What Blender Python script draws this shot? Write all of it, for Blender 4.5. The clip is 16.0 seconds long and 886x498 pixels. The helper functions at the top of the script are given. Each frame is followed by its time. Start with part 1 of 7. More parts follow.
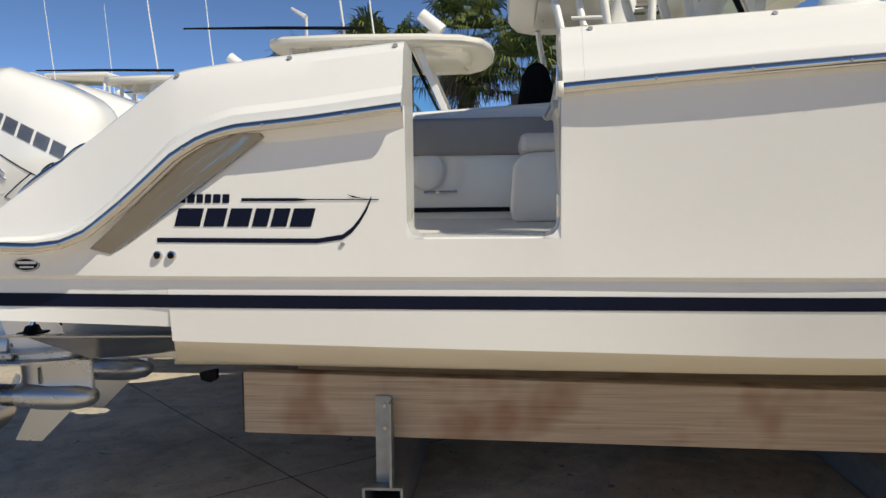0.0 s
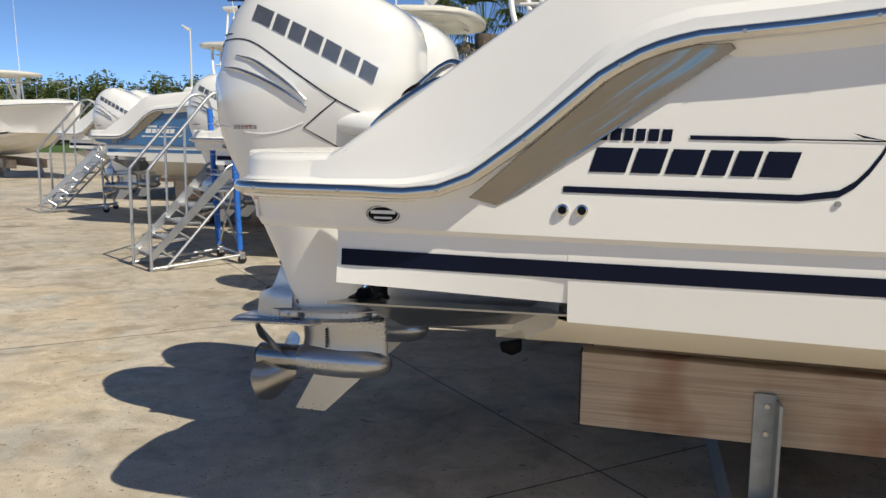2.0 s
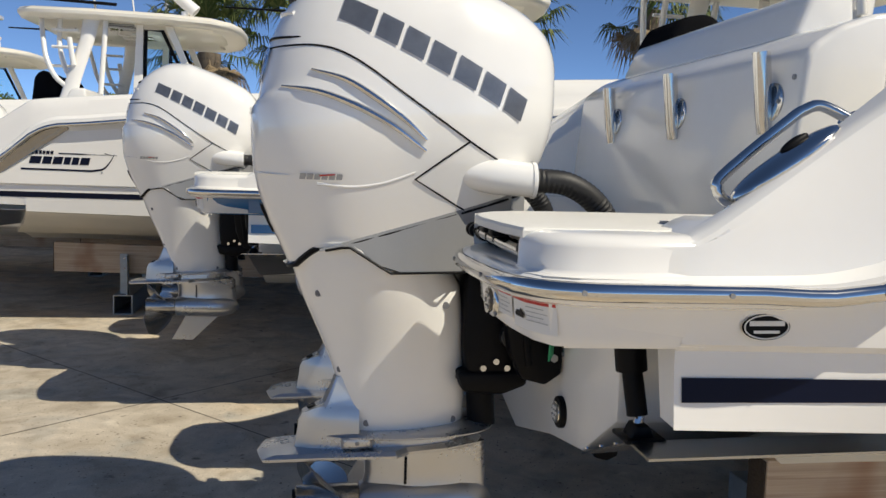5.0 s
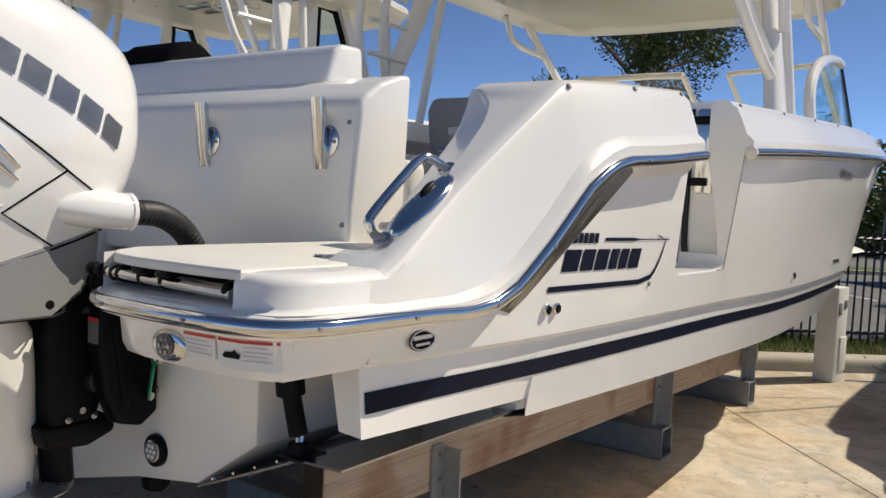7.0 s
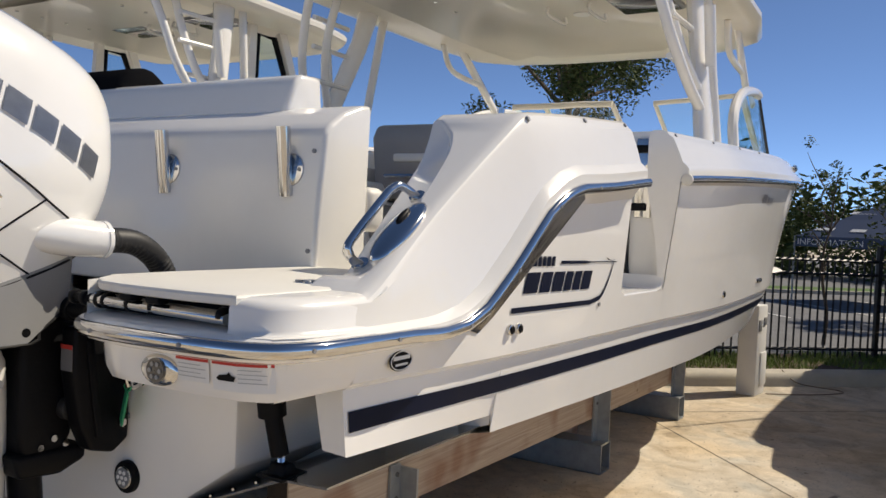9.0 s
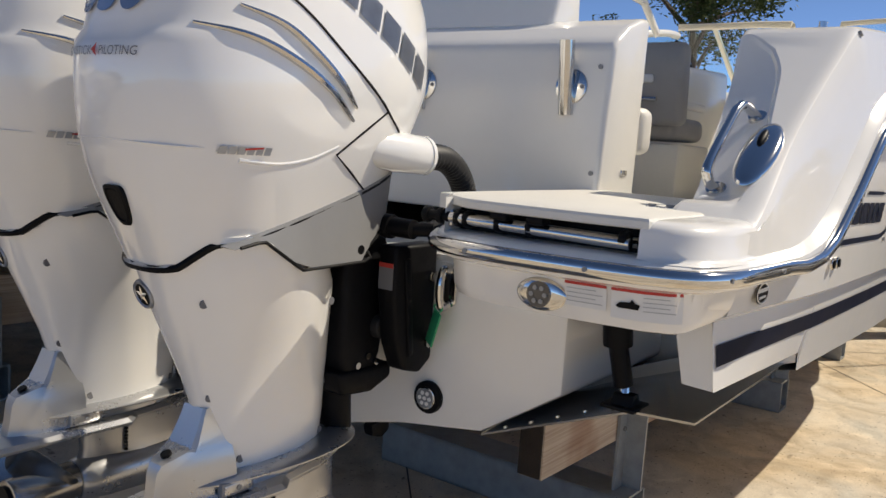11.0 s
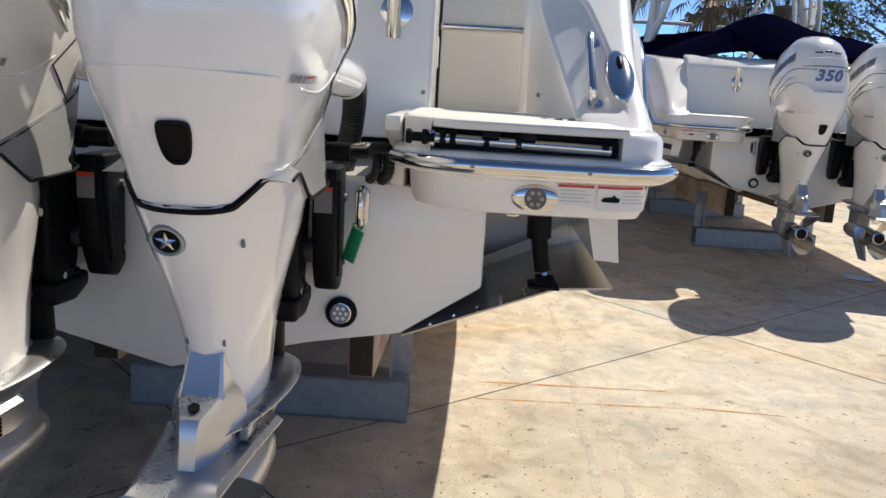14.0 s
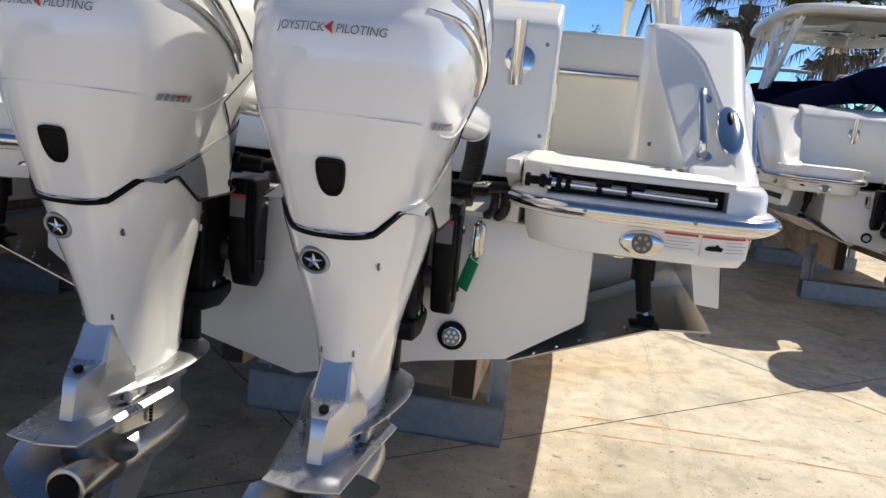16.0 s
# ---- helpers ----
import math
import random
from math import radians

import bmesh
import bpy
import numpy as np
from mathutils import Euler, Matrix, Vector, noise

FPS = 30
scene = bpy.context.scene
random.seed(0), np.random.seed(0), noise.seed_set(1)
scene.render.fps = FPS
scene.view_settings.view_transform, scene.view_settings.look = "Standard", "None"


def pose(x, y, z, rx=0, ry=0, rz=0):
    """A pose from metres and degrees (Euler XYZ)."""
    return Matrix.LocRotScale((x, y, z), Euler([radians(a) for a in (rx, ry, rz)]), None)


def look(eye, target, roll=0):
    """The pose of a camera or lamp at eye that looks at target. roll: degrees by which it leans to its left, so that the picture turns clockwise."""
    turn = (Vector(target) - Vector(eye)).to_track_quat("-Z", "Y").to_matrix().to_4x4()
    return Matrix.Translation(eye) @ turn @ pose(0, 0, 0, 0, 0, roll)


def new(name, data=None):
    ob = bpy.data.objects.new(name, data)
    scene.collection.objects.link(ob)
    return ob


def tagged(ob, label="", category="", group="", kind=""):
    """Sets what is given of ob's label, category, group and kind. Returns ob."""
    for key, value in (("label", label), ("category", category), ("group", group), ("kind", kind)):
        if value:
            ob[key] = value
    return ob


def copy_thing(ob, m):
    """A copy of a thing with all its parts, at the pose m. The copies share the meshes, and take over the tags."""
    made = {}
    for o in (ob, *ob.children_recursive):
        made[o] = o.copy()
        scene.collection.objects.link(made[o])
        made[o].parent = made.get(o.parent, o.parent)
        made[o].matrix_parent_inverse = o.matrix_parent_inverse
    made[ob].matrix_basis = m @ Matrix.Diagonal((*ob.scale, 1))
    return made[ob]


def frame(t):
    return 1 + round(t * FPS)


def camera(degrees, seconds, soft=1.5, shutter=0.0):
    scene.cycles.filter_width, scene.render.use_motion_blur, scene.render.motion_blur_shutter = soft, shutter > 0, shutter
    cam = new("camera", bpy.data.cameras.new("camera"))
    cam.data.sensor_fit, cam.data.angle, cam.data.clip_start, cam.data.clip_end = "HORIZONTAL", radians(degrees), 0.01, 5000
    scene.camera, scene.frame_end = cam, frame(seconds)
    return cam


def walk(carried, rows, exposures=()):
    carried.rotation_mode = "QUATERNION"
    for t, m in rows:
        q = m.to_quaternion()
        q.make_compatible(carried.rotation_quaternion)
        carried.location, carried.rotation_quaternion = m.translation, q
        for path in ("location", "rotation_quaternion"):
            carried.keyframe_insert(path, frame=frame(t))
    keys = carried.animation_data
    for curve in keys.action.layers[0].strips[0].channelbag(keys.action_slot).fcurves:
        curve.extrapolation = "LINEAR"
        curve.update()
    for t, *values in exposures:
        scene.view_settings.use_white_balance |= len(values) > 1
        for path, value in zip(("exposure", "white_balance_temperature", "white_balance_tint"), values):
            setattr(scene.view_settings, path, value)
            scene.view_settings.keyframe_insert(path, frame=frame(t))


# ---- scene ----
cam = camera(56.8, 16.0)

PATH = [
    (0, (2.701, -4.331, 1.577), (2.554, -2.342, 1.433), -0.7),
    (0.5, (2.543, -4.192, 1.582), (2.42, -2.203, 1.419), 0.1),
    (1, (2.247, -4.097, 1.572), (2.111, -2.111, 1.385), -0.5),
    (1.5, (1.944, -3.905, 1.541), (1.644, -1.94, 1.32), -0.4),
    (2, (1.629, -3.685, 1.556), (1.181, -1.756, 1.275), 0.6),
    (2.5, (1.319, -3.554, 1.573), (0.939, -1.608, 1.315), 1.0),
    (3, (1.036, -3.37, 1.539), (0.716, -1.407, 1.326), 1.7),
    (3.2, (0.915, -3.282, 1.544), (0.613, -1.316, 1.337), 2.1),
    (5.3, (-0.127, -2.797, 1.625), (0.396, -0.877, 1.42), 1.8),
    (5.5, (-0.216, -2.765, 1.631), (0.439, -0.886, 1.424), 1.9),
    (6, (-0.354, -2.652, 1.616), (0.648, -0.931, 1.433), 1.8),
    (6.5, (-0.464, -2.589, 1.641), (0.909, -1.141, 1.495), 2.4),
    (7, (-0.639, -2.555, 1.66), (0.977, -1.384, 1.533), 2.8),
    (7.5, (-0.746, -2.568, 1.678), (0.973, -1.548, 1.605), 2.5),
    (8, (-0.779, -2.578, 1.678), (0.97, -1.607, 1.679), 2.0),
    (8.2, (-0.786, -2.573, 1.678), (0.964, -1.606, 1.703), 1.9),
    (10.3, (-0.834, -2.167, 1.614), (0.778, -1.012, 1.354), 4.2),
    (10.5, (-0.879, -2.079, 1.609), (0.726, -0.913, 1.352), 4.4),
    (11, (-1.07, -1.887, 1.612), (0.537, -0.724, 1.358), 3.9),
    (11.5, (-1.2, -1.68, 1.583), (0.423, -0.541, 1.325), 3.0),
    (12, (-1.32, -1.4, 1.59), (0.296, -0.259, 1.295), 3.0),
    (12.5, (-1.492, -1.198, 1.605), (0.228, -0.22, 1.313), 3.7),
    (13, (-1.516, -1.071, 1.609), (0.338, -0.354, 1.387), 2.9),
    (13.5, (-1.512, -0.95, 1.577), (0.421, -0.504, 1.322), 2.6),
    (14, (-1.61, -0.9, 1.571), (0.351, -0.84, 1.185), 3.4),
    (14.5, (-1.639, -0.931, 1.587), (0.316, -1.071, 1.189), 3.4),
    (15, (-1.639, -0.923, 1.583), (0.321, -1.089, 1.221), 4.2),
    (15.5, (-1.704, -0.839, 1.595), (0.265, -0.803, 1.245), 5.5),
    (16, (-1.81, -0.867, 1.607), (0.14, -0.568, 1.276), 6.0),
]
EXPOSURES = [(0.0, 0.08, 6900, 5), (5.3, 0.11, 6950, 6), (8.2, 0.15, 7150, 9), (10.3, 0.13, 7200, 9), (11.5, 0.36, 7150, 8), (12.5, 0.72, 7150, 7), (14.5, 0.47, 6750, 8), (16.0, 0.6, 6800, 7)]
walk(cam, [(t, look(eye, target, roll)) for t, eye, target, roll in PATH], EXPOSURES)

# ---- world and sun ----
SUN = Vector((0.75, -0.55, 1.0)).normalized()
world = bpy.data.worlds.new("sky")
scene.world = world
world.use_nodes = True
wn = world.node_tree.nodes
sky = wn.new("ShaderNodeTexSky")
sky.sky_type = "NISHITA"
sky.sun_disc = False
sky.sun_elevation = math.asin(SUN.z)
sky.sun_rotation = math.atan2(SUN.x, SUN.y)
sky.altitude = 7000
sky.air_density = 0.8
sky.dust_density = 0.0
sky.ozone_density = 5.0
wn["Background"].inputs["Strength"].default_value = 0.145
world.node_tree.links.new(sky.outputs[0], wn["Background"].inputs["Color"])
sun_data = bpy.data.lights.new("sun", "SUN")
sun_data.energy = 3.95
sun_data.angle = radians(0.53)
sun_data.color = (1.0, 0.935, 0.84)
sun_ob = new("sun", sun_data)
sun_ob.matrix_world = look(SUN * 40, (0, 0, 0))
scene.view_settings.exposure = 0.0


# ---- materials ----
def material(name, color, rough=0.5, metal=0.0, coat=0.0, var=0.06, scale=6.0, bump=0.0, bscale=60.0, fine=0.0):
    """Principled material with broad and fine variation of colour and roughness, and optional relief."""
    m = bpy.data.materials.new(name)
    m.use_nodes = True
    nt = m.node_tree
    b = nt.nodes["Principled BSDF"]
    b.inputs["Roughness"].default_value = rough
    b.inputs["Metallic"].default_value = metal
    b.inputs["Coat Weight"].default_value = coat
    b.inputs["Coat Roughness"].default_value = 0.04
    co = nt.nodes.new("ShaderNodeTexCoord")
    n1 = nt.nodes.new("ShaderNodeTexNoise")
    n1.inputs["Scale"].default_value = scale
    n1.inputs["Detail"].default_value = 6
    n2 = nt.nodes.new("ShaderNodeTexNoise")
    n2.inputs["Scale"].default_value = scale * 14
    n2.inputs["Detail"].default_value = 4
    nt.links.new(co.outputs["Object"], n1.inputs["Vector"])
    nt.links.new(co.outputs["Object"], n2.inputs["Vector"])
    mix = nt.nodes.new("ShaderNodeMath")
    mix.operation = "MULTIPLY_ADD"
    mix.inputs[1].default_value = 0.35
    nt.links.new(n2.outputs["Fac"], mix.inputs[0])
    nt.links.new(n1.outputs["Fac"], mix.inputs[2])
    ramp = nt.nodes.new("ShaderNodeMix")
    ramp.data_type = "RGBA"
    ramp.inputs[6].default_value = (*[c * (1 - var) for c in color], 1)
    ramp.inputs[7].default_value = (*[min(1, c * (1 + var)) for c in color], 1)
    mr = nt.nodes.new("ShaderNodeMapRange")
    mr.inputs[1].default_value = 0.4
    mr.inputs[2].default_value = 0.95
    nt.links.new(mix.outputs[0], mr.inputs[0])
    nt.links.new(mr.outputs[0], ramp.inputs[0])
    nt.links.new(ramp.outputs[2], b.inputs["Base Color"])
    rr = nt.nodes.new("ShaderNodeMapRange")
    rr.inputs[3].default_value = max(0.02, rough * 0.85)
    rr.inputs[4].default_value = min(1, rough * 1.2)
    nt.links.new(mix.outputs[0], rr.inputs[0])
    nt.links.new(rr.outputs[0], b.inputs["Roughness"])
    if bump > 0:
        n3 = nt.nodes.new("ShaderNodeTexNoise")
        n3.inputs["Scale"].default_value = bscale
        n3.inputs["Detail"].default_value = 8
        nt.links.new(co.outputs["Object"], n3.inputs["Vector"])
        bp = nt.nodes.new("ShaderNodeBump")
        bp.inputs["Strength"].default_value = bump
        bp.inputs["Distance"].default_value = 0.01
        nt.links.new(n3.outputs["Fac"], bp.inputs["Height"])
        nt.links.new(bp.outputs[0], b.inputs["Normal"])
    return m


GEL = material("white_gelcoat", (0.88, 0.855, 0.805), 0.22, coat=0.6, var=0.02, scale=1.5)
GEL_DECK = material("deck_gelcoat", (0.80, 0.775, 0.71), 0.45, var=0.03, scale=4, bump=0.25, bscale=300)
CREAM = material("cream_gelcoat", (0.82, 0.77, 0.66), 0.3, coat=0.4, var=0.03, scale=2)
BOTTOM = material("bottom_gelcoat", (0.78, 0.73, 0.62), 0.35, coat=0.3, var=0.05, scale=3)
PEARL = material("pearl_cowl_paint", (0.88, 0.865, 0.83), 0.16, coat=1.0, var=0.015, scale=2)
NAVY = material("navy_stripe", (0.005, 0.008, 0.024), 0.4, coat=0.0, var=0.1)
BLUE = material("blue_gelcoat", (0.035, 0.16, 0.36), 0.15, coat=0.8, var=0.06, scale=2)
CHROME = material("polished_stainless", (0.68, 0.665, 0.64), 0.09, metal=1.0, var=0.03)
SILVER = material("silver_paint", (0.53, 0.535, 0.545), 0.26, metal=0.8, coat=0.3, var=0.025)
GREYCOWL = material("grey_cowl_trim", (0.25, 0.252, 0.255), 0.35, coat=0.3, var=0.04)
STEEL = material("brushed_prop_steel", (0.42, 0.41, 0.40), 0.22, metal=1.0, var=0.12, scale=8)
BLACK = material("black_plastic", (0.005, 0.005, 0.006), 0.42, var=0.2, scale=20, bump=0.1)
RUBBER = material("black_rubber", (0.009, 0.009, 0.010), 0.5, var=0.2)
GREYVINYL = material("grey_vinyl", (0.30, 0.29, 0.28), 0.5, var=0.05, bump=0.15, bscale=200)
WHITEVINYL = material("white_vinyl", (0.72, 0.70, 0.66), 0.42, var=0.04, bump=0.12, bscale=200)
GALV = material("galvanised_steel", (0.34, 0.36, 0.37), 0.42, metal=0.65, var=0.16, scale=18, bump=0.08)
ALU = material("bare_aluminium", (0.56, 0.57, 0.58), 0.36, metal=0.8, var=0.1)
BLUEFOAM = material("blue_foam", (0.02, 0.16, 0.62), 0.7, var=0.08)
GREENTAG = material("green_tag", (0.02, 0.30, 0.13), 0.5, var=0.08)
RED = material("red_print", (0.5, 0.04, 0.03), 0.5, var=0.05)
LABELW = material("white_label", (0.80, 0.79, 0.76), 0.4, var=0.02)
INK = material("grey_print", (0.42, 0.42, 0.41), 0.5, var=0.05)
DARKCANVAS = material("navy_canvas", (0.004, 0.004, 0.017), 1.0, var=0.15, bump=0.3, bscale=400)
BLACKCANVAS = material("black_canvas", (0.01, 0.01, 0.011), 0.8, var=0.2, bump=0.3, bscale=400)
BARK = material("bark", (0.16, 0.12, 0.085), 0.9, var=0.25, scale=9, bump=0.8, bscale=25)
PALMBARK = material("palm_bark", (0.17, 0.135, 0.10), 0.9, var=0.3, scale=12, bump=0.9, bscale=20)
FENCE = material("black_fence_paint", (0.012, 0.013, 0.015), 0.4, var=0.15)
WHITEPAINT = material("white_pedestal_paint", (0.72, 0.71, 0.68), 0.5, var=0.05, bump=0.1)
ASPHALT = material("asphalt", (0.19, 0.19, 0.195), 0.9, var=0.15, scale=3, bump=0.4, bscale=150)
MULCH = material("mulch", (0.09, 0.055, 0.035), 0.95, var=0.4, scale=20, bump=1.0, bscale=60)


def wood_material():
    m = material("rough_sawn_timber", (0.40, 0.275, 0.165), 0.75, var=0.1, scale=2, bump=0.0)
    nt = m.node_tree
    b = nt.nodes["Principled BSDF"]
    co = nt.nodes.new("ShaderNodeTexCoord")
    mp = nt.nodes.new("ShaderNodeMapping")
    mp.inputs["Scale"].default_value = (0.55, 9, 30)
    nt.links.new(co.outputs["Object"], mp.inputs[0])
    w = nt.nodes.new("ShaderNodeTexNoise")
    w.inputs["Scale"].default_value = 2.2
    w.inputs["Detail"].default_value = 9
    w.inputs["Distortion"].default_value = 1.2
    nt.links.new(mp.outputs[0], w.inputs["Vector"])
    k = nt.nodes.new("ShaderNodeTexNoise")
    k.inputs["Scale"].default_value = 3.1
    k.inputs["Detail"].default_value = 2
    nt.links.new(co.outputs["Object"], k.inputs["Vector"])
    cr = nt.nodes.new("ShaderNodeValToRGB")
    e = cr.color_ramp.elements
    e[0].position, e[0].color = 0.3, (0.37, 0.275, 0.20, 1)
    e[1].position, e[1].color = 0.65, (0.53, 0.43, 0.325, 1)
    nt.links.new(w.outputs["Fac"], cr.inputs[0])
    st = nt.nodes.new("ShaderNodeValToRGB")
    e = st.color_ramp.elements
    e[0].position, e[0].color = 0.30, (0.58, 0.36, 0.27, 1)
    e[1].position, e[1].color = 0.47, (1, 1, 1, 1)
    nt.links.new(k.outputs["Fac"], st.inputs[0])
    mu = nt.nodes.new("ShaderNodeMix")
    mu.data_type, mu.blend_type = "RGBA", "MULTIPLY"
    mu.inputs[0].default_value = 0.75
    nt.links.new(cr.outputs[0], mu.inputs[6])
    nt.links.new(st.outputs[0], mu.inputs[7])
    mk = nt.nodes.new("ShaderNodeMapping")
    mk.inputs["Scale"].default_value = (1.5, 0.6, 2.6)
    nt.links.new(co.outputs["Object"], mk.inputs[0])
    vo = nt.nodes.new("ShaderNodeTexVoronoi")
    vo.inputs["Scale"].default_value = 1.6
    nt.links.new(mk.outputs[0], vo.inputs["Vector"])
    kn = nt.nodes.new("ShaderNodeValToRGB")
    e = kn.color_ramp.elements
    e[0].position, e[0].color = 0.035, (0.30, 0.20, 0.15, 1)
    e[1].position, e[1].color = 0.075, (1, 1, 1, 1)
    nt.links.new(vo.outputs["Distance"], kn.inputs[0])
    m2 = nt.nodes.new("ShaderNodeMix")
    m2.data_type, m2.blend_type = "RGBA", "MULTIPLY"
    m2.inputs[0].default_value = 0.85
    nt.links.new(mu.outputs[2], m2.inputs[6])
    nt.links.new(kn.outputs[0], m2.inputs[7])
    nt.links.new(m2.outputs[2], b.inputs["Base Color"])
    bp = nt.nodes.new("ShaderNodeBump")
    bp.inputs["Strength"].default_value = 0.35
    bp.inputs["Distance"].default_value = 0.006
    nt.links.new(w.outputs["Fac"], bp.inputs["Height"])
    nt.links.new(bp.outputs[0], b.inputs["Normal"])
    return m


WOOD = wood_material()

# end grain with the shade on the timbers' aft ends put into its colour
SHADED_ENDGRAIN = material("end_grain", (0.035, 0.025, 0.018), 0.9, var=0.3, scale=14, bump=0.5, bscale=80)


def concrete_material():
    """Worn, stained light concrete: broad tone, tyre arcs and dark specks."""
    m = bpy.data.materials.new("worn_concrete")
    m.use_nodes = True
    nt = m.node_tree
    b = nt.nodes["Principled BSDF"]
    b.inputs["Roughness"].default_value = 0.85
    co = nt.nodes.new("ShaderNodeTexCoord")

    def noise_tex(scale, detail, dist=0.0):
        n = nt.nodes.new("ShaderNodeTexNoise")
        n.inputs["Scale"].default_value = scale
        n.inputs["Detail"].default_value = detail
        n.inputs["Distortion"].default_value = dist
        nt.links.new(co.outputs["Object"], n.inputs["Vector"])
        return n

    def ramp(src, stops):
        r = nt.nodes.new("ShaderNodeValToRGB")
        el = r.color_ramp.elements
        while len(el) < len(stops):
            el.new(0.5)
        for q, (p, c) in zip(el, stops):
            q.position, q.color = p, (*c, 1)
        nt.links.new(src, r.inputs[0])
        return r.outputs[0]

    def times(a, c, fac=1.0):
        x = nt.nodes.new("ShaderNodeMix")
        x.data_type, x.blend_type = "RGBA", "MULTIPLY"
        x.inputs[0].default_value = fac
        nt.links.new(a, x.inputs[6])
        nt.links.new(c, x.inputs[7])
        return x.outputs[2]

    base = ramp(noise_tex(0.55, 8, 0.6).outputs["Fac"], [(0.3, (0.46, 0.395, 0.305)), (0.52, (0.585, 0.51, 0.405)), (0.72, (0.665, 0.60, 0.495))])
    grain = ramp(noise_tex(110, 6).outputs["Fac"], [(0.3, (0.84, 0.84, 0.84)), (0.7, (1.06, 1.06, 1.06))])
    specks = ramp(noise_tex(9, 5, 0.4).outputs["Fac"], [(0.275, (0.32, 0.31, 0.30)), (0.335, (1, 1, 1))])
    pits = ramp(noise_tex(31, 3).outputs["Fac"], [(0.265, (0.25, 0.24, 0.23)), (0.30, (1, 1, 1))])
    stain = ramp(noise_tex(1.7, 6, 1.5).outputs["Fac"], [(0.34, (0.72, 0.69, 0.64)), (0.5, (1, 1, 1))])
    oil = ramp(noise_tex(0.75, 7, 0.9).outputs["Fac"], [(0.30, (0.50, 0.48, 0.45)), (0.345, (0.80, 0.785, 0.76)), (0.40, (1, 1, 1))])
    bleach = ramp(noise_tex(2.6, 9, 2.2).outputs["Fac"], [(0.58, (1, 1, 1)), (0.68, (1.16, 1.17, 1.18))])
    ochre = ramp(noise_tex(0.42, 5, 1.0).outputs["Fac"], [(0.52, (1, 1, 1)), (0.66, (1.07, 0.97, 0.82))])
    fleck = ramp(noise_tex(46, 2, 0.2).outputs["Fac"], [(0.30, (0.22, 0.21, 0.20)), (0.33, (1, 1, 1)), (0.715, (1, 1, 1)), (0.74, (1.45, 1.5, 1.55))])
    cool = ramp(noise_tex(1.1, 7, 1.8).outputs["Fac"], [(0.36, (0.80, 0.86, 0.93)), (0.47, (1, 1, 1))])
    wear = ramp(noise_tex(5.5, 9, 1.2).outputs["Fac"], [(0.35, (0.86, 0.85, 0.84)), (0.5, (1, 1, 1)), (0.68, (1.10, 1.10, 1.10))])
    col = times(times(times(times(base, grain), specks, 0.85), stain, 0.8), pits, 0.85)
    col = times(times(times(col, fleck, 0.9), cool, 0.8), wear, 0.9)
    col = times(times(times(col, oil, 0.8), bleach, 0.9), ochre, 0.9)
    nt.links.new(col, b.inputs["Base Color"])
    bp = nt.nodes.new("ShaderNodeBump")
    bp.inputs["Strength"].default_value = 0.2
    bp.inputs["Distance"].default_value = 0.003
    nt.links.new(noise_tex(150, 6).outputs["Fac"], bp.inputs["Height"])
    nt.links.new(bp.outputs[0], b.inputs["Normal"])
    return m


CONCRETE = concrete_material()
KERB = material("kerb_concrete", (0.46, 0.42, 0.35), 0.85, var=0.15, scale=4, bump=0.3)
GRASS = material("grass", (0.07, 0.13, 0.025), 0.8, var=0.35, scale=10, bump=0.5, bscale=120)
RUST = material("rust_streak", (0.56, 0.25, 0.07), 0.9, var=0.3, scale=12)


def glass_material(name, color, rough=0.02):
    m = bpy.data.materials.new(name)
    m.use_nodes = True
    b = m.node_tree.nodes["Principled BSDF"]
    b.inputs["Base Color"].default_value = (*color, 1)
    b.inputs["Roughness"].default_value = rough
    b.inputs["Transmission Weight"].default_value = 1.0
    b.inputs["IOR"].default_value = 1.01
    b.inputs["Coat Weight"].default_value = 0.7
    b.inputs["Coat Roughness"].default_value = 0.02
    return m


GLASS = glass_material("tinted_glass", (0.60, 0.85, 0.86))
LENSDARK = material("dark_lamp_lens", (0.05, 0.05, 0.052), 0.15, coat=1.0, var=0.2, scale=60)
LENS = material("lamp_lens", (0.25, 0.26, 0.27), 0.12, coat=1.0, var=0.1, scale=60)


def leaf_material(name, a, c):
    m = material(name, a, 0.55, var=0.3, scale=1.2)
    nt = m.node_tree
    b = nt.nodes["Principled BSDF"]
    g = nt.nodes.new("ShaderNodeNewGeometry")
    x = nt.nodes.new("ShaderNodeMix")
    x.data_type = "RGBA"
    x.inputs[6].default_value = (*a, 1)
    x.inputs[7].default_value = (*c, 1)
    nt.links.new(g.outputs["Random Per Island"], x.inputs[0])
    nt.links.new(x.outputs[2], b.inputs["Base Color"])
    b.inputs["Transmission Weight"].default_value = 0.0
    b.inputs["Subsurface Weight"].default_value = 0.0
    return m


LEAF = leaf_material("oak_leaves", (0.045, 0.07, 0.022), (0.15, 0.175, 0.06))
PALMLEAF = leaf_material("palm_fronds", (0.05, 0.085, 0.025), (0.16, 0.18, 0.06))
DEADFROND = leaf_material("dry_fronds", (0.16, 0.11, 0.06), (0.28, 0.21, 0.12))

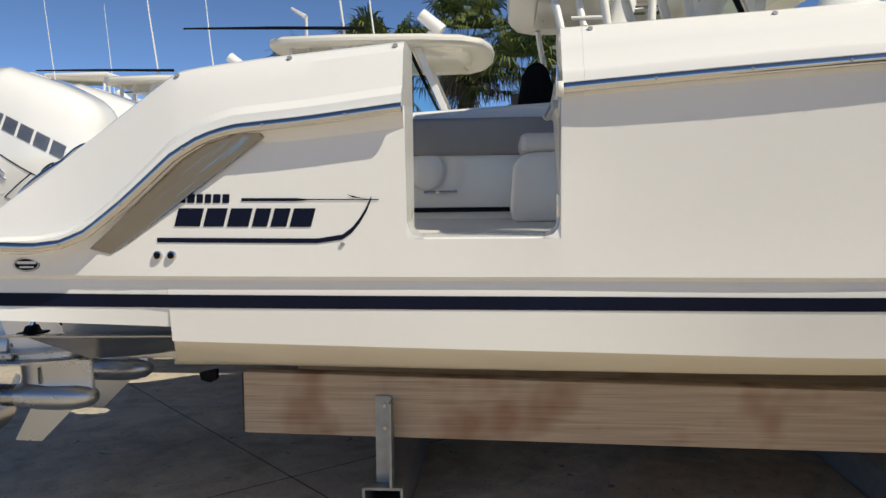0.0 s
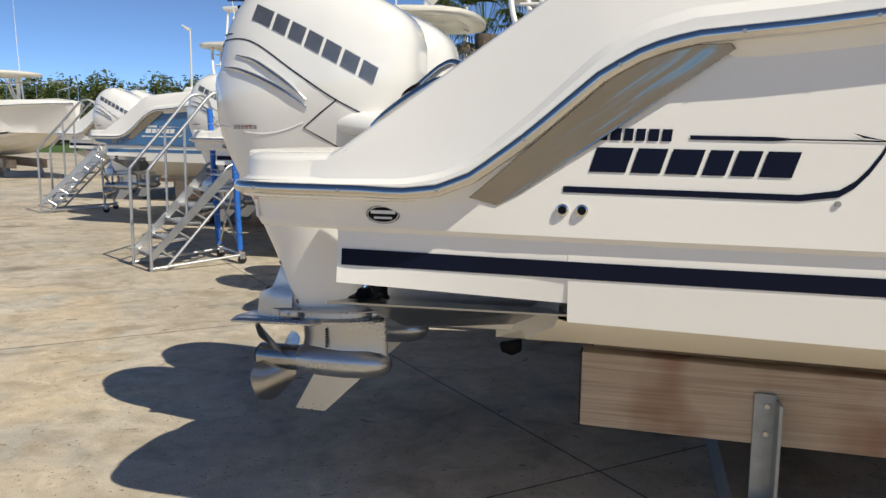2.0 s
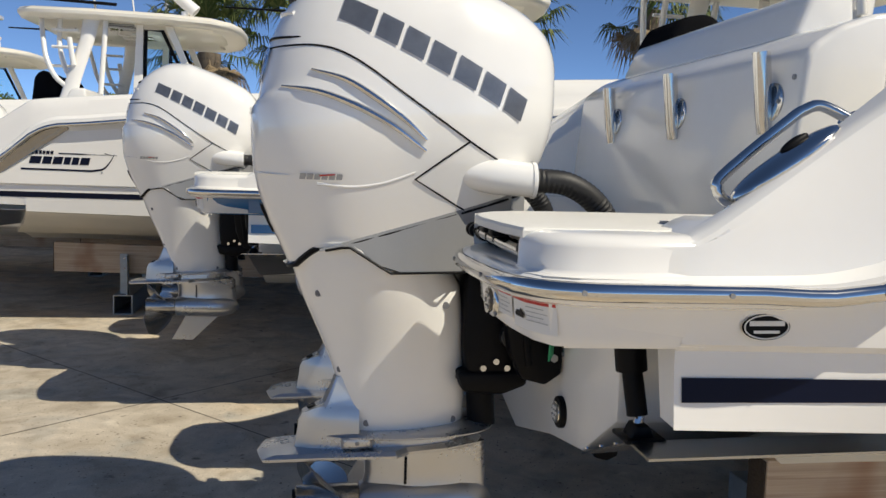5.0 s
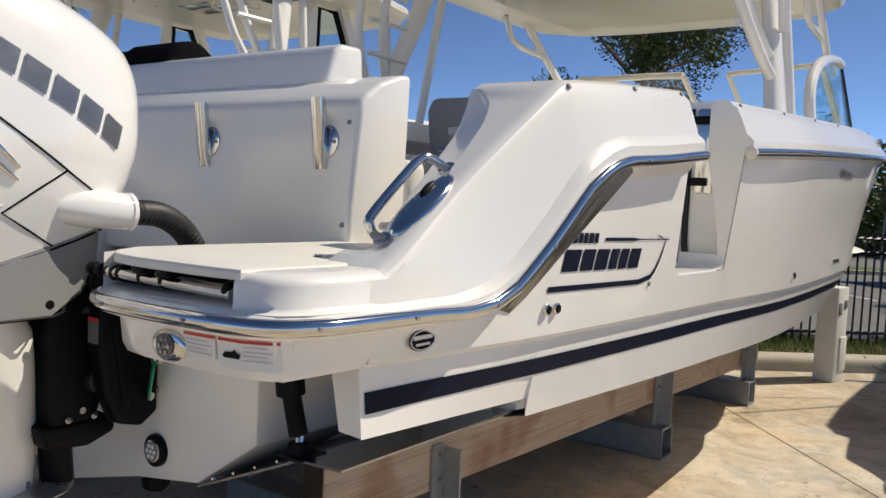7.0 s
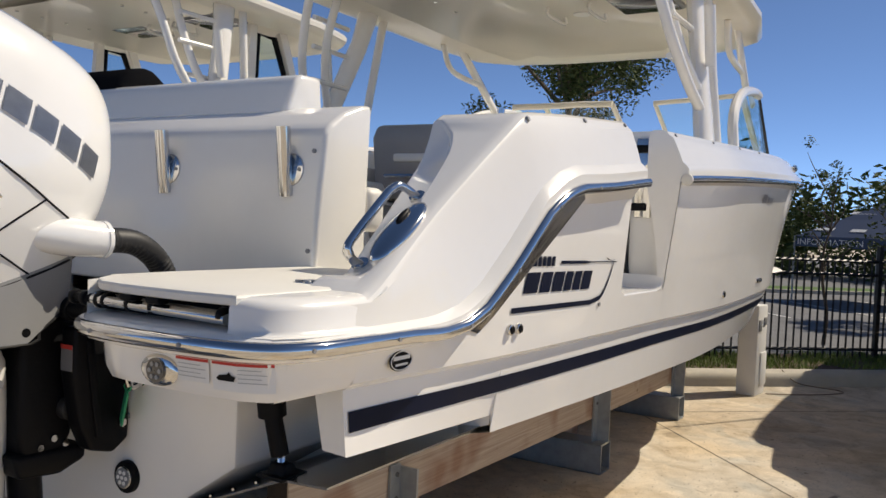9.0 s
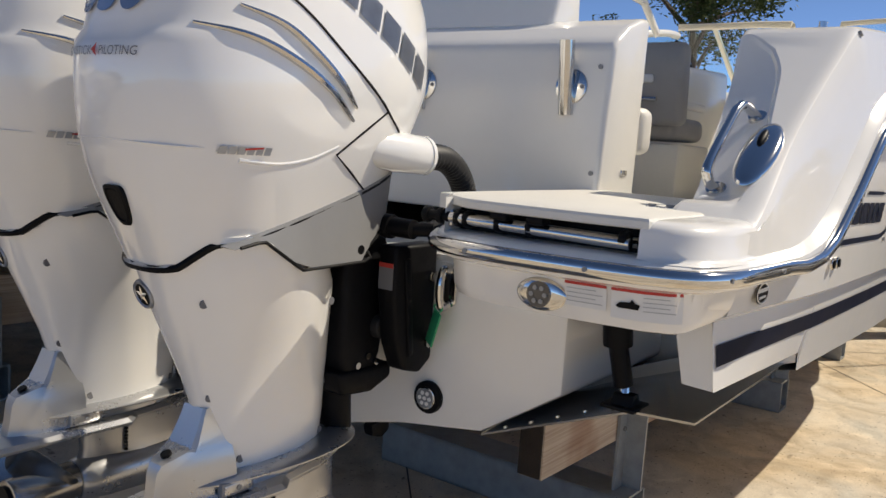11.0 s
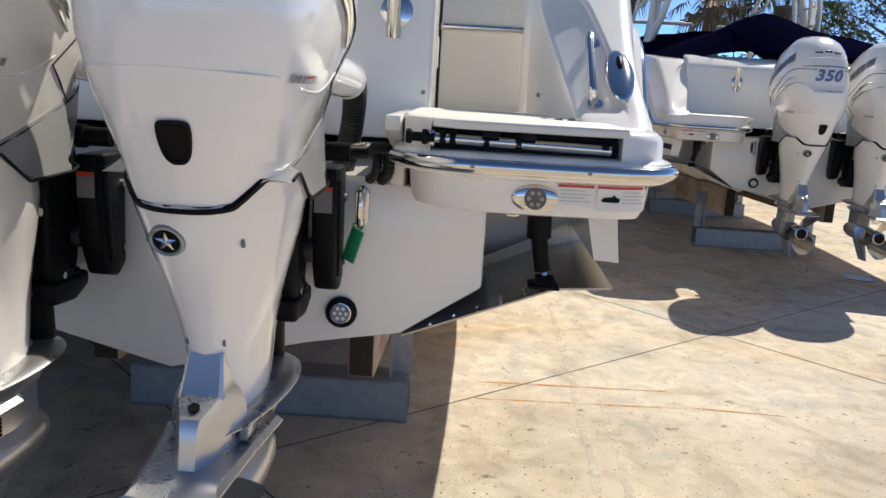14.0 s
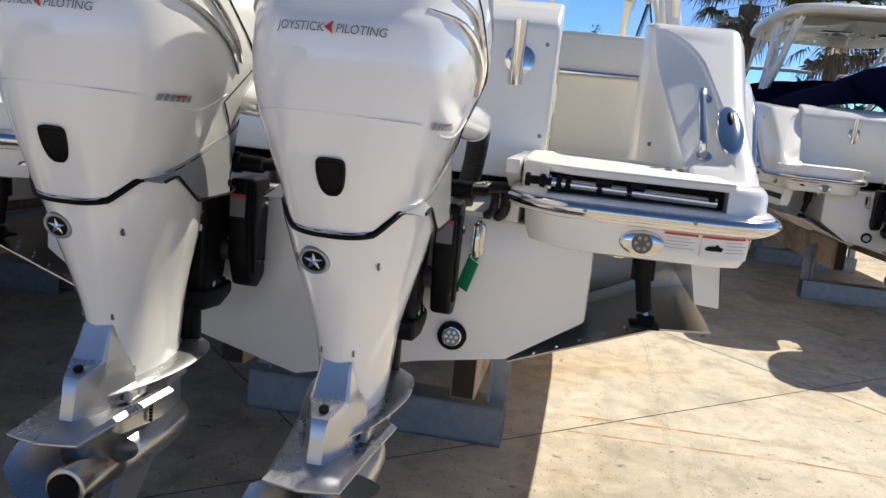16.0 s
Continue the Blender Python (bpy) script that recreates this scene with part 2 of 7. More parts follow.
NUMBERBLUE = material("number_blue", (0.20, 0.27, 0.40), 0.2, metal=0.4, coat=0.5, var=0.1)
# INK_SHADE: dark print, and the painted shade of the leg's screw recesses
INK_SHADE = material("dark_print_and_recess_shade", (0.16, 0.16, 0.17), 0.4, var=0.05)
EMBLEM = material("satin_emblem_metal", (0.36, 0.38, 0.42), 0.28, metal=0.6, coat=0.4, var=0.12, scale=30)
for m_ in (DARKCANVAS, BLACKCANVAS):
    m_.node_tree.nodes["Principled BSDF"].inputs["Specular IOR Level"].default_value = 0.0
for m_ in (BLACK, NAVY):
    m_.node_tree.nodes["Principled BSDF"].inputs["Specular IOR Level"].default_value = 0.13
for m_ in (LEAF, PALMLEAF, ASPHALT):
    m_.node_tree.nodes["Principled BSDF"].inputs["Specular IOR Level"].default_value = 0.12


def guard_material():
    """Polished steel drawn lengthwise, with long soft ripples in the sheet."""
    m = material("drawn_stainless_sheet", (0.33, 0.31, 0.285), 0.12, metal=1.0, var=0.05)
    nt = m.node_tree
    co = nt.nodes.new("ShaderNodeTexCoord")
    mp = nt.nodes.new("ShaderNodeMapping")
    mp.vector_type = "TEXTURE"
    mp.inputs["Rotation"].default_value = (0, radians(-36), 0)
    mp.inputs["Scale"].default_value = (0.9, 1.0, 0.10)
    nt.links.new(co.outputs["Object"], mp.inputs[0])
    n = nt.nodes.new("ShaderNodeTexNoise")
    n.inputs["Scale"].default_value = 1.6
    n.inputs["Detail"].default_value = 2
    nt.links.new(mp.outputs[0], n.inputs["Vector"])
    bp = nt.nodes.new("ShaderNodeBump")
    bp.inputs["Strength"].default_value = 0.5
    bp.inputs["Distance"].default_value = 0.012
    nt.links.new(n.outputs["Fac"], bp.inputs["Height"])
    nt.links.new(bp.outputs[0], nt.nodes["Principled BSDF"].inputs["Normal"])
    return m


GUARD = guard_material()


# ---- mesh tools ----
def part(name, bm, mat, parent, label="", smooth=True, angle=35):
    """Link a bmesh as one mesh object under a thing or a part."""
    bmesh.ops.recalc_face_normals(bm, faces=bm.faces)
    me = bpy.data.meshes.new(name)
    if smooth:
        lim = radians(angle)
        for f in bm.faces:
            f.smooth = True
        for e in bm.edges:
            if len(e.link_faces) == 2 and e.calc_face_angle(0) > lim:
                e.smooth = False
    bm.to_mesh(me)
    bm.free()
    me.materials.append(mat)
    ob = new(name, me)
    if parent is not None:
        ob.parent = parent
    if label:
        tagged(ob, label)
    return ob


def thing(name, label, category, at=(0, 0, 0), rz=0, group="", kind=""):
    ob = new(name)
    ob.matrix_world = pose(*at, 0, 0, rz)
    ob.empty_display_size = 0.1
    return tagged(ob, label, category, group, kind)


def loft(rings, closed=True, caps=(True, True), bm=None):
    """Skin through rings of equally many points."""
    bm = bm or bmesh.new()
    rows = [[bm.verts.new(p) for p in r] for r in rings]
    n = len(rows[0])
    for a, c in zip(rows, rows[1:]):
        for i in range(n if closed else n - 1):
            j = (i + 1) % n
            bm.faces.new((a[i], a[j], c[j], c[i]))
    if closed and caps[0]:
        bm.faces.new(rows[0])
    if closed and caps[1]:
        bm.faces.new(rows[-1])
    return bm


def box(x0, x1, y0, y1, z0, z1, bevel=0.0, seg=2, bm=None):
    bm = bm or bmesh.new()
    m = Matrix.LocRotScale(((x0 + x1) / 2, (y0 + y1) / 2, (z0 + z1) / 2), None, (abs(x1 - x0), abs(y1 - y0), abs(z1 - z0)))
    r = bmesh.ops.create_cube(bm, size=1, matrix=m)
    if bevel > 0:
        es = list({e for v in r["verts"] for e in v.link_edges})
        bmesh.ops.bevel(bm, geom=es, offset=bevel, segments=seg, affect="EDGES", profile=0.5)
    return bm


def prism(poly, axis, a, c, bevel=0.0, seg=2, bm=None):
    """A polygon in the two other axes, drawn out along axis from a to c."""
    bm = bm or bmesh.new()

    def at(p, t):
        return {"x": (t, p[0], p[1]), "y": (p[0], t, p[1]), "z": (p[0], p[1], t)}[axis]

    lo = [bm.verts.new(at(p, a)) for p in poly]
    hi = [bm.verts.new(at(p, c)) for p in poly]
    fs = [bm.faces.new(lo), bm.faces.new(hi)]
    n = len(poly)
    for i in range(n):
        fs.append(bm.faces.new((lo[i], lo[(i + 1) % n], hi[(i + 1) % n], hi[i])))
    if bevel > 0:
        bmesh.ops.recalc_face_normals(bm, faces=fs)
        es = list({e for f in fs for e in f.edges})
        bmesh.ops.bevel(bm, geom=es, offset=bevel, segments=seg, affect="EDGES", profile=0.5, clamp_overlap=True)
    return bm


def smooth_line(pts, steps=6):
    """Catmull-Rom line through pts."""
    p = [Vector(q) for q in pts]
    p = [p[0] * 2 - p[1]] + p + [p[-1] * 2 - p[-2]]
    out = []
    for i in range(1, len(p) - 2):
        for s in range(steps):
            t = s / steps
            a, b_, c, d = p[i - 1], p[i], p[i + 1], p[i + 2]
            out.append(0.5 * ((2 * b_) + (c - a) * t + (2 * a - 5 * b_ + 4 * c - d) * t * t + (3 * b_ - a - 3 * c + d) * t ** 3))
    out.append(p[-2])
    return out


def tube(pts, r, n=10, bm=None, flat=1.0, caps=True):
    """Round bar along a line; r one radius or one for each point. flat squeezes it along the second axis."""
    p = [Vector(q) for q in pts]
    rs = r if isinstance(r, (list, tuple)) else [r] * len(p)
    rings = []
    up = None
    for i, q in enumerate(p):
        d = (p[min(i + 1, len(p) - 1)] - p[max(i - 1, 0)]).normalized()
        if up is None:
            up = Vector((0, 0, 1)) if abs(d.z) < 0.9 else Vector((1, 0, 0))
        up = (up - d * up.dot(d)).normalized()
        side = d.cross(up)
        rings.append([q + (side * math.cos(k) * rs[i] * flat + up * math.sin(k) * rs[i]) for k in (2 * math.pi * j / n for j in range(n))])
    return loft(rings, True, (caps, caps), bm)


def disc(center, axis, r, depth, n=24, bm=None, bevel=0.0):
    """Short cylinder with its axis along a vector."""
    bm = bm or bmesh.new()
    turn = Vector(axis).to_track_quat("Z", "Y").to_matrix().to_4x4()
    v0 = set(bm.verts)
    bmesh.ops.create_cone(bm, cap_ends=True, segments=n, radius1=r, radius2=r, depth=depth, matrix=Matrix.Translation(center) @ turn)
    if bevel > 0:
        es = [e for e in bm.edges if e.verts[0] not in v0 and any(len(f.verts) > 4 for f in e.link_faces)]
        bmesh.ops.bevel(bm, geom=es, offset=bevel, segments=2, affect="EDGES", profile=0.5)
    return bm


def ball(center, r, sx=1, sy=1, sz=1, u=16, v=10, bm=None):
    bm = bm or bmesh.new()
    bmesh.ops.create_uvsphere(bm, u_segments=u, v_segments=v, radius=r, matrix=Matrix.LocRotScale(center, None, (sx, sy, sz)))
    return bm


def lerp(table, x):
    """Value of a table of (x, value) pairs, straight between them."""
    if x <= table[0][0]:
        return table[0][1]
    for (a, u), (c, v) in zip(table, table[1:]):
        if x <= c:
            return u + (v - u) * (x - a) / (c - a)
    return table[-1][1]


def smooth_table(table, x):
    """Value of a table by a monotone cubic."""
    xs = [a for a, _ in table]
    ys = [v for _, v in table]
    if x <= xs[0]:
        return ys[0]
    if x >= xs[-1]:
        return ys[-1]
    k = max(i for i in range(len(xs)) if xs[i] <= x)

    def slope(i):
        if i == 0 or i == len(xs) - 1:
            return 0 if len(xs) < 3 else ((ys[1] - ys[0]) / (xs[1] - xs[0]) if i == 0 else (ys[-1] - ys[-2]) / (xs[-1] - xs[-2]))
        a = (ys[i] - ys[i - 1]) / (xs[i] - xs[i - 1])
        c = (ys[i + 1] - ys[i]) / (xs[i + 1] - xs[i])
        return 0 if a * c <= 0 else 2 * a * c / (a + c)

    h = xs[k + 1] - xs[k]
    t = (x - xs[k]) / h
    m0, m1 = slope(k) * h, slope(k + 1) * h
    return (2 * t ** 3 - 3 * t * t + 1) * ys[k] + (t ** 3 - 2 * t * t + t) * m0 + (3 * t * t - 2 * t ** 3) * ys[k + 1] + (t ** 3 - t * t) * m1


def text_mesh(body, size, shear=0.0, spacing=1.0, bold=0.0):
    """Flat mesh of a word in the built-in font, as lists of points and faces, from the origin along x, up along y."""
    cu = bpy.data.curves.new("word", "FONT")
    cu.body, cu.size, cu.shear, cu.space_character = body, size, shear, spacing
    cu.offset = bold
    ob = bpy.data.objects.new("word", cu)
    me = bpy.data.meshes.new_from_object(ob)
    vs = [v.co.copy() for v in me.vertices]
    fs = [list(p.vertices) for p in me.polygons]
    bpy.data.objects.remove(ob)
    bpy.data.meshes.remove(me)
    bpy.data.curves.remove(cu)
    return vs, fs


def mapped(vs, fs, place, bm=None):
    """Flat mesh laid onto a surface: place(u, v) gives the point."""
    bm = bm or bmesh.new()
    nv = [bm.verts.new(place(v[0], v[1])) for v in vs]
    for f in fs:
        try:
            bm.faces.new([nv[i] for i in f])
        except ValueError:
            pass
    return bm


def block_word(widths, height, gap, shear=0.2, cut=4, style=0):
    """Row of slanted plain shapes standing in for a brand's lettering: narrower when style is set."""
    vs, fs, x = [], [], 0.0

    def quad(a, c, lo, hi):
        n = len(vs)
        for j in range(cut + 1):
            v = lo + (hi - lo) * j / cut
            vs.extend([(a + v * shear, v, 0), (c + v * shear, v, 0)])
        fs.extend([[n + 2 * j, n + 2 * j + 1, n + 2 * j + 3, n + 2 * j + 2] for j in range(cut)])

    for w in widths:
        if style == 0:
            quad(x, x + w, 0, height)
        else:
            quad(x, x + w * 0.98, 0, height)
        x += w + gap
    return vs, fs


# ---- outboard motors ----
AFT = [(0, -0.03), (0.1, -0.065), (0.2, -0.10), (0.35, -0.135), (0.48, -0.143), (0.535, -0.142), (0.57, -0.122), (0.64, -0.112), (0.70, -0.10), (0.78, -0.075), (0.88, -0.02), (0.95, 0.06), (1.0, 0.15)]
FORE = [(0, 0.68), (0.2, 0.735), (0.5, 0.758), (0.7, 0.757), (0.85, 0.738), (0.95, 0.68), (1.0, 0.56)]
HALF = [(0, 0.185), (0.1, 0.21), (0.25, 0.246), (0.4, 0.268), (0.55, 0.263), (0.7, 0.247), (0.8, 0.230), (0.9, 0.200), (0.96, 0.160), (1.0, 0.095)]


def cowl_low(x):
    return 1.33 + 0.30 * (x + 0.03) if x > 0.1 else 1.33 + 0.30 * 0.13 - 0.34 * (0.1 - x) * (1 if x > 0 else 1)


def notch(x, y):
    """Drop of the parting line across the aft face, with a sloping shoulder at each side."""
    f = max(0.0, min(1.0, (0.138 - abs(y)) / 0.042))
    return (0.030 * f - 0.012) * max(0.0, min(1.0, (0.12 - x) / 0.08))


def cowl_top(x):
    return 2.205 - 0.34 * max(0.0, x - 0.3) - 0.10 * max(0.0, 0.15 - x)


def cowl_point(u, k):
    """Point of the cowl at height u (0 to 1) and turn k round it, k = 0 aft, pi/2 to port."""
    xa, xf, h = smooth_table(AFT, u), smooth_table(FORE, u), smooth_table(HALF, u)
    c, s = math.cos(k), math.sin(k)
    e = 2 / 2.9
    e = e if c > 0 else 2 / 3.6
    px = math.copysign(abs(c) ** e, c)
    py = math.copysign(abs(s) ** e, s)
    x = (xa + xf) / 2 - px * (xf - xa) / 2
    y = py * h * (1.0 - 0.12 * max(0.0, (x - 0.45) / 0.3))
    if px > 0:
        y *= 1 - 0.10 * px ** 3
    z = (cowl_low(x) - notch(x, y)) * (1 - u) + cowl_top(x) * u
    return Vector((x, y, z))


def cowl_side(x, z, side=-1, out=0.0):
    """Point on the cowl's side at x and height z."""
    u = max(0.0, min(1.0, (z - cowl_low(x)) / (cowl_top(x) - cowl_low(x))))
    xa, xf, h = smooth_table(AFT, u), smooth_table(FORE, u), smooth_table(HALF, u)
    px = max(-1.0, min(1.0, -(x - (xa + xf) / 2) / ((xf - xa) / 2)))
    n = 2.9 if px > 0 else 3.6
    y = h * max(0.0, 1 - abs(px) ** n) ** (1 / n) * (1.0 - 0.12 * max(0.0, (x - 0.45) / 0.3))
    if px > 0:
        y *= 1 - 0.10 * px ** 3
    return Vector((x, side * (y + out), z))


def cowl_back(y, z, out=0.0):
    """Point on the cowl's aft face at y and height z."""
    x = -0.1
    for _ in range(6):
        u = max(0.0, min(1.0, (z - cowl_low(x)) / (cowl_top(x) - cowl_low(x))))
        xa, xf, h = smooth_table(AFT, u), smooth_table(FORE, u), smooth_table(HALF, u)
        yy = min(0.999, abs(y) / (h * 0.94))
        px = (1 - yy ** 2.9) ** (1 / 2.9)
        x = (xa + xf) / 2 - px * (xf - xa) / 2
    return Vector((x - out, y, z))


def leg_half(x, z):
    return lerp([(0.78, 0.080), (0.85, 0.088), (0.98, 0.10), (1.1, 0.13), (1.23, 0.17), (1.32, 0.192), (1.42, 0.195)], z)


def leg_top(x):
    return lerp([(-0.1, 1.315), (0.0, 1.335), (0.06, 1.372), (0.14, 1.385), (0.26, 1.302), (0.48, 1.305), (0.72, 1.45)], x)


def leg_ring(z, n=32):
    xa = smooth_table([(0.78, 0.15), (0.82, 0.145), (0.95, 0.12), (1.1, 0.06), (1.2, 0.015), (1.3, -0.02), (1.42, -0.05)], z)
    xf = smooth_table([(0.78, 0.52), (0.93, 0.525), (1.24, 0.50), (1.32, 0.46), (1.42, 0.44)], z)
    h = leg_half(0, z)
    ring = []
    for j in range(n):
        k = 2 * math.pi * j / n
        c, s = math.cos(k), math.sin(k)
        px = math.copysign(abs(c) ** (2 / 2.3), c)
        py = math.copysign(abs(s) ** (2 / 2.3), s)
        x = (xa + xf) / 2 - px * (xf - xa) / 2
        y = py * h * (1 - 0.18 * max(0, px))
        ring.append((x, y, min(z, leg_top(x) - notch(x, y)) if z > 1.25 else z))
    return ring


def leg_side(x, z, side=-1, out=0.0):
    ring = leg_ring(z, 96)
    p = min((q for q in ring if q[1] * side > 0), key=lambda q: abs(q[0] - x))
    return Vector((x, p[1] + side * out, z))


def propeller(parent):
    pr = part("propeller", disc((0.10, 0, 0.545), (1, 0, 0), 0.058, 0.20, 24, bevel=0.008), STEEL, parent, "polished steel three-bladed propeller")
    part("hub_bore", disc((-0.004, 0, 0.545), (1, 0, 0), 0.043, 0.012, 20), BLACK, pr)
    for b in range(3):
        a0 = radians(118 + 120 * b)
        rings = []
        for i in range(9):
            f = i / 8
            r = 0.05 + 0.15 * f
            w = 0.098 * math.sin(math.pi * min(0.97, 0.16 + 0.84 * f)) ** 0.55 + 0.012
            pitch = radians(52 - 22 * f)
            row = []
            for j in range(10):
                s = -1 + 2 * (j % 5) / 4 if j < 5 else 1 - 2 * (j - 5) / 4
                th = (0.006 - 0.004 * f) * (1 if j < 5 else -1) * (1 - 0.8 * abs(s))
                ang = a0 + s * w * math.cos(pitch) / r * 0.9 + 0.25 * f * f
                row.append((0.10 + s * w * math.sin(pitch) + th - 0.05 * f, r * math.cos(ang), 0.545 + r * math.sin(ang)))
            rings.append(row)
        part("blade", loft(rings), STEEL, pr)


def outboard(label, group, numbered=True):
    """One big four-stroke outboard, its centre line on y = 0."""
    top = thing("outboard_motor", label, "outboard motor", group=group)
    n = 128
    us = [0, 0.012, 0.05, 0.1, 0.16, 0.22, 0.28, 0.35, 0.42, 0.48, 0.52, 0.54, 0.555, 0.57, 0.60, 0.63, 0.65, 0.67, 0.70, 0.74, 0.78, 0.83, 0.88, 0.92, 0.95, 0.975, 1.0]
    rings = [[cowl_point(u, 2 * math.pi * j / n) for j in range(n)] for u in us]
    cowl = part("cowl", loft(rings), PEARL, top, "glossy pearl white cowl", angle=50)
    # panel seams
    for side in (-1, 1):
        for line in ([(-0.085, 1.925), (0.05, 1.925), (0.15, 1.89), (0.3, 1.79), (0.47, 1.68), (0.6, 1.61), (0.72, 1.55)],
                     [(0.47, 1.68), (0.40, 1.63), (0.32, 1.57), (0.39, 1.53), (0.47, 1.485)]):
            pts = smooth_line([(p[0], 0, p[1]) for p in line], 6) if line[0][0] < 0 else [Vector((p[0], 0, p[1])) for p in line]
            part("seam", tube([cowl_side(q.x, q.z, side, 0.0) for q in pts], 0.0032, 6), BLACK, cowl)
        # raised chrome fins
        for a in ([(-0.05, 1.815), (0.05, 1.80), (0.15, 1.765), (0.25, 1.715), (0.345, 1.65)],
                  [(0.03, 1.86), (0.12, 1.835), (0.2, 1.79), (0.28, 1.735), (0.345, 1.68)]):
            pts = smooth_line([(p[0], 0, p[1]) for p in a], 5)
            m = len(pts)
            part("fin_trim", tube([cowl_side(q.x, q.z, side, 0.003) for q in pts], [0.0025 + 0.0075 * math.sin(math.pi * (0.04 + 0.9 * i / (m - 1))) for i in range(m)], 8), CHROME, cowl, "chrome fin strip")
        # lower character line
        pts = smooth_line([(0.05, 0, 1.55), (0.15, 0, 1.545), (0.24, 0, 1.56), (0.32, 0, 1.59)], 5)
        part("crease", tube([cowl_side(q.x, q.z, side, -0.002) for q in pts], 0.0045, 8), PEARL, cowl)
        # plain blocks for the maker's lettering, running down along the top cap
        def lay(u_, v_, side=side):
            q = u_ / 0.56
            x = 0.10 + u_ * 0.90 + v_ * 0.40
            z = 1.985 + 0.015 - 0.46 * u_ * (0.82 + 0.16 * q) + v_ * 0.85
            return cowl_side(x, z, side, 0.004)
        u0 = 0.0
        for k_, w in enumerate((0.098, 0.066, 0.068, 0.07, 0.07, 0.068, 0.062)):
            wb = mapped(*block_word([w], 0.07, 0, -0.12, 4, k_ + 1), lambda u_, v_: lay(u_ + u0, v_))
            bmesh.ops.solidify(wb, geom=wb.faces, thickness=0.004)
            part("emblem_block", wb, EMBLEM, cowl, smooth=False)
            u0 += w + 0.012
        for i_ in range(6):
            part("small_emblem", mapped(*block_word([0.02], 0.016, 0, 0.2, 1), lambda u_, v_, side=side: cowl_side(0.0 + (u_ + 0.025 * i_) * 0.8, 1.562 + v_, side, 0.003)), EMBLEM, cowl)
        vs, fs = block_word([0.07], 0.004, 0.0, 0, 1)
        if side == -1:
            part("emblem_stroke", mapped(vs, fs, lambda u_, v_: cowl_side(0.055 + u_ * 0.6, 1.571 + u_ * 0.06 + v_, -1, 0.004)), RED, cowl)
    # aft seam and the water tell-tale
    part("seam", tube([cowl_back(-0.232 + 0.464 * i / 20, 1.575 - 0.004 * math.cos(i / 20 * 6.28), -0.0004) for i in range(21)], 0.0022, 8), PEARL, cowl)
    half = smooth_line([(0.0, 0.044, 0), (0.020, 0.0435, 0), (0.031, 0.038, 0), (0.0335, 0.022, 0), (0.031, -0.008, 0), (0.024, -0.030, 0), (0.012, -0.042, 0), (0.0, -0.044, 0)], 3)
    outline = [(q.x, q.y) for q in half] + [(-q.x, q.y) for q in reversed(half[1:-1])]
    m = len(outline)
    vent = bmesh.new()
    ring = [[vent.verts.new(cowl_back(s * p[0] - 0.012, 1.44 + s * p[1], o)) for p in outline] for s, o in ((1.0, -0.002), (0.97, 0.013), (0.80, 0.0145), (0.74, 0.011))]
    for a, c in zip(ring, ring[1:]):
        for i in range(m):
            vent.faces.new((a[i], a[(i + 1) % m], c[(i + 1) % m], c[i]))
    hub = vent.verts.new(cowl_back(-0.012, 1.44, 0.012))
    for i in range(m):
        vent.faces.new((ring[-1][i], ring[-1][(i + 1) % m], hub))
    part("rear_vent", vent, BLACK, cowl, "black shield-shaped vent", angle=20)
    # writing on the aft face
    if numbered:
        vs, fs = text_mesh("350", 0.13, 0.28, 1.12, 0.0055)
        w = max(v.x for v in vs)
        part("number", mapped(vs, fs, lambda u_, v_: cowl_back(-(u_ - w / 2) * 1.0, 1.838 + v_ * 0.95, 0.004)), NUMBERBLUE, cowl, "blue-grey number")
        for word, at_y in (("JOYSTICK", 0.118), ("PILOTING", -0.012)):
            vs, fs = text_mesh(word, 0.026, 0.15)
            w = max(v.x for v in vs)
            part("lettering", mapped(vs, fs, lambda u_, v_: cowl_back(at_y - u_ * 0.106 / w, 1.742 + v_, 0.003)), INK_SHADE, cowl)
        part("arrow", mapped([(0.012, 0, 0), (-0.008, 0.014, 0), (-0.004, 0, 0), (-0.008, -0.014, 0)], [[0, 1, 2, 3]], lambda u_, v_: cowl_back(u_ - 0.0, 1.752 + v_, 0.004)), RED, cowl)
    # cap handle recesses
    part("seam", tube([cowl_back(-0.215 + 0.43 * i / 24, 1.948 + 0.006 * math.sin(math.pi * i / 24), 0.0) for i in range(25)], 0.0036, 6), BLACK, cowl)
    part("cap_ridge", tube([cowl_back(-0.14 + 0.28 * i / 12, 2.02 + 0.01 * math.sin(math.pi * i / 12), 0.0) for i in range(13)], 0.006, 8), PEARL, cowl)
    for yy_ in (-0.075, 0.0, 0.075):
        part("handle_slot", tube([cowl_back(yy_ - 0.028, 2.075 - 0.1 * abs(yy_), -0.002), cowl_back(yy_ + 0.028, 2.075 - 0.1 * abs(yy_), -0.002)], 0.009, 8), BLACK, cowl)
    # grey lower trim between cowl and leg
    trim_rings = []
    for i in range(9):
        f = i / 8
        x = 0.06 + 0.64 * f
        zt = cowl_low(x) + 0.008
        zb = lerp([(0.06, 1.36), (0.14, 1.375), (0.26, 1.30), (0.48, 1.305), (0.72, 1.45)], x)
        h = cowl_side(x, zt + 0.01)[1]
        h = abs(h) - 0.002
        hb = max(0.9 * h, 0.199 if x < 0.5 else 0.0)
        trim_rings.append([(x, -h, zt), (x, -hb, zb), (x, hb, zb), (x, h, zt)])
    part("lower_trim", loft(trim_rings), GREYCOWL, top, "grey plastic trim")
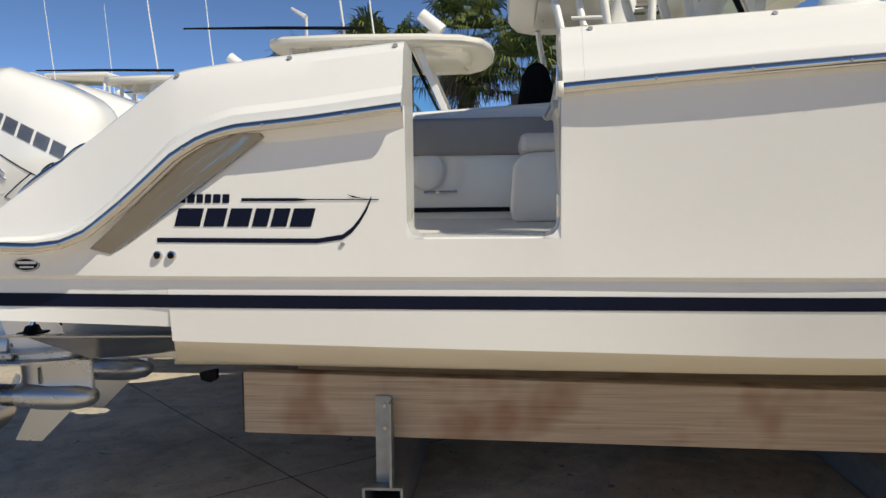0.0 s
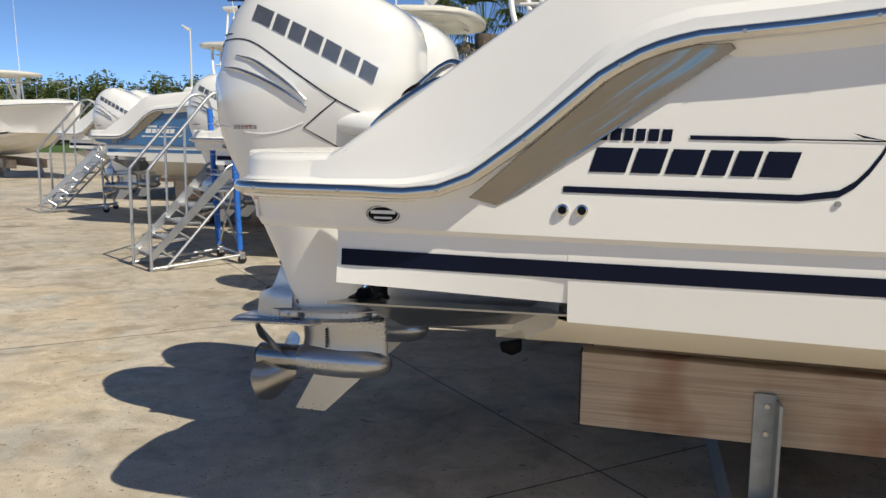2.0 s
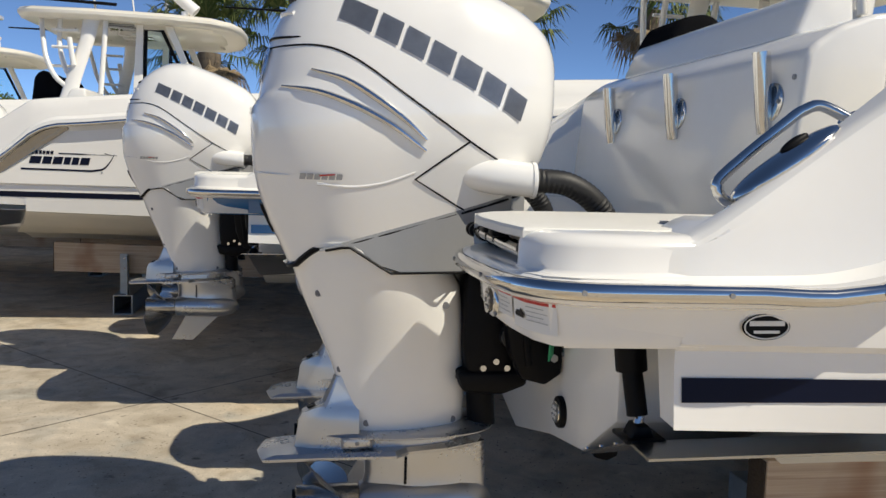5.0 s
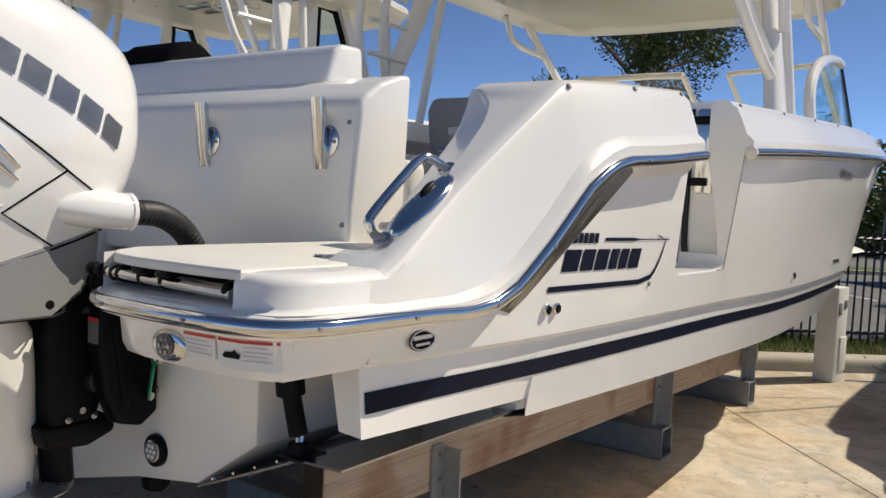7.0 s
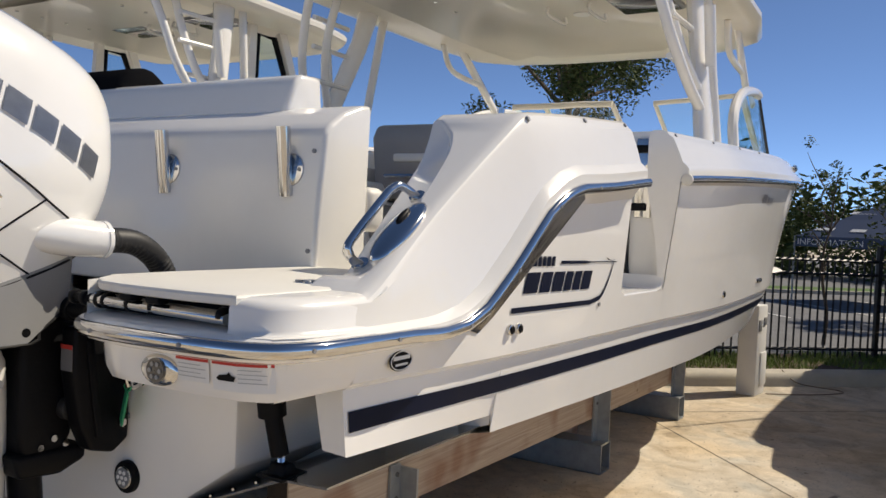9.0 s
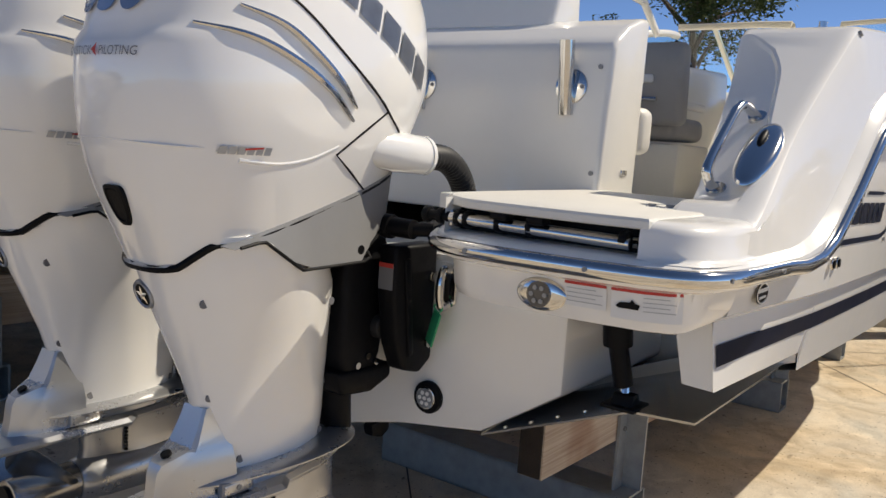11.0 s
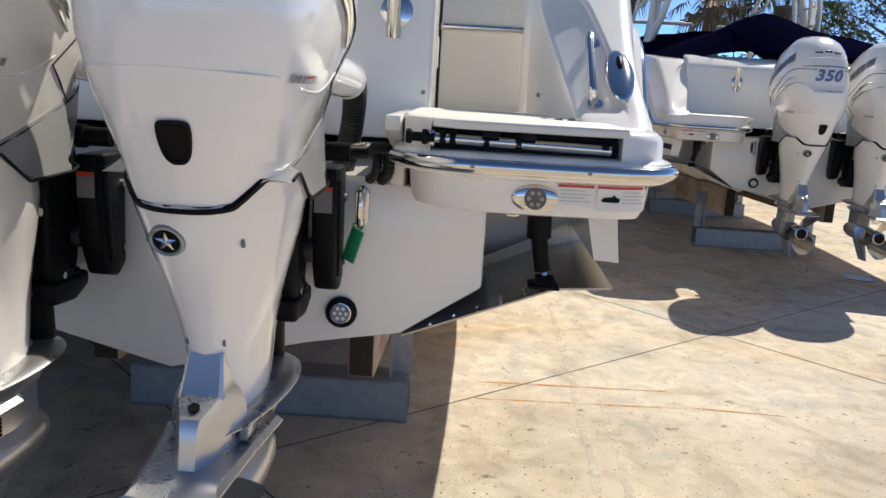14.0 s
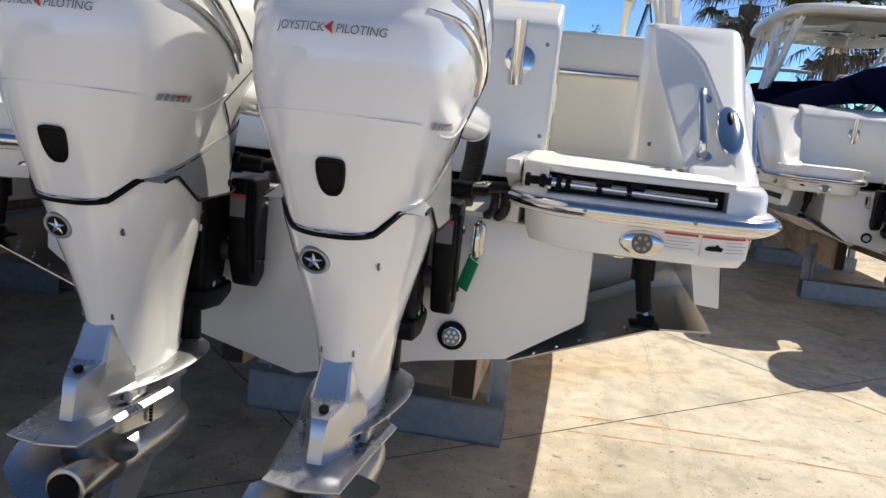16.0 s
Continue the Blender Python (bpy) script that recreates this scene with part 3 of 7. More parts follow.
    for side in (-1, 1):
        edge = []
        for i in range(25):
            x = 0.075 + 0.56 * i / 24
            h = abs(cowl_side(x, cowl_low(x) + 0.018)[1]) - 0.002
            edge.append((x, side * max(0.9 * h, 0.199 if x < 0.5 else 0.0), lerp([(0.06, 1.36), (0.14, 1.375), (0.26, 1.30), (0.48, 1.305), (0.72, 1.45)], x)))
        part("trim_seam", tube(edge, 0.0042, 6), BLACK, top)
    # leg
    zs = [0.78, 0.79, 0.82, 0.88, 0.95, 1.02, 1.08, 1.14, 1.2, 1.25, 1.29, 1.32, 1.36, 1.40]
    leg = part("midsection", loft([leg_ring(z, 48) for z in zs]), PEARL, top, "white leg cover with recessed screws", angle=40)
    gap = [cowl_point(0.0, 2 * math.pi * j_ / 128) for j_ in range(129)]
    part("cowl_gap", tube([Vector((0.32 + (p.x - 0.32) * 0.998, p.y * 0.998, p.z - 0.003)) for p in gap], [0.0095 if p.x < 0.05 else 0.0055 for p in gap], 6, caps=False), BLACK, top)
    for side in (-1, 1):
        for x, z in ((0.06, 1.227), (0.437, 1.195), (0.13, 0.984), (0.213, 0.818), (0.49, 0.965), (0.48, 0.825)):
            q = leg_side(x, z, side)
            # flat dark disc paints the shade inside a white screw recess
            part("screw_recess", disc(q, (0, side, 0), 0.0105, 0.004, 14), INK_SHADE, leg)
    facing = Vector((-1, 0.10, -0.34)).normalized()
    turn = facing.to_track_quat("Z", "Y")
    spot = Vector((0.010, 0.042, 1.233))
    def on_badge(r, a, up):
        return spot + turn @ Vector((1.12 * r * math.cos(a), r * math.sin(a), up))
    ring = [2 * math.pi * i / 28 for i in range(28)]
    bd = part("badge", loft([[on_badge(r, a, u_) for a in ring] for r, u_ in ((0.036, -0.012), (0.036, 0.003), (0.034, 0.006))]), GREYCOWL, leg, "round grey and silver star badge")
    part("badge_face", loft([[on_badge(r, a, u_) for a in ring] for r, u_ in ((0.027, 0.004), (0.026, 0.007))]), BLACK, bd)
    part("badge_rim", tube([on_badge(0.031, a, 0.006) for a in ring + [0.0]], 0.0035, 6), EMBLEM, bd)
    star = bmesh.new()
    tips = [star.verts.new(on_badge(0.023 if i % 2 == 0 else 0.009, math.pi / 2 + math.pi * i / 5, 0.0085)) for i in range(10)]
    hub = star.verts.new(on_badge(0, 0, 0.013))
    for i in range(10):
        star.faces.new((tips[i], tips[(i + 1) % 10], hub))
    part("star", star, CHROME, bd, smooth=False)
    # silver adapter, anti-ventilation plate and gearcase
    def rise(x):
        return 0.055 * (x - 0.3)
    splash = [(0.09, 0.055), (0.14, 0.085), (0.22, 0.112), (0.32, 0.135), (0.42, 0.145), (0.52, 0.135), (0.58, 0.105), (0.615, 0.055), (0.622, 0.0)]
    splash = [(q.x, q.y) for q in smooth_line([(x, y, 0) for x, y in splash], 4)]
    splash = splash + [(x, -y) for x, y in reversed(splash[:-1])]
    part("splash_plate", loft([[(0.35 + (x - 0.35) * k, y * k, z + rise(x)) for x, y in splash] for k, z in ((0.80, 0.778), (0.97, 0.783), (1.0, 0.786), (1.0, 0.789), (0.97, 0.792), (0.80, 0.800))]), SILVER, top, "thin silver splash plate", angle=50)
    ad = [(0.795, 0.98), (0.775, 1.0), (0.755, 1.02), (0.718, 1.04)]
    part("adapter", loft([[((p[0] - 0.33) * 1.08 + 0.325, p[1] * k, z + rise(p[0])) for p in leg_ring(0.80, 32)] for z, k in ad]), SILVER, top, "silver adapter housing")
    for side in (-1, 1):
        frame_ = part("water_inlet", box(0.135, 0.23, side * 0.075, side * 0.0935, 0.748, 0.782, 0.003), GREYCOWL, top, "small framed inlet cover")
        part("inlet_cover", box(0.142, 0.223, side * 0.088, side * 0.0955, 0.753, 0.777, 0.002), SILVER, frame_)
        part("cover_screw", disc((0.183, side * 0.096, 0.765), (0, 1, 0), 0.007, 0.004, 10), GREYCOWL, frame_)
    out = [(-0.118, 0.0), (-0.108, 0.055), (-0.098, 0.094), (0.10, 0.112), (0.30, 0.137), (0.34, 0.105), (0.46, 0.095), (0.56, 0.06), (0.59, 0.0)]
    poly = [(x, y) for x, y in out] + [(x, -y) for x, y in reversed(out[1:-1])]
    plate = loft([[(0.25 + (x - 0.25) * k, y * k, z + 0.04 * x) for x, y in poly] for k, z in ((0.985, 0.716), (1.0, 0.721), (1.0, 0.725), (0.90, 0.736))])
    part("anti_ventilation_plate", plate, SILVER, top, "silver plate with sharp trailing edge", angle=20)
    # fin and anode housing behind the leg
    tail = []
    for z, xa, ha, xm, hm, xf, hf in ((0.958, 0.119, 0.034, 0.124, 0.040, 0.17, 0.040), (0.915, 0.103, 0.038, 0.110, 0.045, 0.18, 0.046), (0.872, 0.082, 0.042, 0.094, 0.050, 0.19, 0.052),
                                      (0.866, 0.072, 0.042, 0.088, 0.052, 0.19, 0.054), (0.842, 0.018, 0.022, 0.080, 0.052, 0.19, 0.066), (0.822, 0.008, 0.019, 0.070, 0.050, 0.19, 0.074),
                                      (0.785, 0.004, 0.018, 0.055, 0.046, 0.19, 0.080), (0.712, -0.008, 0.018, 0.045, 0.046, 0.19, 0.084)):
        tail.append([(xf, -hf, z), (xm, -hm, z), (xa, -ha, z), (xa, ha, z), (xm, hm, z), (xf, hf, z)])
    part("anode_housing", loft(tail), SILVER, top, "silver fin and anode housing", angle=28)
    part("bolt_hole", disc((0.046, 0, 0.8555), (0.42, 0, -0.9), 0.013, 0.012, 16), BLACK, top)
    gear = []
    for z, xa, xf, h in ((0.735, 0.20, 0.60, 0.055), (0.69, 0.21, 0.602, 0.05), (0.64, 0.215, 0.605, 0.045), (0.60, 0.205, 0.607, 0.048), (0.575, 0.20, 0.61, 0.056)):
        row = []
        for j in range(24):
            k = 2 * math.pi * j / 24
            c, s = math.cos(k), math.sin(k)
            row.append(((xa + xf) / 2 - math.copysign(abs(c) ** 0.9, c) * (xf - xa) / 2, math.copysign(abs(s) ** 0.9, s) * h * (1 - 0.35 * abs(c)), z))
        gear.append(row)
    part("gearcase_strut", loft(gear), SILVER, top, "silver gearcase")
    torp = [(0.198, 0.060), (0.21, 0.066), (0.3, 0.073), (0.42, 0.076), (0.52, 0.07), (0.58, 0.055), (0.615, 0.03), (0.625, 0.008)]
    part("gearcase_torpedo", loft([[(x, r * math.cos(a), 0.545 + r * math.sin(a)) for a in [2 * math.pi * j / 28 for j in range(28)]] for x, r in torp]), SILVER, top)
    for i in range(8):
        part("inlet_slot", box(0.335, 0.343, -0.053, -0.044, 0.615 + 0.011 * i, 0.622 + 0.011 * i), BLACK, top)
    part("skeg", loft([[(0.27, -0.012, 0.49), (0.50, -0.004, 0.49), (0.50, 0.004, 0.49), (0.27, 0.012, 0.49)], [(0.17, -0.006, 0.31), (0.31, -0.003, 0.305), (0.31, 0.003, 0.305), (0.17, 0.006, 0.31)]]), SILVER, top, "silver skeg", smooth=False)
    propeller(top)
    # clamp bracket, swivel and tilt rams in front of the leg
    part("swivel_bracket", prism([(0.50, 1.36), (0.66, 1.36), (0.70, 1.25), (0.66, 1.02), (0.62, 0.93), (0.52, 0.93), (0.50, 1.05)], "y", -0.115, 0.115, 0.02, 3), BLACK, top, "black cast swivel bracket")
    for side in (-1, 1):
        cb = part("clamp_bracket", prism([(0.60, 1.335), (0.785, 1.335), (0.785, 1.00), (0.735, 0.965), (0.66, 0.985), (0.625, 1.06), (0.60, 1.20)], "y", side * 0.135, side * 0.20, 0.012, 3), BLACK, top, "black clamp bracket with bolts")
        part("bracket_rib", prism([(0.63, 1.30), (0.655, 1.30), (0.69, 1.03), (0.67, 1.02)], "y", side * 0.195, side * 0.208, 0.004), BLACK, cb)
        for x, z in ((0.755, 1.24), (0.755, 1.05)):
            part("bolt", disc((x, side * 0.204, z), (0, 1, 0), 0.013, 0.012, 6), CHROME, cb)
        for z in (1.245, 1.06):
            part("bolt", disc((0.752, side * 0.185, z), (1, 0, 0), 0.012, 0.08, 6), GREYCOWL, cb)
        part("pivot_cap", disc((0.64, side * 0.115, 1.10), (0, 1, 0), 0.034, 0.05, 24, bevel=0.006), RUBBER, cb)
        part("tilt_ram", tube([(0.60, side * 0.075, 0.98), (0.58, side * 0.075, 1.28)], 0.026, 12), BLACK, top)
        for x, z in ((0.56, 1.0), (0.60, 1.02), (0.635, 1.0)):
            part("bolt", disc((x, side * 0.117, z), (0, 1, 0), 0.010, 0.01, 8), CHROME, top)
    part("lower_mount", prism([(0.48, 0.99), (0.70, 0.99), (0.70, 0.945), (0.62, 0.915), (0.50, 0.925)], "y", -0.125, 0.125, 0.014, 3), BLACK, top, "black lower mount")
    part("lower_stub", tube([(0.57, -0.03, 0.93), (0.58, -0.03, 0.80)], 0.045, 12), BLACK, top)
    stk = part("warning_sticker", box(0.597, 0.5988, -0.192, -0.143, 1.215, 1.285), INK_SHADE, top, "small printed warning sticker")
    part("sticker_band", box(0.596, 0.5972, -0.192, -0.143, 1.275, 1.287), RED, stk)
    part("trim_anode", disc((0.46, -0.192, 1.335), (0, 1, 0), 0.012, 0.012, 12), BLACK, top)
    # rigging boss and hose
    boss = part("rigging_boss", tube([(0.42, -0.165, 1.60), (0.56, -0.20, 1.585), (0.665, -0.21, 1.577)], [0.045, 0.053, 0.05], 20), PEARL, top, "white rigging tube boss")
    part("boss_ring", disc((0.665, -0.21, 1.577), (1, -0.05, 0), 0.053, 0.012, 24), PEARL, boss)
    hose = smooth_line([(0.665, -0.21, 1.577), (0.77, -0.215, 1.568), (0.86, -0.205, 1.515), (0.915, -0.19, 1.43), (0.94, -0.16, 1.28)], 14)
    part("rigging_hose", tube(hose, [0.034 + (0.0025 if i % 2 else 0.0) for i in range(len(hose))], 14), RUBBER, top, "black ribbed rigging hose")
    part("steering_ram", tube([(0.62, -0.235, 1.383), (0.62, 0.2, 1.383)], 0.026, 14), BLACK, top, "black hydraulic steering cylinder")
    part("ram_collar", disc((0.62, -0.15, 1.383), (0, 1, 0), 0.033, 0.03, 16, bevel=0.004), BLACK, top)
    part("steering_fitting", tube([(0.62, -0.21, 1.383), (0.66, -0.27, 1.384)], 0.019, 12), BLACK, top)
    for d, r_ in ((0.0, 0.016), (0.035, 0.013)):
        h2 = smooth_line([(0.65, -0.25 + d, 1.384), (0.70, -0.285 + d, 1.392), (0.75, -0.318 + d, 1.388), (0.77, -0.325 + d, 1.36), (0.775, -0.322 + d, 1.315), (0.80, -0.30 + d, 1.29)], 8)
        part("hydraulic_hose", tube(h2, [r_ + 0.0025 * (i % 2) for i in range(len(h2))], 10), RUBBER, top)
    return top


def hardtop(boat, x0=3.0, kx=1.0, ky=1.0, rods=False):
    """Moulded hardtop on white tube legs, with hatches and rod holders, antennas on top."""
    def X(x): return x0 + (x - 3.0) * kx
    def tb(pts, r, n, **kw): return tube([(X(p[0]), p[1] * ky, p[2]) for p in pts], r, n, **kw)
    def outline(d):
        pts = [(3.0 + d, 0.0), (3.02 + d, 0.9), (3.12 + d, 1.22 - d), (3.35, 1.36 - d), (4.2, 1.40 - d), (5.4, 1.38 - d), (6.0, 1.28 - d), (6.32 - d, 1.0 - d), (6.45 - d, 0.5), (6.48 - d, 0.0)]
        return [(X(x), -y * ky) for x, y in pts] + [(X(x), y * ky) for x, y in reversed(pts[1:-1])]
    def zz(x, y, z):
        return z + 0.05 * (1 - (y / 1.4) ** 2) - 0.012 * (x - 4.7) ** 2
    rings = [[(x, y, zz(x, y, z)) for x, y in outline(d)] for d, z in ((0.32, 3.19), (0.10, 3.185), (0.03, 3.20), (0.0, 3.235), (0.0, 3.27), (0.03, 3.30), (0.12, 3.315), (0.4, 3.33))]
    top = part("hardtop", loft(rings), CREAM, boat, "cream moulded hardtop", angle=40)
    part("underside_panel", loft([[(x, y, zz(x, y, z)) for x, y in outline(d)] for d, z in ((0.42, 3.165), (0.36, 3.192))]), CREAM, top)
    for x, y in ((4.64, 0.15), (4.55, -0.79)):
        fr = part("hatch_frame", box(X(x - 0.24), X(x + 0.24), y * ky - 0.22, y * ky + 0.22, zz(x, y, 3.142), zz(x, y, 3.18), 0.02, 3), GREYCOWL, top, "dark hatch frame")
        part("hatch_glass", box(X(x - 0.215), X(x + 0.215), y * ky - 0.195, y * ky + 0.195, zz(x, y, 3.136), zz(x, y, 3.146), 0.003), LENSDARK, fr, "dark tinted hatch glass")
    for y in (-0.16, -0.46):
        part("grab_bar", tb(smooth_line([(4.42, y, 3.19), (4.42, y, 3.13), (4.72, y, 3.13), (4.72, y, 3.19)], 4), 0.012, 8), GEL, top)
    part("dome_light", disc((X(4.66), -0.31 * ky, 3.185), (0, 0, 1), 0.06, 0.03, 20), LABELW, top)
    for k in range(8):
        part("speaker_bolt", disc((X(3.45 + 0.28 * (k // 2)), (0.5 - 1.0 * (k % 2)) * ky, 3.185), (0, 0, 1), 0.014, 0.02, 10), CHROME, top)
    for s in (1, -1):
        ant = part("antenna", tb([(4.3, s * 1.28, 3.2), (4.15, s * 1.30, 4.2), (3.95, s * 1.34, 6.0)], [0.016, 0.011, 0.005], 8), LABELW, top, "thin white whip antenna")
        if rods:
            part("outrigger", tb([(4.6, s * 1.30, 3.38), (3.2, s * 1.36, 3.40), (1.9, s * 1.40, 3.41)], [0.02, 0.018, 0.010], 8), BLACK, top, "folded black outrigger pole")
        leg = part("hardtop_leg", tb([(3.86, s * 1.40, 2.12), (3.98, s * 1.33, 2.5), (4.14, s * 1.24, 2.95), (4.2, s * 1.20, 3.22)], [0.10, 0.085, 0.085, 0.10], 16, flat=0.55), GEL, top, "white hardtop leg")
        part("leg_brace", tb(smooth_line([(3.42, s * 1.10, 3.2), (3.48, s * 1.2, 2.95), (3.55, s * 1.27, 2.7), (3.70, s * 1.33, 2.48), (3.88, s * 1.36, 2.36)], 6), 0.03, 12), GEL, leg)
        part("leg_brace", tb(smooth_line([(3.70, s * 1.10, 3.2), (3.72, s * 1.2, 2.9), (3.80, s * 1.27, 2.65), (3.93, s * 1.34, 2.45)], 6), 0.03, 12), GEL, leg)
        part("leg_brace", tb([(4.35, s * 1.36, 2.12), (4.42, s * 1.22, 3.22)], 0.032, 12), GEL, leg)
        for z in (2.62, 2.85, 3.05):
            part("leg_rung", tb([(3.62, s * 1.24, z), (4.02, s * 1.25, z)], 0.018, 8), GEL, leg)
        part("top_rod_holder", tb([(3.98, s * 1.38, 2.62), (3.92, s * 1.37, 2.95)], 0.032, 12), GEL, leg)
        if kx < 0.9:
            continue
        part("front_leg", tb([(5.55, s * 1.18, 3.22), (6.25, s * 1.16, 2.74)], 0.045, 12, flat=0.6), GEL, top)
        part("front_brace", tb(smooth_line([(5.25, s * 1.18, 3.2), (5.4, s * 1.17, 3.0), (5.9, s * 1.16, 2.95)], 5), 0.024, 10), GEL, top)
    if kx > 0.9:
        radar = part("radar_dome", loft([[(X(5.1) + r * math.cos(a), r * math.sin(a), z) for a in [2 * math.pi * i / 24 for i in range(24)]] for r, z in ((0.10, 3.32), (0.11, 3.42), (0.27, 3.45), (0.30, 3.50), (0.29, 3.58), (0.2, 3.62), (0.05, 3.63))]), GEL, top, "white radar dome")
    sl = part("searchlight", tube([(5.72, -0.35, 3.34), (5.72, -0.35, 3.50)], 0.05, 14), GEL, top, "white searchlight on the roof")
    part("lamp_drum", tube([(5.86, -0.35, 3.50), (5.60, -0.35, 3.72)], [0.09, 0.08], 18), GEL, sl)
    return top


def windshield(boat, wide=False):
    """Curved side wings and a front screen in a white frame."""
    for s in (1, -1):
        sh = 0.9 if s == 1 and wide else 0.0
        arc = [(4.78, 2.24), (4.82, 2.40), (4.98, 2.55), (5.28, 2.68), (5.70, 2.755), (5.92, 2.76)]
        arc = [(x + sh, z + 0.05 * sh) for x, z in arc]
        yy = lambda x: s * (min(1.37, yt(x) - 0.13) - 0.0)
        fr = part("windshield_frame", tube([(x, yy(x) * (1 - 0.10 * (z - 2.2)), z) for x, z in smooth_arc(arc)], 0.035, 10), GEL, boat, "white windshield frame")
        part("front_post", tube([(5.92 + sh, yy(5.92 + sh) * 0.945, 2.76), (7.02 + sh * 0.6, yy(7.02 + sh * 0.6), 2.30)], 0.014, 8), BLACK, fr)
        ps = smooth_arc(arc) + [Vector((7.02 + sh * 0.6, 2.30)), Vector((5.7 + sh, 2.25)), Vector((5.0 + sh, 2.22))]
        bm = bmesh.new()
        vs = [bm.verts.new((p[0], yy(p[0]) * (1 - 0.10 * (p[1] - 2.2)), p[1])) for p in ps]
        bm.faces.new(vs)
        bmesh.ops.triangulate(bm, faces=bm.faces)
        g = part("side_glass", bm, GLASS, fr, "blue-green tinted glass", smooth=False)
        g.visible_shadow = False
        part("bow_hawse", ball((6.2, s * (yr(6.2) - 0.045), 2.22), 0.06, 1.3, 0.3, 0.45), CHROME, boat, "chrome hawse fitting")
    bm = loft([[(6.95, -0.06, 2.31), (6.97, 0.25, 2.32), (6.94, 0.55, 2.31), (6.84, 0.86, 2.31)], [(6.15, -0.02, 2.765), (6.17, 0.25, 2.775), (6.14, 0.55, 2.765), (6.04, 0.86, 2.75)]], closed=False)
    g = part("front_glass", bm, GLASS, boat, "blue-green tinted windshield")
    g.visible_shadow = False
    part("screen_rail", tube([(6.15, -0.04, 2.775), (6.17, 0.25, 2.785), (6.14, 0.55, 2.775), (6.04, 0.88, 2.76)], 0.028, 8), CREAM, boat)
    for y in (-0.04, 0.60):
        part("screen_mullion", tube([(6.95, y, 2.31), (6.15, y, 2.77)], 0.024, 8), CREAM, boat)
    # pane on the helm side of the walk-through
    bm = loft([[(6.92, -0.44, 2.31), (6.90, -0.76, 2.31), (6.80, -1.10, 2.30)], [(6.10, -0.44, 2.755), (6.09, -0.76, 2.765), (6.0, -1.09, 2.77)]], closed=False)
    g = part("front_glass", bm, GLASS, boat, "blue-green tinted windshield")
    g.visible_shadow = False
    fr = part("pane_frame", tube([(6.92, -0.43, 2.31), (6.11, -0.43, 2.755)], 0.020, 8), CREAM, boat, "cream pane frame")
    part("frame_rail", tube([(6.11, -0.42, 2.762), (6.09, -0.76, 2.775), (6.0, -1.12, 2.78)], 0.020, 8), CREAM, fr)
    part("frame_post", tube([(6.80, -1.12, 2.30), (6.0, -1.12, 2.77)], 0.034, 8), CREAM, fr)


def smooth_arc(pts):
    return [q.xy for q in smooth_line([(p[0], p[1], 0) for p in pts], 4)]


def helm_seat(boat, x, y, covered):
    if covered:
        prof = [(x - 0.20, 1.9), (x - 0.22, 2.2), (x - 0.18, 2.52), (x - 0.09, 2.62), (x + 0.02, 2.58), (x + 0.08, 2.40), (x + 0.12, 2.22), (x + 0.20, 2.12), (x + 0.24, 1.9)]
        bm = prism(prof, "y", y - 0.36, y + 0.36, 0.06, 3)
        part("covered_seat", bm, BLACKCANVAS, boat, "helm seat under a black canvas cover", angle=60)
        return
    st = part("helm_seat", box(x - 0.20, x + 0.30, y - 0.30, y + 0.30, 1.72, 1.86, 0.05, 3), GREYVINYL, boat, "grey vinyl helm seat", angle=60)
    part("seat_pedestal", box(x - 0.22, x + 0.30, y - 0.34, y + 0.34, 1.385, 1.70, 0.02), BOTTOM, st)
    bk = part("backrest", prism([(x - 0.30, 1.80), (x - 0.36, 2.18), (x - 0.31, 2.27), (x - 0.22, 2.25), (x - 0.18, 1.80)], "y", y - 0.37, y + 0.37, 0.045, 3), GREYVINYL, st, "grey vinyl backrest", angle=60)
    part("back_slot", box(x - 0.355, x - 0.30, y - 0.2, y + 0.2, 2.03, 2.08, 0.015), WHITEVINYL, bk)
    part("back_rail", tube([(x - 0.37, y - 0.24, 1.94), (x - 0.37, y + 0.24, 1.94)], 0.014, 8), CHROME, bk)
    for s in (-1, 1):
        part("armrest", box(x - 0.2, x + 0.12, y + s * 0.31, y + s * 0.36, 1.90, 1.94, 0.015), WHITEVINYL, st)


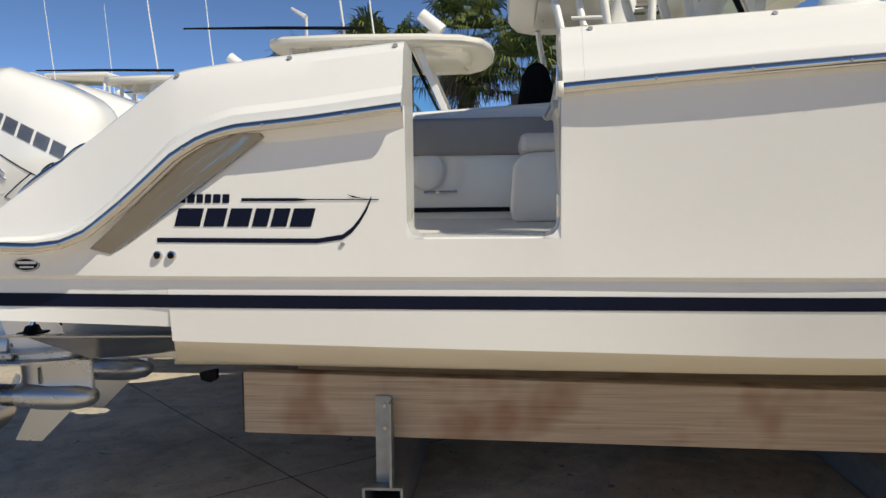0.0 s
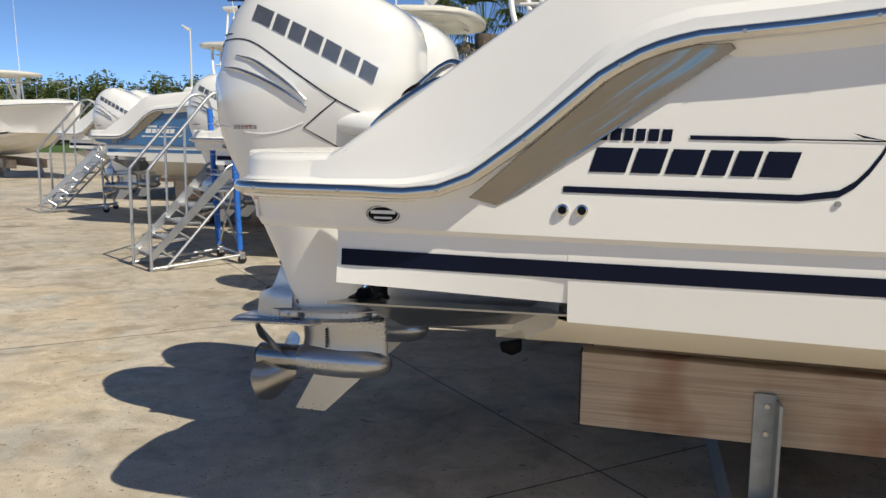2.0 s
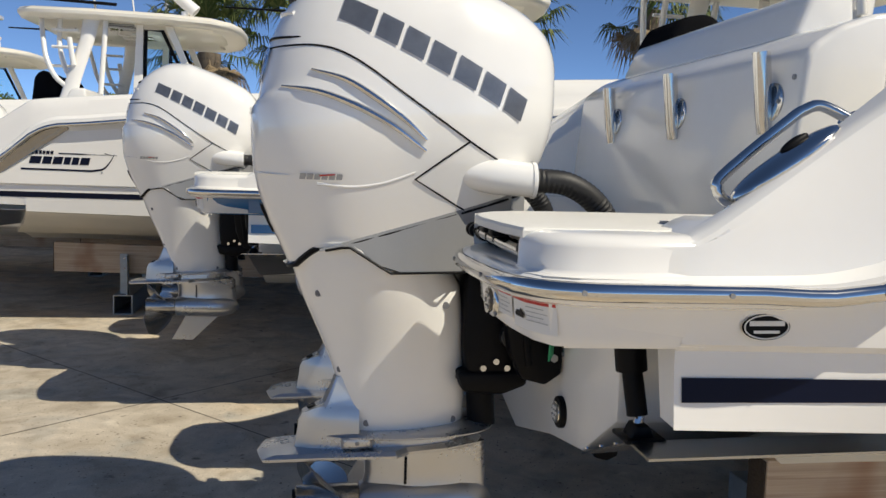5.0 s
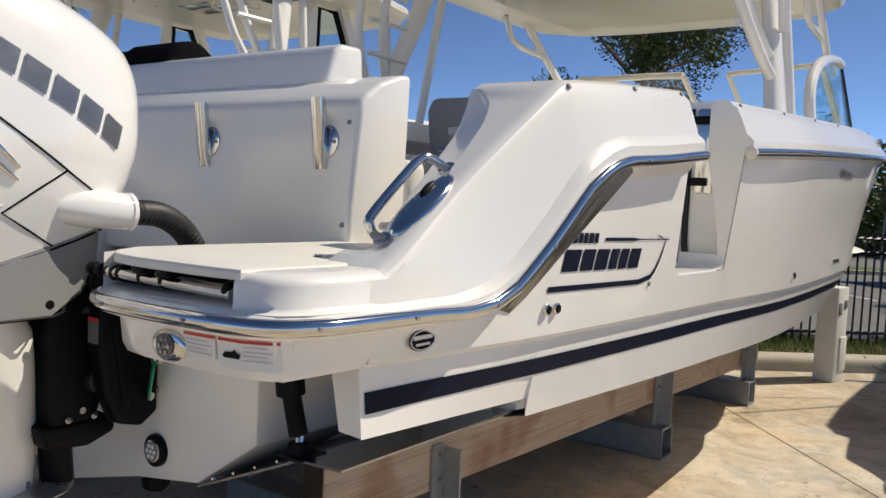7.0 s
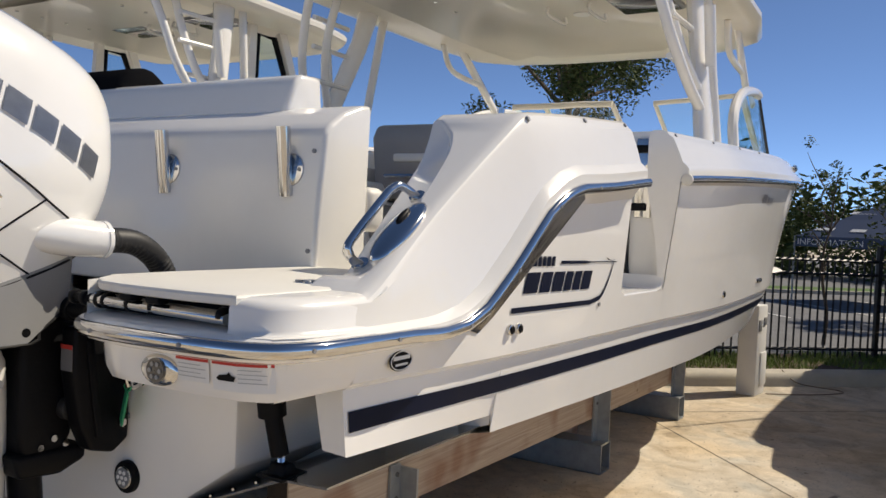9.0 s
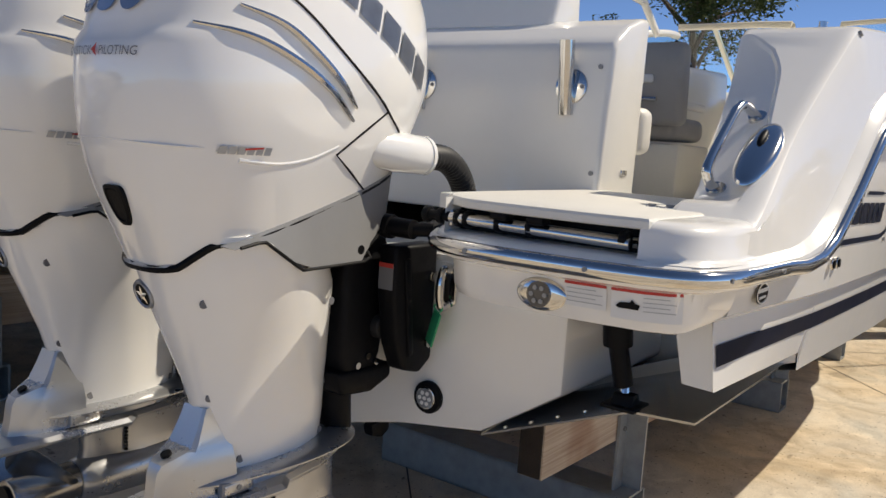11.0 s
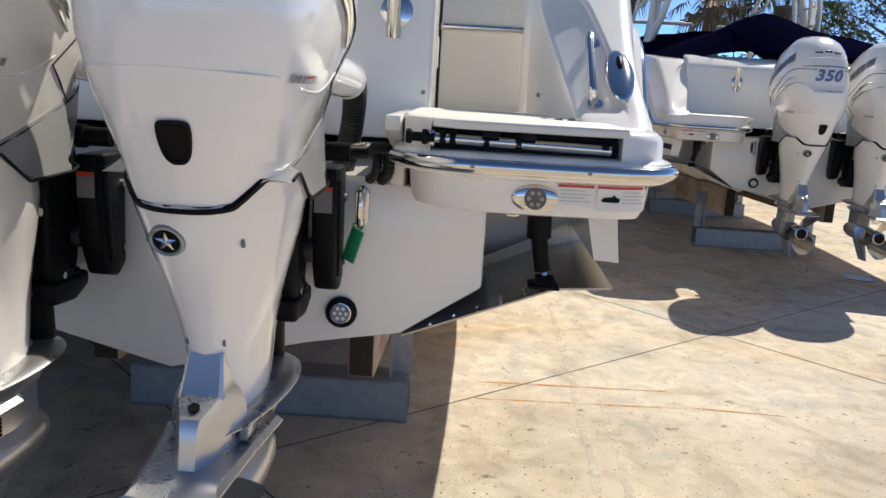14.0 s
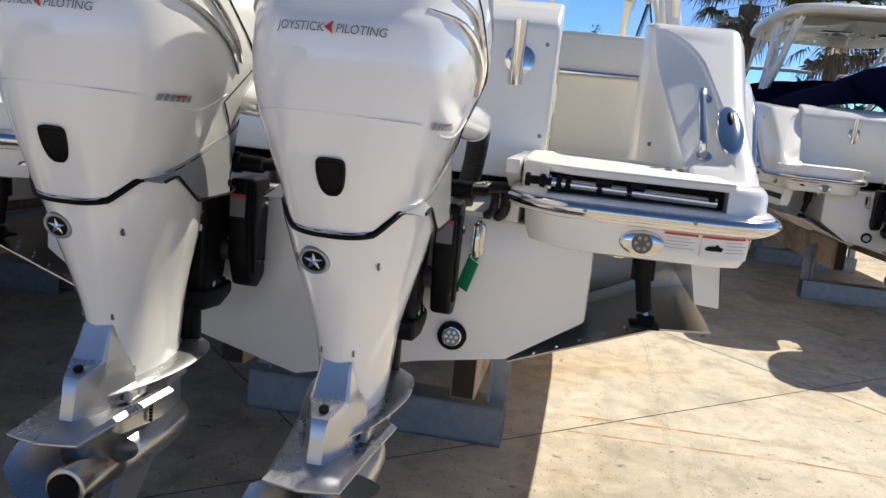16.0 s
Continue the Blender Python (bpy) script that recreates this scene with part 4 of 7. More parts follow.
def main_fitout(boat):
    """Details only the near boat shows: grab rail, hawse, doors, lounge and seats."""
    s = -1
    # oval hawse fitting and grab rail on the sloping arm
    def arm(x, y):
        return Vector((x, y, zt(x) + 0.004))
    up = Vector((-0.62, 0, 0.78))
    hw = part("oval_hawse", ball((0, 0, 0), 0.135, 1.0, 0.34, 0.16, 28, 14), CHROME, boat, "polished oval hawse pipe")
    hw.matrix_local = Matrix.Translation(arm(0.963, -1.326)) @ Matrix.Rotation(radians(-34.5), 4, "Y") @ Matrix.Rotation(radians(0), 4, "Z")
    sl = part("hawse_slot", ball((0, 0, 0), 0.035, 1.0, 0.3, 0.3, 20, 10), BLACK, hw)
    sl.matrix_local = pose(0.035, 0, 0.022)
    rail = [(0.905, -1.252, 1.548), (0.880, -1.245, 1.560), (0.868, -1.240, 1.580), (0.880, -1.236, 1.610), (1.02, -1.236, 1.728), (1.055, -1.237, 1.752), (1.09, -1.242, 1.762), (1.145, -1.262, 1.735)]
    gr = part("grab_rail", tube(smooth_line(rail, 5), 0.0125, 12), CHROME, boat, "bent stainless grab rail")
    for q in (rail[0], rail[-1]):
        part("rail_foot", disc(q, up, 0.024, 0.012, 16), CHROME, gr)
    # recessed inner panel of the arm, studs
    for x in (1.53, 1.95, 2.33, 3.0, 3.6, 4.2, 4.8):
        part("cover_stud", disc((x, -(yt(x) - 0.004), zt(x) - 0.02), (0, -1, 0.6), 0.009, 0.014, 10), GREYCOWL, boat)
    part("cover_stud", disc((1.56, -1.30, zt(1.56) + 0.006), (0, 0, 1), 0.012, 0.02, 12), CHROME, boat)
    part("arm_stud", disc((1.33, -1.115, 1.565), (-0.4, 1, 0), 0.008, 0.02, 10), GREYCOWL, boat)
    part("keel_fitting", prism([(1.06, 0.61), (1.16, 0.63), (1.16, 0.575), (1.12, 0.555), (1.07, 0.57)], "y", -0.09, -0.045, 0.008), BLACK, boat, "black fitting under the keel")
    for x, y in ((0.80, -1.138), (0.815, -1.178)):
        fitting_ring("deck_drain", boat, (x, y, 1.494), (0, 0, 1), 0.015, GREYCOWL)
    part("seat_corner_pad", box(1.64, 1.755, -0.735, -0.50, 1.62, 1.785, 0.035, 4), WHITEVINYL, boat, "white padded corner cushion", angle=60)
    # side door swung inward across the walkway, its outer skin turned aft
    skin = [(2.958, 1.428), (2.945, 1.50), (2.930, 1.72), (2.922, 1.872), (2.904, 1.880), (2.900, 1.905), (2.906, 1.925), (2.912, 1.96), (2.928, 2.04), (2.944, 2.098), (2.958, 2.118), (2.978, 2.122), (2.988, 2.11), (2.99, 1.44)]
    dr = part("side_door", prism(skin, "y", -1.20, -0.685, 0.006, 2), CREAM, boat, "cream side door swung inward with its own rail", angle=40)
    part("door_edge", tube(smooth_line([(2.972, -0.682, 1.44), (2.955, -0.679, 1.60), (2.945, -0.679, 1.86), (2.960, -0.681, 2.105)], 6), 0.012, 8), RUBBER, dr, "black rubber edge seal")
    part("door_rail", tube([(2.897, -1.20, 1.893), (2.897, -0.69, 1.893)], 0.0165, 12), CHROME, dr, "polished rail section")
    part("rail_cap", disc((2.897, -0.688, 1.893), (0, 1, 0), 0.020, 0.012, 18, bevel=0.004), CREAM, dr)
    part("hinge_post", box(2.925, 2.965, -1.245, -1.206, 1.40, 2.11, 0.010), CREAM, boat, "cream hinge post")
    for z in (1.50, 1.98):
        hg = part("hinge", box(2.912, 2.926, -1.222, -1.192, z - 0.05, z + 0.05, 0.004), CHROME, boat, "chrome hinge")
        part("hinge_pin", tube([(2.910, -1.203, z - 0.055), (2.910, -1.203, z + 0.055)], 0.007, 8), CHROME, hg)
    # opening in the side: jamb faces, sill and seal
    for x0, x1, near, zt_ in ((2.325, 2.362, 1.33, 1.87), (2.898, 3.01, 1.25, 1.925)):
        rows = []
        for i in range(9):
            z = 1.40 + (zt_ - 1.40) * i / 8
            h = hull_y(x0, z) - 0.003
            lip = h - 0.032 + (yt(2.93) - 0.092 - hull_y(2.93, 1.88) + 0.035) * max(0.0, min(1.0, (z - 1.45) / 0.43)) ** 1.3
            back = [(x0, -lip, z), (2.968, -(lip - 0.012), z), (2.972, -near, z)] if x0 > 2.5 else [(x0, -near, z)]
            rows.append([(x0, -h, z)] + back + [(x1, -near, z), (x1, -(hull_y(x1, z) - 0.003), z)])
        part("door_jamb", loft(rows), GEL, boat, angle=30)
    part("door_sill", loft([[(x, -(hull_y(x, 1.40) - 0.004), 1.402), (x, -(hull_y(x, 1.40) - 0.009), 1.409), (x, -(hull_y(x, 1.40) - 0.02), 1.411), (x, -1.16, 1.411), (x, -1.16, 1.385)] for x in stations(2.361, 2.899, 0.06)], closed=False), GEL, boat, "white moulded door sill", angle=40)
    for x, dx in ((2.36, 1), (2.90, -1)):
        part("sill_fillet", prism([(x - dx * 0.01, 1.40), (x + dx * 0.06, 1.409), (x + dx * 0.026, 1.420), (x + dx * 0.010, 1.438), (x, 1.47), (x - dx * 0.01, 1.47)], "y", -(hull_y(x, 1.42) - 0.004), -1.28), GEL, boat)
    part("door_seal", tube(smooth_line([(2.964, -1.272, 2.10), (2.964, -1.272, 1.6), (2.960, -1.28, 1.47), (2.945, -1.295, 1.435), (2.90, -1.31, 1.421)], 6), 0.015, 8), RUBBER, boat)
    hp = part("hinge_plate", box(2.950, 2.969, -1.385, -1.305, 1.73, 2.10, 0.006), CHROME, boat, "polished door strike plate")
    for z in (1.78, 2.05):
        part("strike_block", box(2.938, 2.953, -1.365, -1.262, z - 0.018, z + 0.018, 0.006), BLACK, hp)
    part("door_latch_cap", disc((2.93, -1.435, 2.02), (0, 0, 1), 0.02, 0.09, 16, bevel=0.006), GEL, boat)
    # port side interior
    part("coaming_bolster", box(1.82, 4.6, 1.05, 1.125, 1.80, 2.045, 0.03, 3), GREYVINYL, boat, "grey coaming bolster")
    part("inner_liner", box(1.80, 4.6, 1.10, 1.14, 1.38, 1.82), GEL, boat)
    part("inner_liner", box(2.95, 6.6, -1.16, -1.12, 1.38, 2.02), GEL, boat)
    part("toe_rail", box(1.80, 2.85, 1.075, 1.10, 1.43, 1.46, 0.004), BLACK, boat)
    lounge = part("lounge_base", prism([(2.76, 1.385), (2.74, 1.45), (2.76, 1.72), (2.82, 1.78), (2.92, 1.79), (3.9, 1.79), (3.9, 1.385)], "y", 0.42, 1.10, 0.03, 3), GEL, boat, "white lounge base", angle=45)
    part("lounge_cushion", box(2.80, 3.9, 0.44, 1.08, 1.79, 1.90, 0.04, 3), WHITEVINYL, lounge)
    part("lounge_recess", prism([(3.02, 1.755), (3.08, 1.74), (3.16, 1.68), (3.22, 1.60), (3.25, 1.53), (3.30, 1.52), (3.50, 1.60), (3.50, 1.75), (3.25, 1.775)], "y", 0.395, 0.42, 0.008), GREYVINYL, lounge)
    part("cleat", tube([(2.18, 1.085, 1.56), (2.40, 1.085, 1.565)], 0.010, 8), CHROME, boat, "stainless cleat")
    part("cleat_post", tube([(2.27, 1.10, 1.562), (2.27, 1.075, 1.562)], 0.014, 8), CHROME, boat)
    part("head_pod", ball((2.2, 1.09, 1.70), 0.13, 1.0, 0.25, 1.0), GEL, boat)
    part("console", prism([(4.55, 1.385), (4.5, 2.05), (4.75, 2.28), (5.6, 2.32), (5.7, 1.385)], "y", -1.05, -0.15, 0.05, 3), CREAM, boat, "cream helm console", angle=45)
    part("console", prism([(4.55, 1.385), (4.5, 2.05), (4.75, 2.28), (5.6, 2.32), (5.7, 1.385)], "y", 0.25, 1.05, 0.05, 3), GEL, boat, "white companion console", angle=45)
    helm_seat(boat, 3.72, 0.16, False)
    part("covered_backrest", prism([(1.62, 2.04), (1.60, 2.20), (1.66, 2.30), (1.80, 2.33), (1.92, 2.24), (1.95, 2.04)], "y", 0.64, 1.05, 0.05, 3), BLACKCANVAS, boat, "backrest under a black cover", angle=60)
    # forward topside fittings
    for x in (5.05, 5.12, 5.19):
        fitting_ring("drain_fitting", boat, (x, -(hull_y(x, 1.37) + 0.003), 1.37), (0, -1, 0), 0.0175, BLACK)
    for i in range(3):
        x = 4.62 + 0.042 * i
        part("model_mark", mapped(*block_word([0.032], 0.05, 0, 0.15), lambda u, v: (x + u, -(hull_y(x + u, 1.90 + v) + 0.003), 1.885 + v)), INK_SHADE, boat, smooth=False)
    for i in range(6):
        x = 4.78 + 0.034 * i
        part("model_mark", mapped(*block_word([0.026], 0.04, 0, 0.25), lambda u, v: (x + u, -(hull_y(x + u, 1.90 + v) + 0.003), 1.885 + v)), INK_SHADE, boat, smooth=False)
    fitting_ring("drain_fitting", boat, (4.02, -(hull_y(4.02, 1.33) + 0.003), 1.33), (0, -1, 0), 0.022, BLACK)


def pilothouse(boat):
    """Side windows and posts under the hardtop of the larger boats."""
    for s in (1, -1):
        y = s * 0.98
        fr = part("pilothouse_side", prism([(5.16, 2.1), (5.22, 3.2), (5.30, 3.2), (5.29, 2.40), (5.93, 2.36), (5.56, 3.2), (5.66, 3.2), (6.12, 2.1)], "y", y - 0.03, y + 0.03, 0.008), GEL, boat, "white pilothouse window frame", smooth=False)
        g = part("dark_frame", tube([(5.31, y, 2.41), (5.33, y, 3.14), (5.53, y, 3.14), (5.88, y, 2.40), (5.31, y, 2.41)], 0.026, 6), BLACK, fr)
        bm = bmesh.new()
        bm.faces.new([bm.verts.new(p) for p in ((5.31, y, 2.41), (5.33, y, 3.14), (5.53, y, 3.14), (5.88, y, 2.40))])
        gl = part("side_window", bm, GLASS, fr, "green tinted side window", smooth=False)
        gl.visible_shadow = False


def mooring_cover(boat):
    """Navy canvas stretched over the cockpit, peaked over its poles."""
    rows = []
    for i in range(19):
        x = 1.55 + 0.28 * i
        row = []
        for j in range(15):
            v = -1 + 2 * j / 14
            half = min(1.52, yt(max(1.6, x)) + 0.03)
            peak = 0.42 + 0.20 * math.exp(-((x - 2.0) / 0.35) ** 2) * math.exp(-((v - 0.15) / 0.25) ** 2)
            z = zt(max(1.6, x)) - 0.10 + (peak if abs(v) < 1 else 0) * (1 - abs(v) ** 2.2) ** 0.8 * min(1.0, (x - 1.3) / 0.5)
            z += 0.018 * math.sin(7 * v + 3 * x) + 0.012 * math.sin(11 * x)
            row.append((x, v * half, z))
        rows.append(row)
    return part("mooring_cover", loft(rows, closed=False), DARKCANVAS, boat, "navy canvas mooring cover", angle=60)


# ---- stands ----
def boat_stand(at):
    st = thing("boat_stand", "galvanised steel and timber boat stand", "boat stand", at, group="boat stands")
    for s in (-1, 1):
        bm = bmesh.new()
        lo = [(1.46, 0.43), (7.1, 0.30), (7.1, 0.575), (1.46, 0.724)]
        bm = prism(lo, "y", s * 0.562, s * 0.458, 0.006)
        tbm = part("timber_beam", bm, WOOD, st, "rough sawn timber beam")
        # thin cap that paints the shaded aft end darker than the beam
        part("end_grain", box(1.453, 1.4585, s * 0.556, s * 0.464, 0.437, 0.717), SHADED_ENDGRAIN, tbm, "end grain cap darkened for the shade on it")
    for x in (2.135, 4.62, 6.62):
        base = part("base_channel", box(x - 0.095, x + 0.095, -0.66, 0.66, 0.0, 0.012), GALV, st)
        part("channel_web", box(x - 0.095, x - 0.083, -0.66, 0.66, 0.0, 0.2), GALV, base)
        part("channel_web", box(x + 0.083, x + 0.095, -0.66, 0.66, 0.0, 0.2), GALV, base)
        part("channel_flange", box(x - 0.095, x + 0.095, -0.655, 0.655, 0.19, 0.202), GALV, base)
        for s in (-1, 1):
            ang = part("angle_post", prism([(x - 0.04, 0.20), (x - 0.04, 0.615), (x + 0.03, 0.615), (x + 0.045, 0.598), (x + 0.045, 0.20)], "y", s * 0.566, s * 0.578), GALV, st, "galvanised angle post with bolts")
            part("post_leg", box(x + 0.034, x + 0.046, s * 0.578, s * 0.664, 0.2, 0.60), GALV, ang)
            for z in (0.57, 0.465):
                part("bolt", disc((x + 0.005, s * 0.580, z), (0, s, 0), 0.011, 0.012, 6), STEEL, ang)
    # block under the keel forward
    part("keel_block", box(5.2, 5.5, -0.12, 0.12, 0.0, 0.60, 0.01), WOOD, st)
    return st


def rolling_stairs(at, rz, foam):
    st = thing("rolling_stairs", "aluminium rolling boarding stairs" + (" with blue foam on the posts" if foam else ""), "stairs", at, rz, group="rolling stairs")
    for s in (-1, 1):
        y = s * 0.30
        part("stringer", prism([(0.0, 0.10), (0.0, 0.19), (0.84, 1.04), (0.92, 1.04), (0.92, 0.98)], "y", y - 0.012, y + 0.012), ALU, st)
        part("lower_stringer", tube([(0.15, y, 0.02), (0.95, y, 0.86)], 0.016, 8), ALU, st)
        for i in range(5):
            f = 0.1 + 0.19 * i
            part("stringer_brace", tube([(f, y, 0.12 + f), (f + 0.16, y, f + 0.02)], 0.011, 6), ALU, st)
        part("hand_rail", tube(smooth_line([(0.0, y, 0.0), (0.0, y, 0.55), (0.0, y, 1.0), (0.04, y, 1.10), (0.38, y, 1.48), (0.66, y, 1.80), (0.76, y, 1.86), (0.86, y, 1.85), (0.93, y, 1.76), (0.94, y, 1.5), (0.97, y, 0.9), (1.0, y, 0.12)], 4), 0.018, 10), ALU, st)
        part("mid_post", tube([(0.40, y, 0.52), (0.40, y, 1.50)], 0.015, 8), ALU, st)
        if foam:
            n = 9
            for i in range(n):
                a, c = 0.16 + 1.56 * i / n, 0.16 + 1.56 * (i + 1) / n - 0.008
                xx = lambda z: lerp([(0.12, 1.0), (0.9, 0.97), (1.5, 0.94), (1.76, 0.93)], z)
                part("foam_sleeve", tube([(xx(a), y, a), (xx(c), y, c)], 0.033, 12), BLUEFOAM, st, "blue foam sleeve")
        part("hoop", tube(smooth_line([(0.80, y, 0.95), (0.86, y, 1.06), (0.96, y, 1.10), (1.02, y, 1.0), (0.98, y, 0.84)], 4), 0.014, 8), ALU, st)
        part("foot_bar", tube([(0.0, y, 0.03), (1.02, y, 0.10)], 0.016, 8), ALU, st)
        cw = part("caster", disc((1.02, y, 0.05), (0, 1, 0), 0.05, 0.03, 18, bevel=0.006), RUBBER, st, "black caster wheel")
        part("caster_fork", box(0.99, 1.05, y - 0.025, y + 0.025, 0.055, 0.13, 0.006), ALU, cw)
    for i in range(6):
        f = 0.06 + 0.16 * i
        part("tread", box(f, f + 0.18, -0.29, 0.29, 0.14 + 0.165 * i, 0.165 + 0.165 * i, 0.004), ALU, st, "ribbed aluminium tread")
    part("cross_brace", tube([(1.0, -0.30, 0.15), (0.96, 0.30, 0.92)], 0.013, 6), ALU, st)
    part("cross_brace", tube([(1.0, 0.30, 0.15), (0.96, -0.30, 0.92)], 0.013, 6), ALU, st)
    part("rear_bar", tube([(1.02, -0.30, 0.11), (1.02, 0.30, 0.11)], 0.016, 8), ALU, st)
    return st


# ---- boats ----
YR = [(0.42, 1.39), (0.6, 1.43), (0.93, 1.45), (1.5, 1.49), (2.36, 1.545), (2.9, 1.565), (4.0, 1.63), (5.5, 1.64), (6.5, 1.56), (7.5, 1.36), (8.5, 1.0), (9.3, 0.52), (9.8, 0.08)]
ZR = [(0.42, 1.385), (1.0, 1.388), (1.1, 1.40), (1.2, 1.44), (1.35, 1.55), (1.54, 1.71), (1.65, 1.77), (1.76, 1.80), (2.0, 1.82), (2.36, 1.86), (2.9, 1.91), (3.9, 1.975), (5.5, 2.06), (7.0, 2.13), (8.5, 2.20), (9.8, 2.26)]
YK = [(0.44, 1.335), (0.75, 1.355), (1.43, 1.42), (2.3, 1.45), (2.9, 1.46), (4.0, 1.50), (5.5, 1.49), (6.5, 1.37), (7.5, 1.08), (8.5, 0.62), (9.2, 0.2), (9.5, 0.02)]
ZK = [(0.44, 1.275), (0.75, 1.275), (4.0, 1.265), (5.5, 1.29), (6.5, 1.36), (7.5, 1.46), (8.5, 1.60), (9.5, 1.75)]
YC = [(0.75, 1.345), (1.46, 1.365), (2.9, 1.40), (4.0, 1.40), (5.5, 1.37), (6.5, 1.2), (7.5, 0.86), (8.3, 0.46), (8.8, 0.14), (9.0, 0.02)]
ZC = [(1.46, 1.022), (2.9, 0.992), (4.0, 0.97), (5.5, 1.01), (6.5, 1.13), (7.5, 1.26), (8.3, 1.40), (9.0, 1.52)]
ZKEEL = [(0.78, 0.66), (5.0, 0.62), (7.0, 0.72), (8.0, 0.95), (8.6, 1.25), (9.0, 1.50)]
ZT = [(0.60, 1.490), (0.745, 1.492), (0.785, 1.514), (0.94, 1.620), (1.05, 1.697), (1.146, 1.763), (1.366, 1.915), (1.49, 2.0), (1.535, 2.022), (1.62, 2.035), (1.86, 2.06), (2.36, 2.10), (2.9, 2.13), (3.64, 2.165), (5.5, 2.26), (7.0, 2.33), (8.5, 2.36), (9.8, 2.33)]
YT = [(0.60, 1.405), (0.80, 1.403), (1.05, 1.39), (1.5, 1.41), (2.36, 1.455), (2.9, 1.468), (4.0, 1.52), (5.5, 1.525), (6.5, 1.44), (7.5, 1.24), (8.5, 0.88), (9.3, 0.42), (9.8, 0.04)]


def yr(x): return smooth_table(YR, x)
def zr(x): return smooth_table(ZR, x) if x > 2.0 else lerp(ZR, x)
def yk(x): return smooth_table(YK, x)
def zk(x): return smooth_table(ZK, x)
def yc(x): return smooth_table(YC, x)
def zc(x): return 1.098 - 0.03 * (x - 0.75) if x < 1.457 else smooth_table(ZC, max(1.46, x))
def zt(x): return lerp(ZT, x) if x < 2.36 else smooth_table(ZT, x)
def inner_arm(x): return lerp([(0.6, 1.20), (0.94, 1.19), (1.49, 1.085), (1.69, 1.06), (1.78, 1.07), (1.88, 1.18), (2.36, 1.195)], x)
def yt(x): return smooth_table(YT, x)


def stations(a, c, step=0.12):
    n = max(2, int(math.ceil((c - a) / step)) + 1)
    return [a + (c - a) * i / (n - 1) for i in range(n)]


def hull_stations(a, c):
    """Stations with a sharp step where the skirt meets the full bottom."""
    return sorted(stations(a, c) + ([1.4565, 1.4575] if a < 1.4 < c else []))


def hull_y(x, z):
    """Half breadth of the topsides at x and height z."""
    top, low, ch = zr(x) - 0.01, zk(x), zc(x)
    yt_, yl_ = yr(x) - (0.055 if x < 2.7 else 0.03), yk(x)
    if z >= low:
        f = min(1.0, (z - low) / max(0.02, top - low))
        return yl_ + (yt_ - yl_) * (f if x < 3 else f ** 1.25)
    if z >= low - 0.045:
        return yl_ - 0.026 * min(1.0, (low - z) / 0.018)
    f = (low - 0.045 - z) / max(0.02, low - 0.045 - ch)
    return yl_ - 0.026 + (yc(x) - yl_ + 0.026) * f


def side_strip(x, top=None):
    hi = top if top is not None else zr(x) - 0.005
    lo = zk(x)
    zs = [hi - (hi - lo) * i / 7 for i in range(8)] + [lo - 0.018, lo - 0.045]
    zs += [zs[-1] + (zc(x) - zs[-1]) * i / 3 for i in (1, 2, 3)]
    return [(x, hull_y(x, z), z) for z in zs]


def mirror(pts, s):
    return [(p[0], p[1] * s, p[2]) for p in pts]


def moulding_section(x, inner, low=1.37):
    tuck = lerp([(0.66, 0.007), (0.76, 0.0)], x)
    y, z, t, u = yr(x) - tuck, zr(x), zt(x) - tuck * 0.6, yt(x) - tuck
    z = min(z, t - 0.05)
    k = min(0.075, (t - z) * 0.4) if x > 1.5 else lerp([(0.6, 0.03), (0.95, 0.035), (1.5, 0.075)], x)
    step = inner + lerp([(1.0, 0.14), (1.3, 0.135), (1.40, 0.11), (1.46, 0.06), (1.49, 0.03)], x)
    d = lerp([(0.80, 0.0), (0.86, 0.02), (1.46, 0.02), (1.485, 0.0)], x)
    e = lerp([(0.80, 0.0), (0.90, 0.055), (1.40, 0.055), (1.485, 0.0)], x)
    return [(x, y - 0.02, z - 0.01), (x, y, z), (x, y, z + k * 0.6), (x, y - 0.012, z + k * 0.8), (x, y - 0.03, z + k),
            (x, y - 0.03 + (u - y + 0.03) * 0.35, z + k + (t - z - k) * 0.4), (x, y - 0.03 + (u - y + 0.03) * 0.72, z + k + (t - z - k) * 0.76),
            (x, u - 0.002, t - 0.022), (x, u - 0.008, t - 0.012), (x, u - 0.018, t - 0.005), (x, u - 0.03, t - 0.001), (x, u - 0.045, t), (x, step + 0.012, t), (x, step + 0.004, t - d * 0.25), (x, step, t - d * 0.8), (x, step - 0.006, t - d), (x, inner + 0.020, t - d - e), (x, inner + 0.012, t - d - e - 0.003), (x, inner + 0.004, t - d - e - 0.010), (x, inner, t - d - e - 0.03), (x, inner, low)]


PLAT = [(1.40, 1.25), (0.93, 1.445), (0.62, 1.428), (0.52, 1.41), (0.45, 1.37), (0.41, 1.29), (0.392, 1.15), (0.388, 0.95), (0.405, 0.84), (0.46, 0.755), (0.56, 0.69), (0.75, 0.67), (1.40, 0.67)]


def inset(poly, d):
    c = (sum(p[0] for p in poly) / len(poly), sum(p[1] for p in poly) / len(poly))
    out = []
    n = len(poly)
    for i in range(n):
        a, b, e = Vector(poly[i - 1]), Vector(poly[i]), Vector(poly[(i + 1) % n])
        t1, t2 = (b - a).normalized(), (e - b).normalized()
        nrm = Vector((-(t1 + t2).y, (t1 + t2).x)).normalized()
        if nrm.dot(Vector(c) - b) < 0:
            nrm = -nrm
        out.append(tuple(b + nrm * d))
    return out


